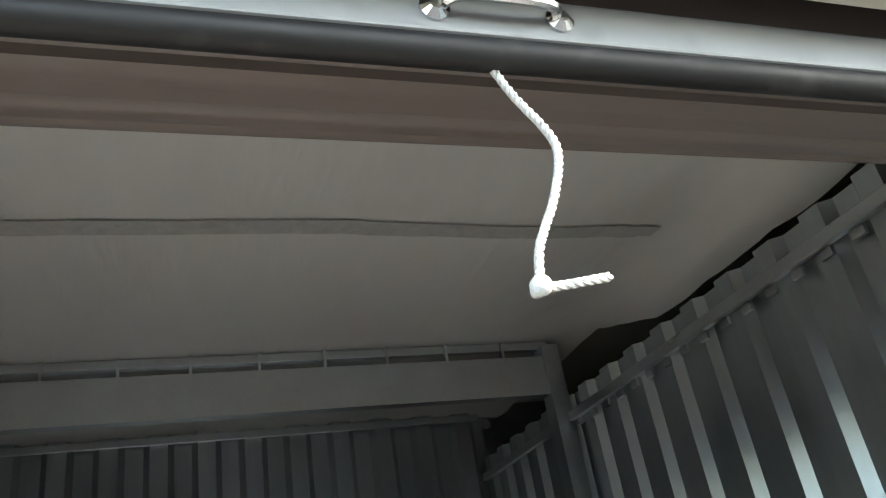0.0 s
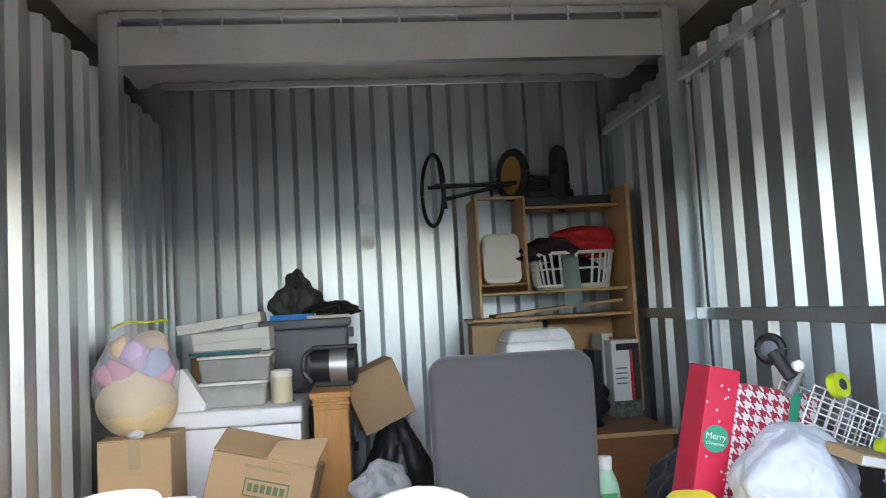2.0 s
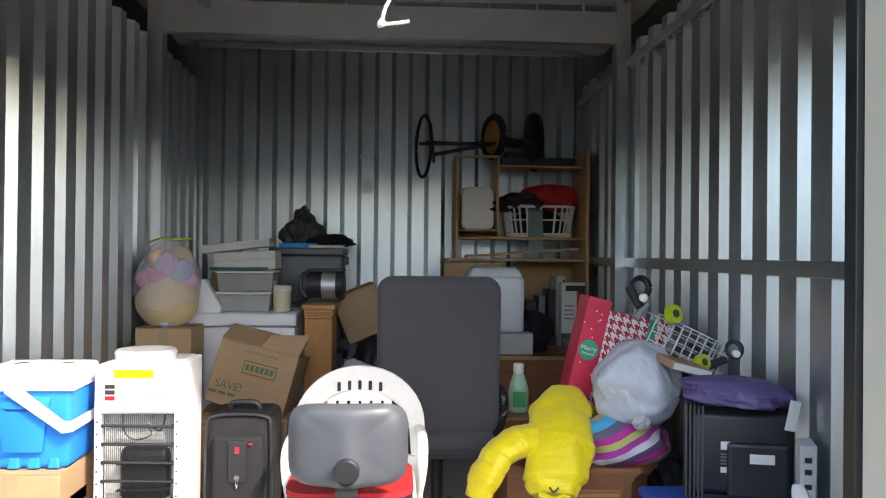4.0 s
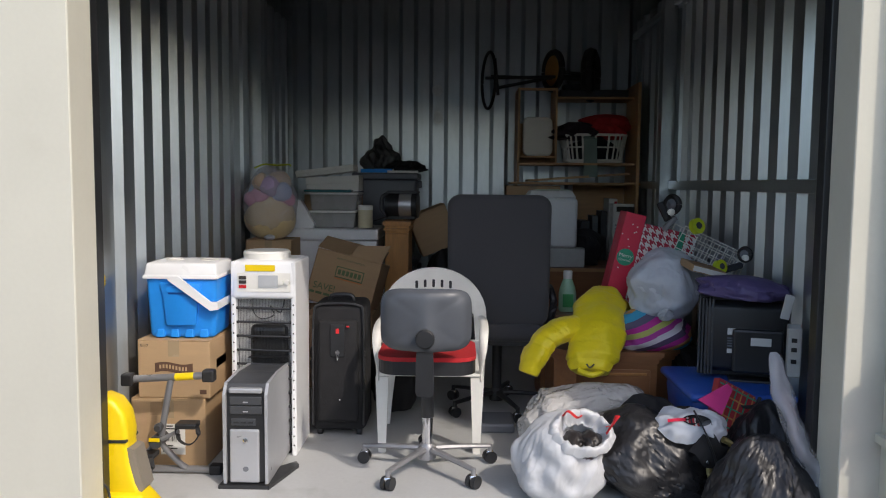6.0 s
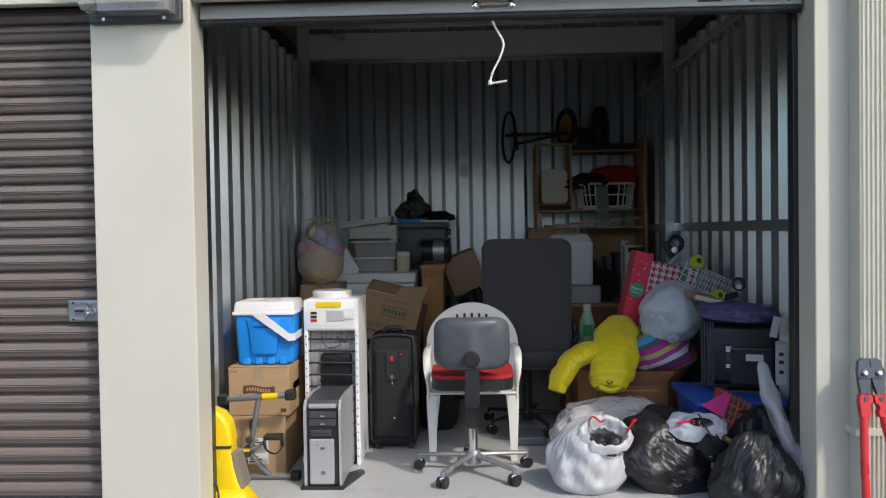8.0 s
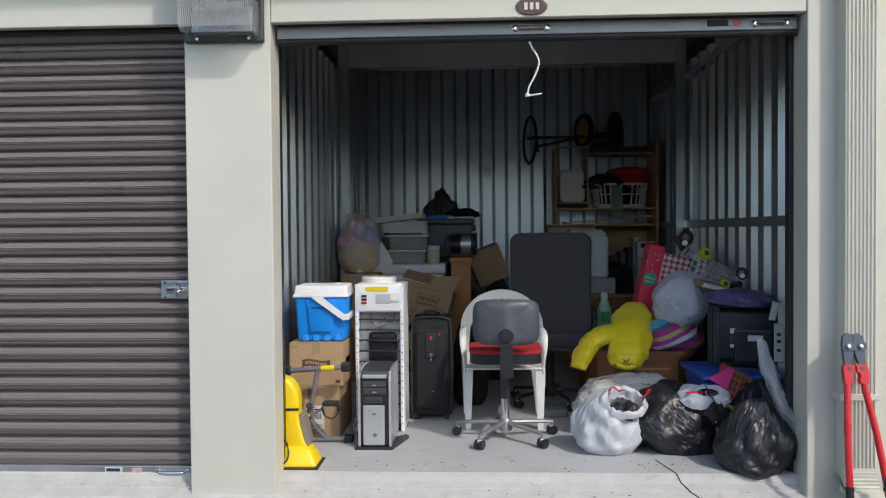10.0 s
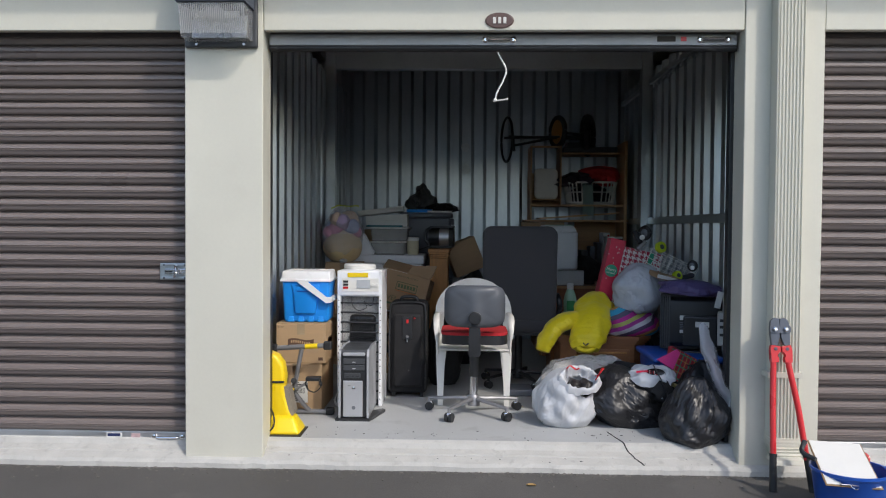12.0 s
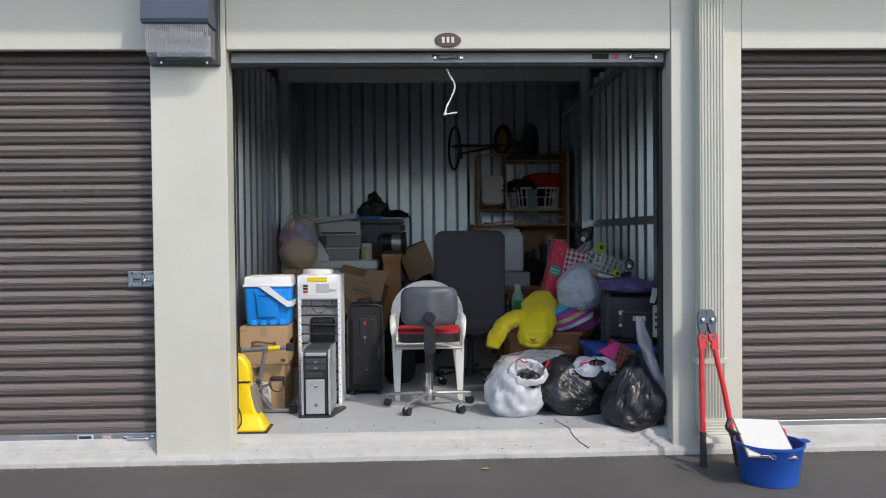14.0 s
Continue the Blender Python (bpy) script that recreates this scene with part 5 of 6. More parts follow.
# ---- desk with hutch ----
dk = thing("desk", 0.97, 3.68, F, 0, "oak laminate computer desk with raised hutch", "desk")
part("desktop", box(-0.45, 0.42, -0.56, 0.5, 0.645, 0.67, 0.003), WALNUT, dk, "brown wood-grain desktop")
part("desk_edge", box(-0.45, 0.42, -0.5655, -0.5605, 0.645, 0.67), OAKX, dk)
part("modesty_panel", box(-0.43, 0.4, -0.53, -0.51, 0.0, 0.644), WALNUT, dk)
for s, x in ((-1, -0.44), (1, 0.405)):
    part("side_panel", box(x - 0.01, x + 0.01, -0.5, 0.5, 0, 0.644), OAK, dk)
hu = part("hutch", box(0.445, 0.47, 0.05, 0.5, 0.68, 2.1, 0.003), OAK, dk, "oak laminate hutch")
part("left_panel", box(-0.505, -0.487, 0.12, 0.5, 1.3, 2.06, 0.003), OAK, hu)
part("divider", box(-0.2, -0.185, 0.12, 0.5, 1.46, 2.06, 0.003), OAK, hu)
part("lower_shelf", box(-0.56, 0.49, 0.09, 0.5, 1.28, 1.3, 0.003), OAKX, hu)
part("middle_shelf", box(-0.487, 0.445, 0.12, 0.5, 1.44, 1.458, 0.003), OAKX, hu)
part("top_rail", box(-0.487, -0.2, 0.12, 0.16, 2.04, 2.058, 0.003), OAKX, hu)
part("top_shelf", box(-0.185, 0.445, 0.2, 0.5, 1.98, 1.998, 0.003), OAKX, hu)
part("left_back", box(-0.487, -0.2, 0.48, 0.495, 1.458, 1.8, 0.002), OAK, hu)
part("nook_shelf", box(-0.487, -0.2, 0.12, 0.48, 1.5, 1.512, 0.002), OAKX, hu)
part("left_leg", box(-0.505, -0.487, 0.3, 0.5, 0.68, 1.28, 0.003), OAK, hu)
part("lower_back", box(0.0, 0.44, 0.48, 0.495, 0.68, 1.28, 0.002), OAK, hu)
pl = tagged(part("loose_board", box(-0.43, 0.4, 0.13, 0.33, 0, 0.018, 0.002), OAKX), "loose oak laminate board lying askew on the hutch shelf", "board")
pl.matrix_basis = pose(0.99, 3.68, F + 1.335, 0, -4.2, 2)
tr_ = thing("plastic_tray", 0.637, 3.9, F + 1.514, 0, "white rounded plastic lid standing in the hutch", "tray", rx=-6)
bm = prism(rounded(0.245, 0.32, 0.05, 6, 0, 0.16), -0.02, 0.02)
bmesh.ops.bevel(bm, geom=[e for e in bm.edges if abs(e.verts[0].co.y - e.verts[1].co.y) < 1e-5], offset=0.012, segments=3, profile=0.5, affect="EDGES")
part("shell", bm, WHITEPL, tr_, "", True)
part("raised_panel", prism(rounded(0.19, 0.26, 0.04, 6, 0, 0.16), -0.025, -0.018), WHITEPL, tr_)

# laundry basket: ring of upright slots between two hoops
lbk = thing("laundry_basket", 1.105, 4.0, F + 1.459, 0, "white slotted plastic laundry basket heaped with clothes", "basket")
RX, RY = 0.27, 0.16
def hoop(z, k):
    return [(RX * k * math.copysign(abs(math.cos(a)) ** 0.6, math.cos(a)), RY * k * math.copysign(abs(math.sin(a)) ** 0.6, math.sin(a)), z) for a in (math.tau * i / 28 for i in range(28))]
for z, k, r in ((0.23, 1.0, 0.012), (0.13, 0.94, 0.007), (0.02, 0.86, 0.014)):
    part("hoop", tube(hoop(z, k), r, 6, closed=True), WHITEPL, lbk, "", True)
lo_, hi_ = hoop(0.02, 0.86), hoop(0.23, 1.0)
for i in range(28):
    part("slat", rod(lo_[i], hi_[i], 0.0085, seg=6), WHITEPL, lbk)
part("base", box(-0.21, 0.21, -0.12, 0.12, 0.0, 0.012, 0.004), WHITEPL, lbk)
part("lining", sack(0.19, 0.1, 0.21, 41, 0.05, 0, 4, 0.15), BLKFAB, lbk, "dark clothes inside", True)
tagged(part("red_garment", sack(0.17, 0.11, 0.21, 43, 0.15, 0, 5, 0.3, lump=0.3), mat("red_cloth", (0.5, 0.02, 0.025), 0.8, bump=0.4), smooth=True), "crumpled bright red garment on the laundry basket", "garment").matrix_basis = pose(1.19, 4.0, F + 1.459 + 0.2)
tagged(part("dark_garment", sack(0.17, 0.11, 0.15, 45, 0.18, 0, 5, 0.3, lump=0.35), mat("dark_plum_cloth", (0.03, 0.015, 0.025), 0.85, bump=0.5), smooth=True), "crumpled dark plum garment on the laundry basket", "garment").matrix_basis = pose(0.97, 3.97, F + 1.459 + 0.19)
tw = tagged(part("towel", cloth(0.12, 0.4, 6, 20, lambda u, v: (1.0 + 0.11 * u + 0.008 * v, 3.82 - 0.012 * math.sin(v * 5 + u * 4) + (0.12 * max(0, 0.15 - v) / 0.15), F + 1.705 - 0.36 * v + 0.03 * max(0, 0.12 - v)), 0.006), mat("sage_towel", (0.2, 0.27, 0.24), 0.9, bump=0.5, fine=150), smooth=True), "sage green towel hanging over the basket rim", "towel")

# push cart on top of the hutch
ct = thing("golf_trolley", 0.75, 4.0, F + 2.06, 0, "folded black two-wheeled trolley lying on the hutch", "trolley")
def wheel(p, rad, w, rz, disc, name="wheel", spoke=True, parent=ct, rx=0):
    m_ = Matrix.Translation(p) @ pose(0, 0, 0, rx, 90, rz)
    pts_ = [m_ @ Vector((rad * math.cos(math.tau * i / 20), rad * math.sin(math.tau * i / 20), 0)) for i in range(20)]
    t_ = part(name, tube(pts_, w, 8, closed=True), RUBBER, parent, "", True)
    if disc:
        part("disc", lathe([(rad * 0.2, -0.02), (rad * 0.9, -0.008), (rad * 0.9, 0.008), (rad * 0.2, 0.02)], 24, m=m_), disc, t_)
    return t_
ORANGE = mat("faded_orange_plastic", (0.5, 0.25, 0.06), 0.6)
wheel((-0.52, 0.0, 0.08), 0.23, 0.013, 12, None, "hoop", rx=0)
wheel((0.02, 0.06, 0.17), 0.15, 0.028, 22, ORANGE)
wheel((0.33, 0.02, 0.13), 0.17, 0.055, -19, BLACK)
for a, b in (((-0.55, 0, 0.1), (0.35, 0.0, 0.12)), ((-0.45, 0.0, 0.02), (0.1, 0.03, 0.13)), ((-0.5, 0.05, 0.12), (0.3, 0.05, 0.1)), ((-0.47, 0, 0.26), (-0.44, 0, -0.04)), ((0.02, 0.06, 0.17), (0.33, 0.02, 0.13))):
    part("frame_tube", rod(a, b, 0.013), BLACK, ct)
part("bracket", box(0.1, 0.4, -0.05, 0.1, 0.0, 0.05, 0.01), BLACK, ct)
part("platform", box(0.06, 0.62, -0.12, 0.08, -0.061, -0.004, 0.008), BLACK, ct)

# on and before the desk
carton("cardboard_box", 0.575, 3.62, F + 0.672, 0.42, 0.18, 0.6, "brown carton standing on the desk under the hutch", material=CARD)
pale = carton("pale_box", 0.72, 3.35, F + 0.672, 0.42, 0.36, 0.14, "flat pale grey box on the desk", material=mat("pale_card", (0.5, 0.5, 0.48), 0.7), tape=False)
wa = thing("white_appliance", 0.68, 3.32, F + 0.814, 0, "white plastic appliance with rounded lid on a pale box", "appliance")
part("body", box(-0.19, 0.19, -0.17, 0.17, 0, 0.37, 0.03, 4), WHITE, wa, "", True)
part("lid", frustum(0.37, 0.33, 0.3, 0.27, 0.365, 0.425, 0.02, 3), WHITE, wa, "rounded white lid", True)
part("green_edge", box(-0.12, 0.14, -0.12, -0.1, 0.425, 0.432), mat("pale_green", (0.4, 0.55, 0.42), 0.5), wa)
for i, (x, w, h, m_) in enumerate(((1.02, 0.07, 0.32, BLACK), (1.1, 0.05, 0.36, GREYPL), (1.17, 0.05, 0.4, BLACK), (1.24, 0.07, 0.5, PAPER), (1.31, 0.05, 0.46, BLACK))):
    bk = tagged(part("book", box(x - w / 2, x + w / 2, 3.75, 3.98, F + 0.671, F + 0.671 + h, 0.004), m_), "upright %s-backed book or file on the desk" % ("white" if m_ is PAPER else "dark"), "book", "books on the desk")
    if m_ is PAPER:
        part("red_stripe", box(x + 0.01, x + 0.03, 3.7475, 3.7495, F + 0.75, F + 1.15), REDGLOSS, bk)
        part("photo_panel", box(x - 0.03, x + 0.03, 3.7475, 3.7495, F + 0.69, F + 0.74), DGREY, bk)
pb = thing("product_box", 1.3, 3.66, F + 0.672, 0, "printed white and black product box with red stripe on the desk", "box")
part("carton", box(-0.09, 0.08, -0.06, 0.07, 0, 0.46, 0.003), PAPER, pb)
part("red_stripe", box(0.02, 0.036, -0.0625, -0.0605, 0.1, 0.4), REDGLOSS, pb)
part("black_panel", box(0.037, 0.08, -0.0625, -0.0605, 0.1, 0.4), INK, pb)
part("photo_panel", box(-0.09, 0.08, -0.063, -0.0605, 0.0, 0.1), mat("dark_photo_print", (0.1, 0.11, 0.08), 0.4, var=0.8, scale=30), pb)
part("top_panel", box(-0.06, 0.08, -0.0625, -0.0605, 0.4, 0.44), INK, pb)
for i in range(4):
    part("text_bar", box(-0.07, 0.0, -0.0622, -0.0605, 0.2 + 0.03 * i, 0.208 + 0.03 * i), GREYPL, pb)
tagged(part("dark_bag", sack(0.14, 0.12, 0.28, 51, 0.12, 0.2, 5, 0.2, lump=0.25), BLKFAB, smooth=True), "crumpled dark bag on the desk", "bag").matrix_basis = pose(0.95, 3.42, F + 0.672)
nb = carton("dark_box", 0.66, 2.12, F, 0.34, 0.34, 0.515, "dark brown wooden box behind the side table", material=WALNUT, tape=False)
bt = thing("detergent_bottle", 0.66, 2.09, F + 0.517, 0, "pale green detergent bottle with white cap", "bottle")
part("bottle", lathe([(0.045, 0), (0.052, 0.012), (0.053, 0.11), (0.045, 0.15), (0.03, 0.19), (0.022, 0.205)], 20), mat("pale_green_plastic", (0.36, 0.6, 0.4), 0.35, bump=0.05), bt, "", True).scale = (1, 0.65, 1)
part("cap", lathe([(0.027, 0.2), (0.028, 0.245), (0.024, 0.25)], 16), WHITEPL, bt, "white screw cap", True)
part("label_patch", box(-0.032, 0.032, -0.039, -0.034, 0.03, 0.11, 0.002), mat("green_label", (0.05, 0.35, 0.1), 0.5), bt)
tagged(part("grey_garment", sack(0.16, 0.15, 0.35, 53, 0.12, 0.2, 5, 0.2, lump=0.25), CHARFAB, smooth=True), "heap of dark grey clothing beside the desk", "garment").matrix_basis = pose(1.1, 2.3, F + 0.38)
tagged(part("black_bin_bag", sack(0.28, 0.3, 0.42, 55, 0.12, 0, 5, 0.2, lump=0.15), BLKBAG, smooth=True), "black bin bag under a heap of clothing", "bin bag").matrix_basis = pose(1.13, 2.3, F)

# ---- right-hand pile ----
st = thing("side_table", 0.81, 1.56, F, 0, "brown stained wooden hexagonal side table with moulded top", "side table")
def octa(w, d, c):
    return [(-w / 2 + c, -d / 2), (w / 2 - c, -d / 2), (w / 2, -d / 2 + c), (w / 2, d / 2), (-w / 2, d / 2), (-w / 2, -d / 2 + c)]
for w, d, z0, z1 in ((0.68, 0.58, 0.42, 0.445), (0.66, 0.56, 0.405, 0.42), (0.64, 0.54, 0.385, 0.405)):
    part("top_moulding", prism(octa(w, d, 0.11), z0, z1, plane="xy"), WALNUT, st)
part("carcass", prism(octa(0.61, 0.5, 0.1), 0.04, 0.385, plane="xy"), WALNUT, st)
part("plinth", prism(octa(0.65, 0.54, 0.11), 0.0, 0.04, plane="xy"), WALNUT, st)
fd = part("front_door", box(-0.17, 0.17, -0.262, -0.251, 0.07, 0.35, 0.004), WALNUT, st)
for z in (0.08, 0.32):
    part("door_moulding", box(-0.15, 0.15, -0.268, -0.2625, z, z + 0.014, 0.003), PINE, fd)

jk = thing("padded_jacket", 0.69, 1.38, F + 0.447, 0, "bright yellow quilted down jacket draped over the side table", "jacket")
def puffy(pts, rads, bands, seed, flat=0.62):
    """A quilted sleeve or panel: a soft tube pinched at its seams."""
    bm = bmesh.new()
    pts = [Vector(p) for p in pts]
    n = 110
    rings = []
    for i in range(n + 1):
        u = i / n * (len(pts) - 1)
        k = min(int(u), len(pts) - 2)
        f = u - k
        c = pts[k].lerp(pts[k + 1], f)
        t = (pts[k + 1] - pts[k]).normalized()
        r = rads[k] * (1 - f) + rads[k + 1] * f
        r *= 0.94 + 0.07 * abs(math.sin(math.pi * bands * i / n)) ** 0.45
        if i in (0, n):
            r *= 0.8
        q = t.to_track_quat("Z", "Y").to_matrix()
        rings.append([bm.verts.new(c + q @ Vector((math.cos(a) * r, math.sin(a) * r * flat, 0)) * (1 + 0.16 * noise.noise(Vector((math.cos(a) * 1.6, math.sin(a) * 1.6, i * 0.05 + seed))) + 0.03 * (1 - 2.4 * abs(noise.noise(Vector((math.cos(a) * 3.5 + i * 0.1, math.sin(a) * 3.5, i * 0.11 + seed))))))) for a in (math.tau * j / 48 for j in range(48))])
    for a, b in zip(rings, rings[1:]):
        for j in range(48):
            bm.faces.new((a[j], a[(j + 1) % 48], b[(j + 1) % 48], b[j]))
    bm.faces.new(rings[0][::-1])
    bm.faces.new(rings[-1])
    bmesh.ops.recalc_face_normals(bm, faces=bm.faces)
    return bm
part("body_panel", puffy([(0.1, 0.2, 0.25), (0.06, 0.1, 0.2), (0.01, -0.08, 0.11), (-0.03, -0.19, -0.02), (-0.04, -0.23, -0.08)], [0.09, 0.125, 0.14, 0.13, 0.09], 6, 1), YJACKET, jk, "", True)
part("sleeve", puffy([(-0.02, 0.02, 0.12), (-0.15, -0.08, 0.11), (-0.25, -0.13, 0.06), (-0.31, -0.17, -0.02), (-0.34, -0.19, -0.1)], [0.08, 0.085, 0.08, 0.075, 0.055], 8, 3, 0.7), YJACKET, jk, "", True)
part("collar", puffy([(0.15, 0.2, 0.2), (0.2, 0.12, 0.14), (0.2, 0.0, 0.06)], [0.07, 0.07, 0.06], 2, 5, 0.7), YJACKET, jk, "", True)
part("cuff", tube([(-0.1, -0.25, -0.062), (-0.04, -0.28, -0.078), (0.02, -0.25, -0.06)], 0.016, 8), YJACKET, jk)
part("zip_flap", tube([(-0.13, -0.11, 0.03), (-0.06, -0.16, 0.04), (-0.02, -0.2, 0.02)], 0.012, 6), BLACK, jk)
part("toggle", tube([(-0.07, -0.3, -0.02), (-0.055, -0.31, -0.035), (-0.035, -0.305, -0.02)], 0.004, 6), BLACK, jk)

STRIPES = stripes("bright_stripes", [(0.5, 0.03, 0.27), (0.1, 0.06, 0.12), (0.66, 0.6, 0.62), (0.45, 0.05, 0.3), (0.5, 0.52, 0.14), (0.5, 0.03, 0.27), (0.12, 0.1, 0.16), (0.04, 0.36, 0.55), (0.6, 0.3, 0.12)], 0.25, 2, tilt=0.42)
sb_ = tagged(part("striped_bag", bag(0.2, 0.14, 0.22, 61, lump=0.12, folds=0.03, run=(1, 0, 0.4), top=0.2, sub=5), STRIPES, smooth=True), "multicoloured striped fabric bag on the side table", "bag")
sb_.matrix_basis = pose(1.0, 1.4, F + 0.447, 0, 0, 10)
fbag = tagged(part("frosted_bag", bag(0.178, 0.16, 0.36, 66, lump=0.15, folds=0.04, run=(-0.3, -0.3, 1), top=0.12, base=0.08, fine=14), FROST, smooth=True), "full frosted white plastic bag on the striped bag", "plastic bag")
fbag.matrix_basis = pose(1.06, 1.4, F + 0.6)
part("gathered_corner", sack(0.03, 0.02, 0.09, 62, 0.2, 0.5, 4, 0.1), FROST, fbag, "", True).matrix_basis = pose(-0.03, -0.14, 0.02, 50)
part("filling", sack(0.14, 0.12, 0.28, 64, 0.05, 0.2, 4, 0.15, lump=0.2), mat("pale_fill", (0.55, 0.57, 0.6), 0.8), fbag, "pale soft filling", True).location = (0, 0, 0.02)

# gift bag with houndstooth print
hm = mat("houndstooth_print", (1, 1, 1), 0.5, bump=0.05)
t = hm.node_tree
tcn = t.nodes.new("ShaderNodeTexCoord")
sxyz = t.nodes.new("ShaderNodeSeparateXYZ")
t.links.new(tcn.outputs["Object"], sxyz.inputs[0])


def math_node(op, a, b):
    n = t.nodes.new("ShaderNodeMath")
    n.operation = op
    for k, x in enumerate((a, b)):
        if isinstance(x, (int, float)):
            n.inputs[k].default_value = x
        elif x is not None:
            t.links.new(x, n.inputs[k])
    return n.outputs[0]


def half_on(x):
    return math_node("LESS_THAN", math_node("FRACT", x, None), 0.5)


# a two-up twill of alternating red and white threads
wu = math_node("MULTIPLY", sxyz.outputs[0], 25.0)
wv = math_node("MULTIPLY", sxyz.outputs[2], 25.0)
twill = half_on(math_node("MULTIPLY", math_node("ADD", wu, wv), 2.0))
warp_on = math_node("MULTIPLY", twill, half_on(wu))
weft_on = math_node("MULTIPLY", math_node("SUBTRACT", 1.0, twill), half_on(wv))
hmix = t.nodes.new("ShaderNodeMix")
hmix.data_type = "RGBA"
t.links.new(math_node("ADD", warp_on, weft_on), hmix.inputs["Factor"])
hmix.inputs["A"].default_value, hmix.inputs["B"].default_value = (0.72, 0.68, 0.66, 1), (0.42, 0.02, 0.05, 1)
t.links.new(hmix.outputs["Result"], t.nodes["Principled BSDF"].inputs["Base Color"])
REDPRINT = mat("red_gift_print", (0.6, 0.02, 0.06), 0.4, var=0.08, bump=0.05)
GREENP = mat("green_ribbon_print", (0.02, 0.3, 0.17), 0.5, bump=0.05)
gf = thing("gift_bag", 0.945, 1.655, F + 0.455, 0, "large red Christmas gift bag with houndstooth print, tilted", "gift bag", ry=13)
part("red_side", box(-0.2, -0.09, -0.07, 0.1, 0.0, 0.66, 0.003), REDPRINT, gf, "red side with white dots")
part("patterned_face", box(-0.089, 0.2, -0.07, 0.1, 0.0, 0.62, 0.003), hm, gf, "red and white houndstooth face")
part("ribbon", box(0.1, 0.135, -0.0735, -0.0712, 0.0, 0.62), GREENP, gf)
part("gift_tag", lathe([(0.046, 0), (0.046, 0.003)], 24, m=pose(-0.148, -0.0715, 0.42, 90)), GREENP, gf, "round green tag")
words("Merry", 0.03, PAPER, gf, m=pose(-0.148, -0.0755, 0.428, 90))
words("Christmas", 0.016, PAPER, gf, m=pose(-0.148, -0.0755, 0.404, 90))
random.seed(3)
for i in range(22):
    x, z = random.uniform(-0.195, -0.095), random.uniform(0.02, 0.64)
    part("dot", lathe([(0.004, 0), (0.004, 0.0008)], 6, m=pose(x, -0.0702, z, 90)), PAPER, gf)
tagged(part("black_bin_bag", sack(0.24, 0.2, 0.42, 66, 0.12, 0, 5, 0.2, lump=0.1), BLKBAG, smooth=True), "black bin bag behind the side table", "bin bag").matrix_basis = pose(1.2, 1.85, F)

# wire basket and scooter
wbk = thing("wire_basket", 1.25, 1.5, F + 0.86, 0, "white wire bicycle basket tipped on the pile", "basket", ry=25)
def grid_panel(parent, ax, o, a0, a1, b0, b1, n, m_):
    for i in range(n + 1):
        u = a0 + (a1 - a0) * i / n
        p = [(u, o, b0), (u, o, b1)] if ax == "y" else [(o, u, b0), (o, u, b1)]
        part("wire", rod(*p, 0.0028, seg=5), WHITEPL, parent)
    for j in range(m_ + 1):
        w = b0 + (b1 - b0) * j / m_
        p = [(a0, o, w), (a1, o, w)] if ax == "y" else [(o, a0, w), (o, a1, w)]
        part("wire", rod(*p, 0.0028, seg=5), WHITEPL, parent)
grid_panel(wbk, "y", -0.09, -0.17, 0.19, 0.0, 0.16, 9, 4)
grid_panel(wbk, "y", 0.11, -0.17, 0.19, 0.0, 0.16, 9, 4)
grid_panel(wbk, "x", 0.19, -0.09, 0.11, 0.0, 0.16, 4, 4)
sk = thing("kick_scooter", 1.2, 1.36, F + 0.86, 0, "folded grey kick scooter with lime wheels on the pile", "scooter")
LIME = mat("lime_urethane", (0.5, 0.6, 0.02), 0.4)
part("deck", box(-0.14, 0.24, 0.0, 0.1, 0.05, 0.075, 0.008), STEEL, sk).matrix_basis = pose(0, 0.05, -0.05, 0, 22)
for i, (p, r_) in enumerate((((0.0, -0.02, 0.22), 0.04), ((0.11, -0.06, 0.02), 0.035))):
    w_ = part("wheel", lathe([(r_ * 0.5, -0.016), (r_, -0.014), (r_, 0.014), (r_ * 0.5, 0.016)], 20, m=pose(*p, 75, 0, 25)), LIME, sk, "lime green wheel", True)
    part("bearing", lathe([(r_ * 0.45, -0.018), (r_ * 0.45, 0.018)], 12, m=pose(*p, 75, 0, 25)), STEEL, w_)
part("steering_tube", rod((-0.16, 0.0, 0.2), (-0.1, 0.02, 0.26), 0.016), TUBEGREY, sk)
part("handle_grip", rod((-0.14, 0, 0.25), (-0.17, 0.05, 0.33), 0.02, seg=12), RUBBER, sk, "", True)
part("white_cap", lathe([(0.016, 0), (0.018, 0.02), (0.008, 0.028)], 12, m=pose(-0.135, -0.02, 0.29, 90)), WHITEPL, sk)
part("rear_truck", rod((0.14, -0.03, 0.0), (0.24, 0.02, 0.02), 0.018), STEEL, sk)
bo = thing("book", 1.2, 1.24, F + 0.86, 12, "worn brown hardback book lying open-edged on the pile", "book", rx=8, ry=14)
part("cover", box(-0.09, 0.09, -0.07, 0.07, 0, 0.035, 0.003), CARD_DARK, bo)
part("pages", box(-0.086, 0.0915, -0.0715, 0.066, 0.005, 0.03), PAPER, bo)
ho = thing("training_wheel", 1.16, 1.66, F + 1.12, 0, "grey rubber-tyred small wheel on top of the pile", "wheel")
wheel((0, 0, 0.06), 0.042, 0.016, 60, GREYPL, "tyre", parent=ho, rx=20)
hw = thing("caster_wheel", 1.36, 1.1, F + 0.93, 0, "small dark castor wheel lying on the purple bag", "wheel")
wheel((0, 0, 0.03), 0.028, 0.012, 40, GREYPL, "tyre", parent=hw)
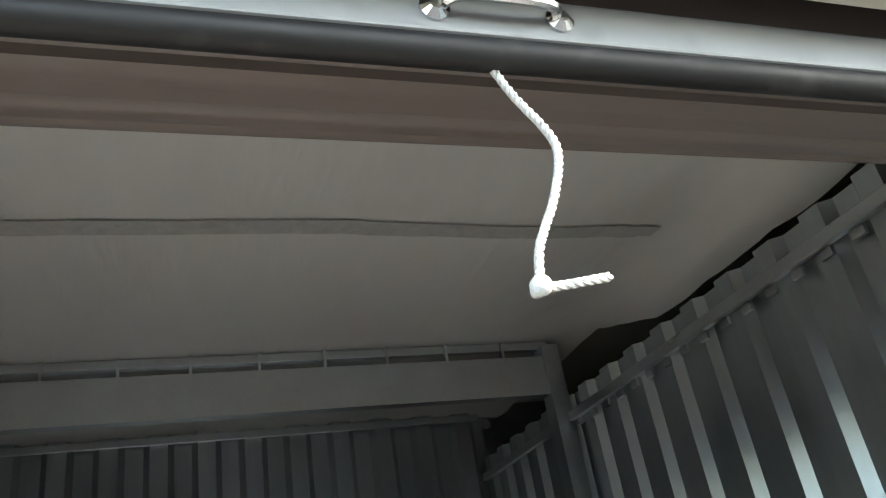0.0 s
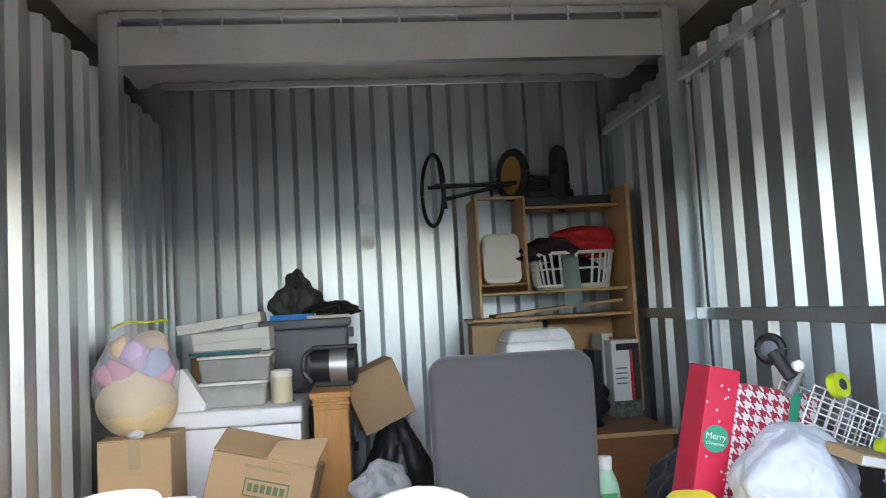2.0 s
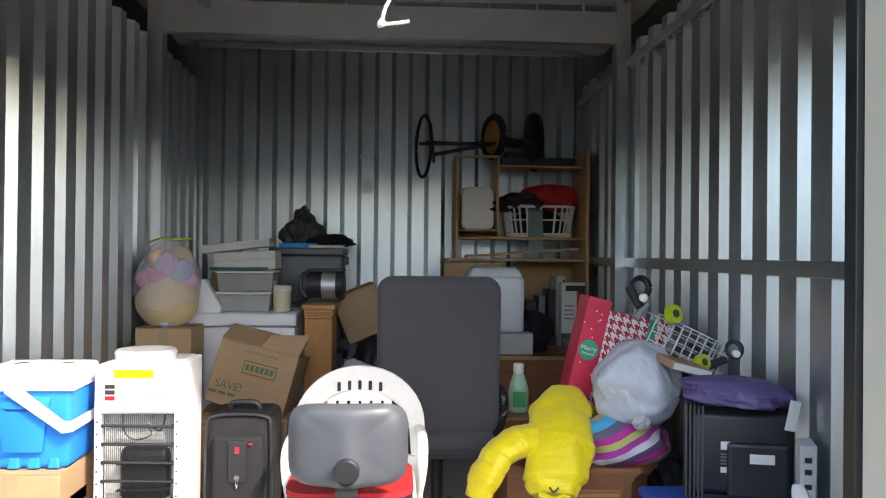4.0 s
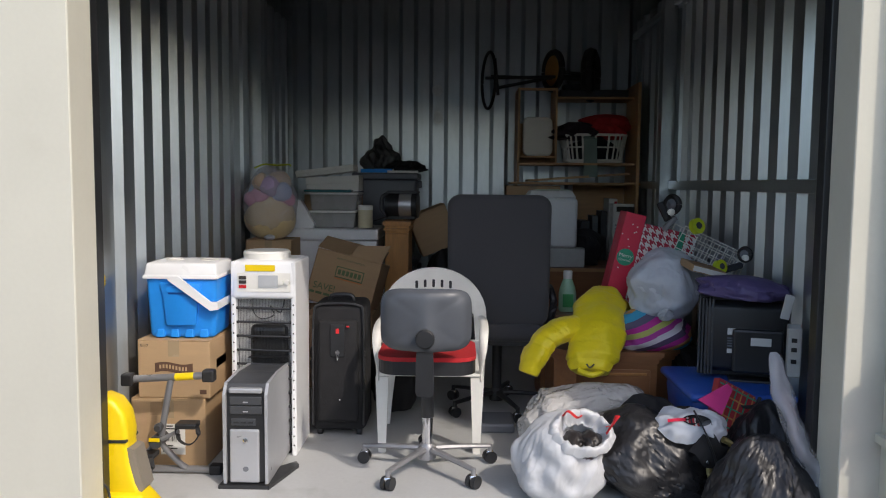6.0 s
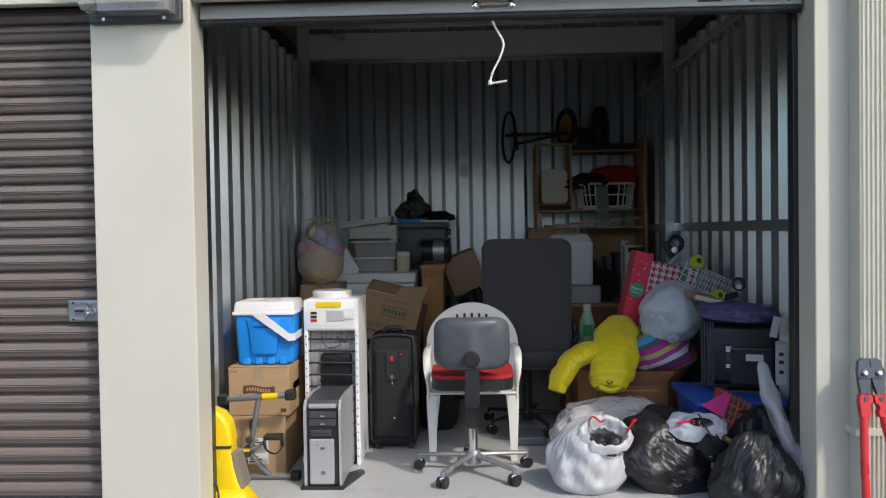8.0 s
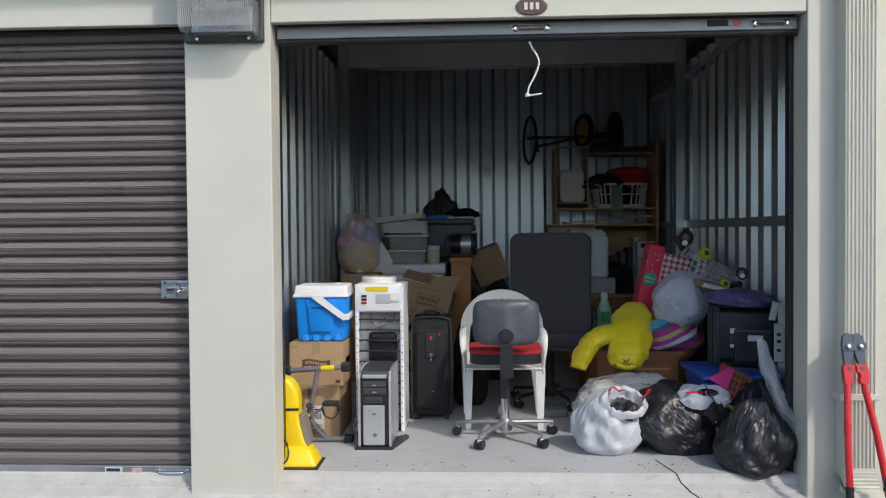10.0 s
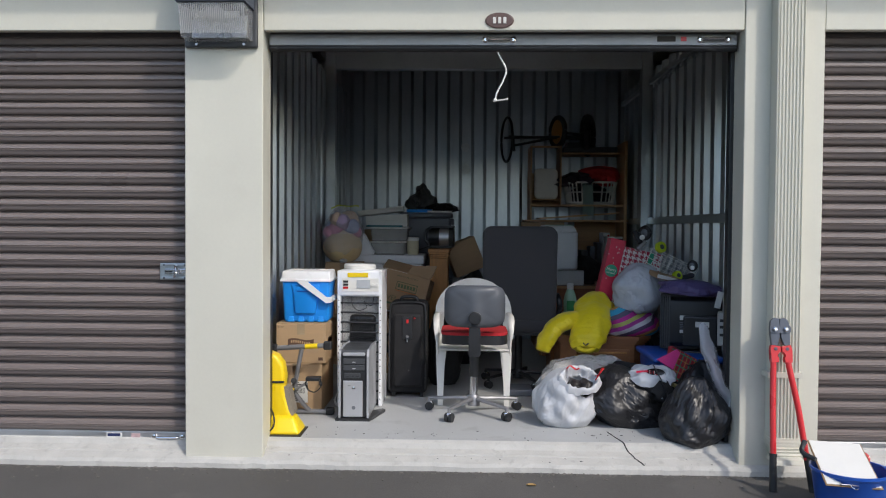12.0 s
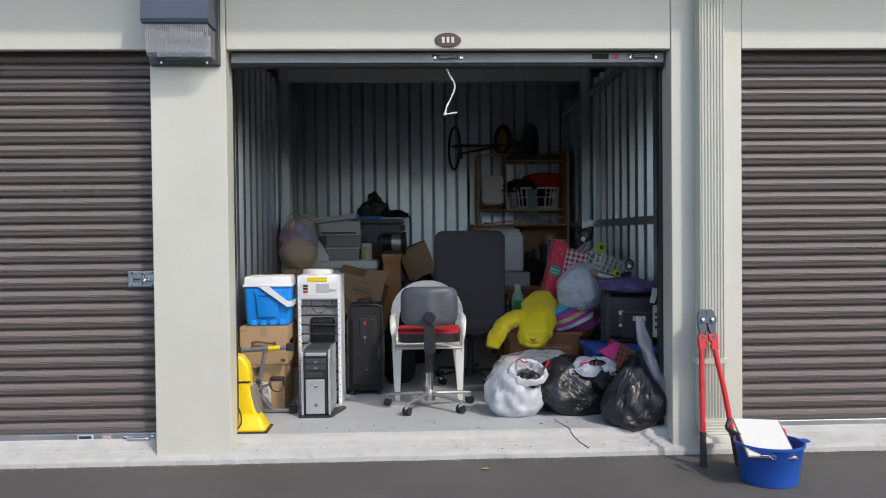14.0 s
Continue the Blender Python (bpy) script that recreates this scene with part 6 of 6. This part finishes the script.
part("axle_cap", lathe([(0.014, 0), (0.014, 0.02)], 12, m=pose(-0.02, -0.05, 0.02, 90)), WHITEPL, hw)

# monitor, purple bag, router
mo = thing("flat_television", 1.31, 0.93, F + 0.44, -14, "black flat-screen television turned round, labels on its back", "television")
mo.scale = (1.08, 1.0, 1.0)
part("bezel", box(-0.185, 0.185, 0.02, 0.045, -0.03, 0.34, 0.006), BLACK, mo)
part("back_shell", frustum(0.355, 0.34, 0.3, 0.28, 0, 0.05, 0.012, 3), BLACK, mo, "", True).matrix_basis = pose(0, 0.02, 0.155, 90)
part("centre_block", box(-0.05, 0.15, -0.06, 0.0, 0.0, 0.2, 0.012), BLACK, mo)
for i in range(5):
    part("vent_rib", box(-0.186 + 0.013 * i, -0.178 + 0.013 * i, -0.012 - 0.006 * i, 0.02, -0.02, 0.33, 0.002), DGREY, mo)
for x0, x1, z0, z1 in ((-0.07, -0.035, 0.17, 0.2), (-0.07, -0.035, 0.085, 0.105), (0.02, 0.1, 0.13, 0.165)):
    part("label_sticker", box(x0, x1, -0.0645 if x0 > 0 else -0.0345, -0.0605 if x0 > 0 else -0.0285, z0, z1), PAPER, mo, "white sticker")
for i in range(4):
    part("text_bar", box(-0.07, -0.04, -0.0345, -0.0285, 0.115 + 0.012 * i, 0.12 + 0.012 * i), GREYPL, mo)
part("stand_foot", box(-0.06, 0.15, -0.06, 0.06, -0.05, -0.03, 0.006), BLACK, mo)
tagged(part("purple_bag", sack(0.185, 0.14, 0.1, 71, 0.06, 0, 5, 0.35, lump=0.12), PURPLE, smooth=True), "flat purple nylon bag lying over the television", "bag").matrix_basis = pose(1.31, 0.97, F + 0.775, 0, 4, -10)
tagged(part("white_tag", box(-0.02, 0.02, -0.003, 0.003, 0, 0.11, 0.002), PAPER), "white fabric tag hanging from the purple bag", "tag").matrix_basis = pose(1.44, 0.815, F + 0.7, 0, 12)
rt = thing("network_box", 1.435, 0.7, F + 0.48, -20, "slim pale grey network box standing on the tub", "router")
part("case", box(-0.025, 0.03, -0.06, 0.06, 0, 0.21, 0.006), mat("pale_grey_plastic", (0.5, 0.5, 0.48), 0.5), rt)
for z in (0.06, 0.11, 0.15):
    part("socket", box(-0.01, 0.012, -0.0625, -0.0605, z, z + 0.018), BLACK, rt)
tu = thing("plastic_tub", 1.225, 0.92, F, 0, "round-cornered blue plastic tub with rope handle under the pile", "tub")
part("tub", frustum(0.36, 0.4, 0.43, 0.5, 0.0, 0.38, 0.05, 4), BLUETUB, tu, "", True)
part("rim", box(-0.228, 0.228, -0.27, 0.27, 0.36, 0.4, 0.018, 3), BLUETUB, tu, "bright blue rim", True)
part("rope_handle", tube([(-0.06, -0.27, 0.39), (-0.03, -0.29, 0.36), (0.03, -0.29, 0.36), (0.06, -0.27, 0.39)], 0.008, 8), BLACK, tu)

# bags in front
ps_ = tagged(part("plastic_sheeting", bag(0.315, 0.17, 0.37, 81, lump=0.14, folds=0.065, run=(1, 0.1, 0.25), top=0.1, fine=22, square=1.4), CLEAR, smooth=True), "bundle of crinkled clear plastic sheeting on the floor", "plastic sheeting")
ps_.matrix_basis = pose(0.635, 0.98, F, 0, 0, 6)
part("loose_end", bag(0.06, 0.05, 0.22, 83, lean=(-0.03, 0.0), lump=0.2, folds=0.1, sub=5), CLEAR, ps_, "", True).location = (-0.26, -0.02, 0)
part("folded_edge", bag(0.12, 0.07, 0.1, 84, lump=0.2, folds=0.12, run=(1, 0, 0), sub=5), CLEAR, ps_, "", True).matrix_basis = pose(0.12, -0.06, 0.27, 10, 12, 0)
tagged(part("grey_blanket", bag(0.2, 0.11, 0.24, 82, lump=0.2, folds=0.06, run=(1, 0, 0.2), sub=5), mat("grey_beige_blanket", (0.27, 0.25, 0.23), 0.9, bump=0.5), smooth=True), "grey-beige blanket wrapped in clear plastic", "blanket").matrix_basis = pose(0.665, 0.99, F, 0, 0, 6)

wbg = thing("white_bin_bag", 0.425, 0.55, F, 0, "white bin bag with red drawstring, open over dark contents", "bin bag")
bm = bag(0.178, 0.165, 0.36, 91, lean=(0.02, -0.02), lump=0.13, folds=0.035, run=(0.45, 0.0, 1.0), top=0.25, base=0.2, fine=24)
MC, MN = Vector((0.08, -0.1, 0.295)), Vector((0.12, -0.62, 0.78)).normalized()
for v in bm.verts:
    d = v.co - MC
    off = d - MN * d.dot(MN)
    if off.length < 0.095 and d.dot(MN) > -0.12:
        v.co -= MN * 0.12 * max(0, 1 - (off.length / 0.095) ** 2) ** 0.5
part("liner", bm, WBAG, wbg, "", True)
qm = MN.to_track_quat("Z", "Y").to_matrix()


def collar(u, v):
    a = math.tau * u
    r = 0.128 - 0.062 * v + 0.012 * noise.noise(Vector((math.cos(a) * 3, math.sin(a) * 3, v * 2)))
    lift = 0.035 * math.sin(math.pi * min(1.0, v * 1.25)) - 0.05 * max(0, v - 0.6) + 0.014 * noise.noise(Vector((math.cos(a) * 6, math.sin(a) * 6, v)))
    return MC + qm @ Vector((r * math.cos(a) * 1.08, r * math.sin(a) * 0.86, lift - 0.012))


part("folded_rim", cloth(1, 1, 72, 12, collar, 0.002), WBAG, wbg, "gathered rim of the liner", True)
for k, dx in enumerate((-0.03, 0.035)):
    part("shoe", bag(0.038, 0.06, 0.055, 93 + k, lump=0.2, folds=0.06, sub=4), mat("dark_leather", (0.02, 0.017, 0.017), 0.4, bump=0.3), wbg, "dark leather shoe", True).location = MC + Vector((dx, 0.0, -0.05))
for p, q_ in (((-0.07, 0.06), (0.04, 0.05)), ((0.1, 0.0), (0.0, -0.03))):
    c_ = MC + qm @ Vector((p[0], p[1], 0.03))
    part("drawstring", tube([c_, c_ + Vector((0.018, -0.012, 0.022)), c_ + Vector((0.05, -0.03, 0.002)), c_ + Vector((0.066, -0.04, 0.012))] if p[0] < 0 else [c_, c_ + Vector((0.015, -0.02, 0.012)), c_ + Vector((0.035, -0.02, 0.05)), c_ + Vector((0.02, -0.03, 0.03)), c_ + Vector((-0.01, -0.03, -0.02))], 0.012, 6, rz=0.3), REDGLOSS, wbg, "red drawstring")

tagged(part("black_bin_bag", bag(0.25, 0.19, 0.36, 95, lean=(-0.1, 0.03), lump=0.16, folds=0.05, run=(-0.7, 0.1, 1.0), top=0.35, fine=30), BLKBAG, smooth=True), "shiny black bin bag slumped on the floor", "bin bag").matrix_basis = pose(0.855, 0.6, F, 0, 0, 8)
tagged(part("black_bin_bag", bag(0.185, 0.17, 0.4, 98, lean=(0.03, 0.06), lump=0.16, folds=0.05, run=(0.6, 0.3, 1.0), top=0.45, base=0.12, fine=28), BLKBAG, smooth=True), "shiny black bin bag at the edge of the floor", "bin bag").matrix_basis = pose(1.125, 0.24, F - 0.035, 8, 0, 0)
tagged(part("black_bin_bag", bag(0.17, 0.16, 0.4, 103, lean=(0.0, 0.04), lump=0.2, folds=0.05, run=(0.2, 0.5, 1.0), fine=28), BLKBAG, smooth=True), "black bin bag wedged between the tub and the wall", "bin bag").matrix_basis = pose(1.26, 0.5, F)
tagged(part("black_backpack", bag(0.16, 0.13, 0.35, 99, lump=0.2, folds=0.05, sub=5), BLKFAB, smooth=True), "crumpled black fabric backpack among the bags", "backpack").matrix_basis = pose(0.86, 0.86, F)
bpk = thing("black_backpack", 0.93, 0.545, F + 0.2, 0, "black fabric backpack with buckled pocket lying over bin bags", "backpack", ry=38)
part("body", bag(0.13, 0.1, 0.19, 101, lump=0.18, folds=0.05, run=(1, 0, 0), sub=5, square=1.3), BLKFAB, bpk, "", True)
part("pocket_flap", cloth(1, 1, 12, 12, lambda u, v: (-0.02 + 0.12 * u, -0.112 - 0.02 * math.sin(math.pi * u), 0.02 + 0.11 * v + 0.008 * math.sin(u * 7)), 0.006), BLKFAB, bpk, "", True)
part("buckle", box(0.05, 0.065, -0.14, -0.13, 0.03, 0.04, 0.002), CHROME, bpk)
part("strap", tube([(-0.1, -0.09, 0.16), (-0.02, -0.13, 0.12), (0.08, -0.13, 0.06), (0.15, -0.09, 0.02)], 0.014, 6, rz=0.25), BLACK, bpk)
bpx = thing("carrier_bag", 0.955, 0.5, F + 0.315, -8, "thin white carrier bag with red print, lying open", "carrier bag", rx=38)


def carrier(u, v):
    a = math.tau * u
    ex = math.copysign(abs(math.cos(a)) ** 0.7, math.cos(a))
    ez = math.copysign(abs(math.sin(a)) ** 0.7, math.sin(a))
    x, y = 0.015 + 0.055 * math.cos(a), -0.01 + 0.028 * math.sin(a)
    X, Y = 0.135 * ex + 0.02 * noise.noise(Vector((ex * 2, ez * 2, 3))), 0.085 * ez + 0.025 * noise.noise(Vector((ex * 2, ez * 2, 7)))
    return (x + (X - x) * v, y + (Y - y) * v, 0.045 - 0.05 * v * v + 0.016 * noise.noise(Vector((ex * v * 3, ez * v * 3, 1))))


part("film", cloth(1, 1, 80, 16, carrier, 0.002), FROST, bpx, "thin milky film torn open", True)
part("red_print", cloth(1, 1, 8, 4, lambda u, v: (-0.1 + 0.07 * u, -0.03 + 0.014 * v + 0.01 * u, 0.052 + 0.003 * math.sin(3 * u)), 0.001), REDPRINT, bpx)
part("contents", bag(0.075, 0.05, 0.045, 107, lump=0.3, folds=0.1, sub=4), stripes("red_check_cloth", [(0.4, 0.02, 0.03), (0.5, 0.45, 0.42), (0.4, 0.02, 0.03), (0.02, 0.02, 0.03)], 0.03, 0, tilt=0.4), bpx, "red checked cloth inside", True).location = (0.02, 0.0, -0.015)
part("can", rod((0.03, -0.02, 0.02), (0.075, -0.012, 0.03), 0.018, seg=16), DGREY, bpx, "", True)
plaid = mat("red_plaid_paper", (0.36, 0.025, 0.035), 0.5, bump=0.1)
pg = thing("plaid_gift_bag", 1.125, 0.59, F + 0.25, 8, "red and green plaid gift bag leaning on the tub", "gift bag", rx=-18, ry=28)
part("face", prism([(-0.09, 0.0), (0.06, 0.0), (0.12, 0.2), (-0.12, 0.2)], -0.02, 0.02), plaid, pg)
for k in range(6):
    part("plaid_band", box(-0.085 + 0.028 * k, -0.079 + 0.028 * k, -0.0212, -0.0204, 0.003, 0.197), (GREENP, PINE)[k % 2], pg)
for k in range(5):
    part("plaid_band", box(-0.088 - 0.006 * k, 0.064 + 0.011 * k, -0.0222, -0.0214, 0.02 + 0.04 * k, 0.026 + 0.04 * k), (GREENP, PINE)[k % 2], pg)
part("pink_edge", prism([(0.06, 0.16), (0.17, 0.22), (0.16, 0.25), (0.1, 0.2)], -0.024, -0.01), mat("hot_pink", (0.7, 0.05, 0.25), 0.5), pg)
part("pink_lining", prism([(-0.2, 0.06), (-0.08, 0.05), (-0.07, 0.17), (-0.1, 0.18)], -0.06, -0.05), mat("hot_pink", (0.7, 0.05, 0.25), 0.5), pg)
tagged(part("gold_garland", tube([(1.06, 0.48, F + 0.2), (1.02, 0.46, F + 0.14), (1.05, 0.45, F + 0.1), (1.09, 0.46, F + 0.17), (1.11, 0.47, F + 0.24), (1.07, 0.46, F + 0.27)], 0.013, 7), mat("gold_cord", (0.3, 0.25, 0.1), 0.4, bump=0.8)), "tangled olive-gold cord between the bags", "cord")
CLEARBAG = film("clear_bag", (0.62, 0.63, 0.68), 0.62, 0.1, 0.6)
crinkle(CLEARBAG, 9, 0.01, (1, 1, 0.4))
hang = [(1.215, 0.3, F + 0.66), (1.225, 0.275, F + 0.58), (1.255, 0.25, F + 0.45), (1.3, 0.235, F + 0.32), (1.325, 0.235, F + 0.22), (1.335, 0.235, F + 0.19)]
bm = tube(hang, lambda u: 0.014 + 0.088 * min(1.0, u * 1.7) ** 0.8 * (1 if u < 0.85 else 1 - 0.35 * ((u - 0.85) / 0.15) ** 2), 36, rz=0.42)
for v in bm.verts:
    v.co.x += 0.016 * noise.noise(v.co * 14) - 0.02
    v.co.y += 0.016 * noise.noise(Vector((v.co.x * 40, v.co.y * 20, v.co.z * 7)))
cb = tagged(part("clear_bag", bm, CLEARBAG, smooth=True), "long clear plastic bag hanging from the pile", "plastic bag")
part("paper_inside", cloth(1, 1, 8, 14, lambda u, v: (1.225 + 0.085 * v + (u - 0.5) * (0.03 + 0.02 * v), 0.262 - 0.03 * v + 0.008 * math.sin(u * 6 + v * 4), F + 0.52 - 0.28 * v), 0.003), mat("pale_pink_paper", (0.42, 0.33, 0.35), 0.7), cb, "pale crumpled paper inside", True)

# ---- outside ----
bc = thing("bolt_cutter", 1.47, -0.28, G, 0, "red-handled bolt cutter leaning against the downspout", "bolt cutter", rx=-11)
for s, lo, hi in ((-1, -0.078, -0.042), (1, 0.125, 0.04)):
    mid = lo + (hi - lo) * 0.27
    part("handle_tube", tube([(mid, 0.0, 0.16), (mid * 0.55 + hi * 0.45, 0.0, 0.42), (hi, 0.0, 0.63), (hi * 0.95, 0.0, 0.69)], 0.0155, 12), REDGLOSS, bc, "red painted handle", True)
    gp = part("grip", tube([(lo, 0, 0.0), (lo + (mid - lo) * 0.5, 0, 0.09), (mid, 0, 0.185)], lambda u: 0.021 - 0.004 * u, 12), RUBBER, bc, "black rubber grip", True)
    part("grip_collar", rod((mid, 0, 0.175), (mid + (hi - lo) * 0.03, 0, 0.19), 0.0195, seg=12), RUBBER, gp)
    part("knuckle", prism([(s * 0.054, 0.655), (s * 0.018, 0.655), (s * 0.014, 0.675), (s * 0.022, 0.69), (s * 0.014, 0.705), (s * 0.004, 0.71), (s * 0.004, 0.738), (s * 0.05, 0.745), (s * 0.056, 0.72)], -0.016, 0.016), REDGLOSS, bc)
    part("knuckle_bolt", rod((s * 0.03, -0.02, 0.725), (s * 0.03, 0.02, 0.725), 0.009, seg=10), STEEL, bc)
    jw = part("jaw", prism([(s * 0.046, 0.745), (s * 0.018, 0.745), (s * 0.004, 0.79), (s * 0.0015, 0.83), (s * 0.0015, 0.884), (s * 0.026, 0.888), (s * 0.044, 0.874), (s * 0.05, 0.84), (s * 0.05, 0.8)], -0.012, 0.012), STEEL, bc, "forged steel jaw")
    part("pivot_bolt", lathe([(0.014, 0), (0.014, 0.008), (0.008, 0.012)], 6, m=pose(s * 0.028, -0.019, 0.828, 90)), CHROME, jw)
part("link_plate", prism(rounded(0.108, 0.042, 0.014, 4, 0, 0.828), -0.0185, -0.0125), STEEL, bc)

bu = thing("bucket", 1.645, -0.55, G, 0, "blue plastic bucket holding a clipboard on the asphalt", "bucket")
bu.scale = (0.89, 0.89, 0.85)
part("pail", lathe([(0.15, 0.0), (0.16, 0.004), (0.19, 0.225), (0.2, 0.235), (0.2, 0.25), (0.19, 0.25), (0.182, 0.23), (0.152, 0.012)], 40), BLUETUB, bu, "", True)
part("spout_lip", prism([(0.18, 0.235), (0.235, 0.245), (0.235, 0.252), (0.18, 0.25)], -0.03, 0.03), BLUETUB, bu)
part("red_tool", tube([(0.12, 0.1, 0.2), (0.15, 0.11, 0.27), (0.11, 0.12, 0.3)], 0.012, 8), REDGLOSS, bu)
cp = thing("clipboard", 1.61, -0.56, G + 0.228, -6, "clipboard with white paper lying on the bucket", "clipboard", rx=24, ry=2)
part("board", box(-0.125, 0.125, -0.16, 0.16, 0, 0.005, 0.002), mat("brown_hardboard", (0.25, 0.16, 0.08), 0.6), cp)
part("paper", box(-0.118, 0.118, -0.152, 0.156, 0.0055, 0.0075), PAPER, cp, "white sheet of paper")
part("clip", box(-0.06, 0.06, -0.16, -0.135, 0.008, 0.016, 0.003), CHROME, cp, "steel clip")
part("hang_tab", tube([(-0.02, -0.155, 0.01), (0, -0.18, 0.01), (0.02, -0.155, 0.01)], 0.003, 6), CHROME, cp)
tagged(part("shears", tube([(-0.13, 0.1, 0.31), (-0.16, 0.06, 0.27), (-0.12, 0.0, 0.25)], 0.012, 8), BLACK), "black tool handles sticking out of the bucket", "hand tool").matrix_basis = pose(1.6, -0.56, G)
lf = tagged(part("leaf", cloth(0.06, 0.03, 6, 4, lambda u, v: (0.05 * (u - 0.5), 0.03 * (v - 0.5) * math.sin(math.pi * min(1, max(0.05, u))), 0.006 + 0.012 * abs(v - 0.5)), 0.001), mat("dry_leaf", (0.35, 0.22, 0.08), 0.8)), "dry curled leaf on the asphalt", "leaf")
lf.matrix_basis = pose(0.16, -0.26, G)
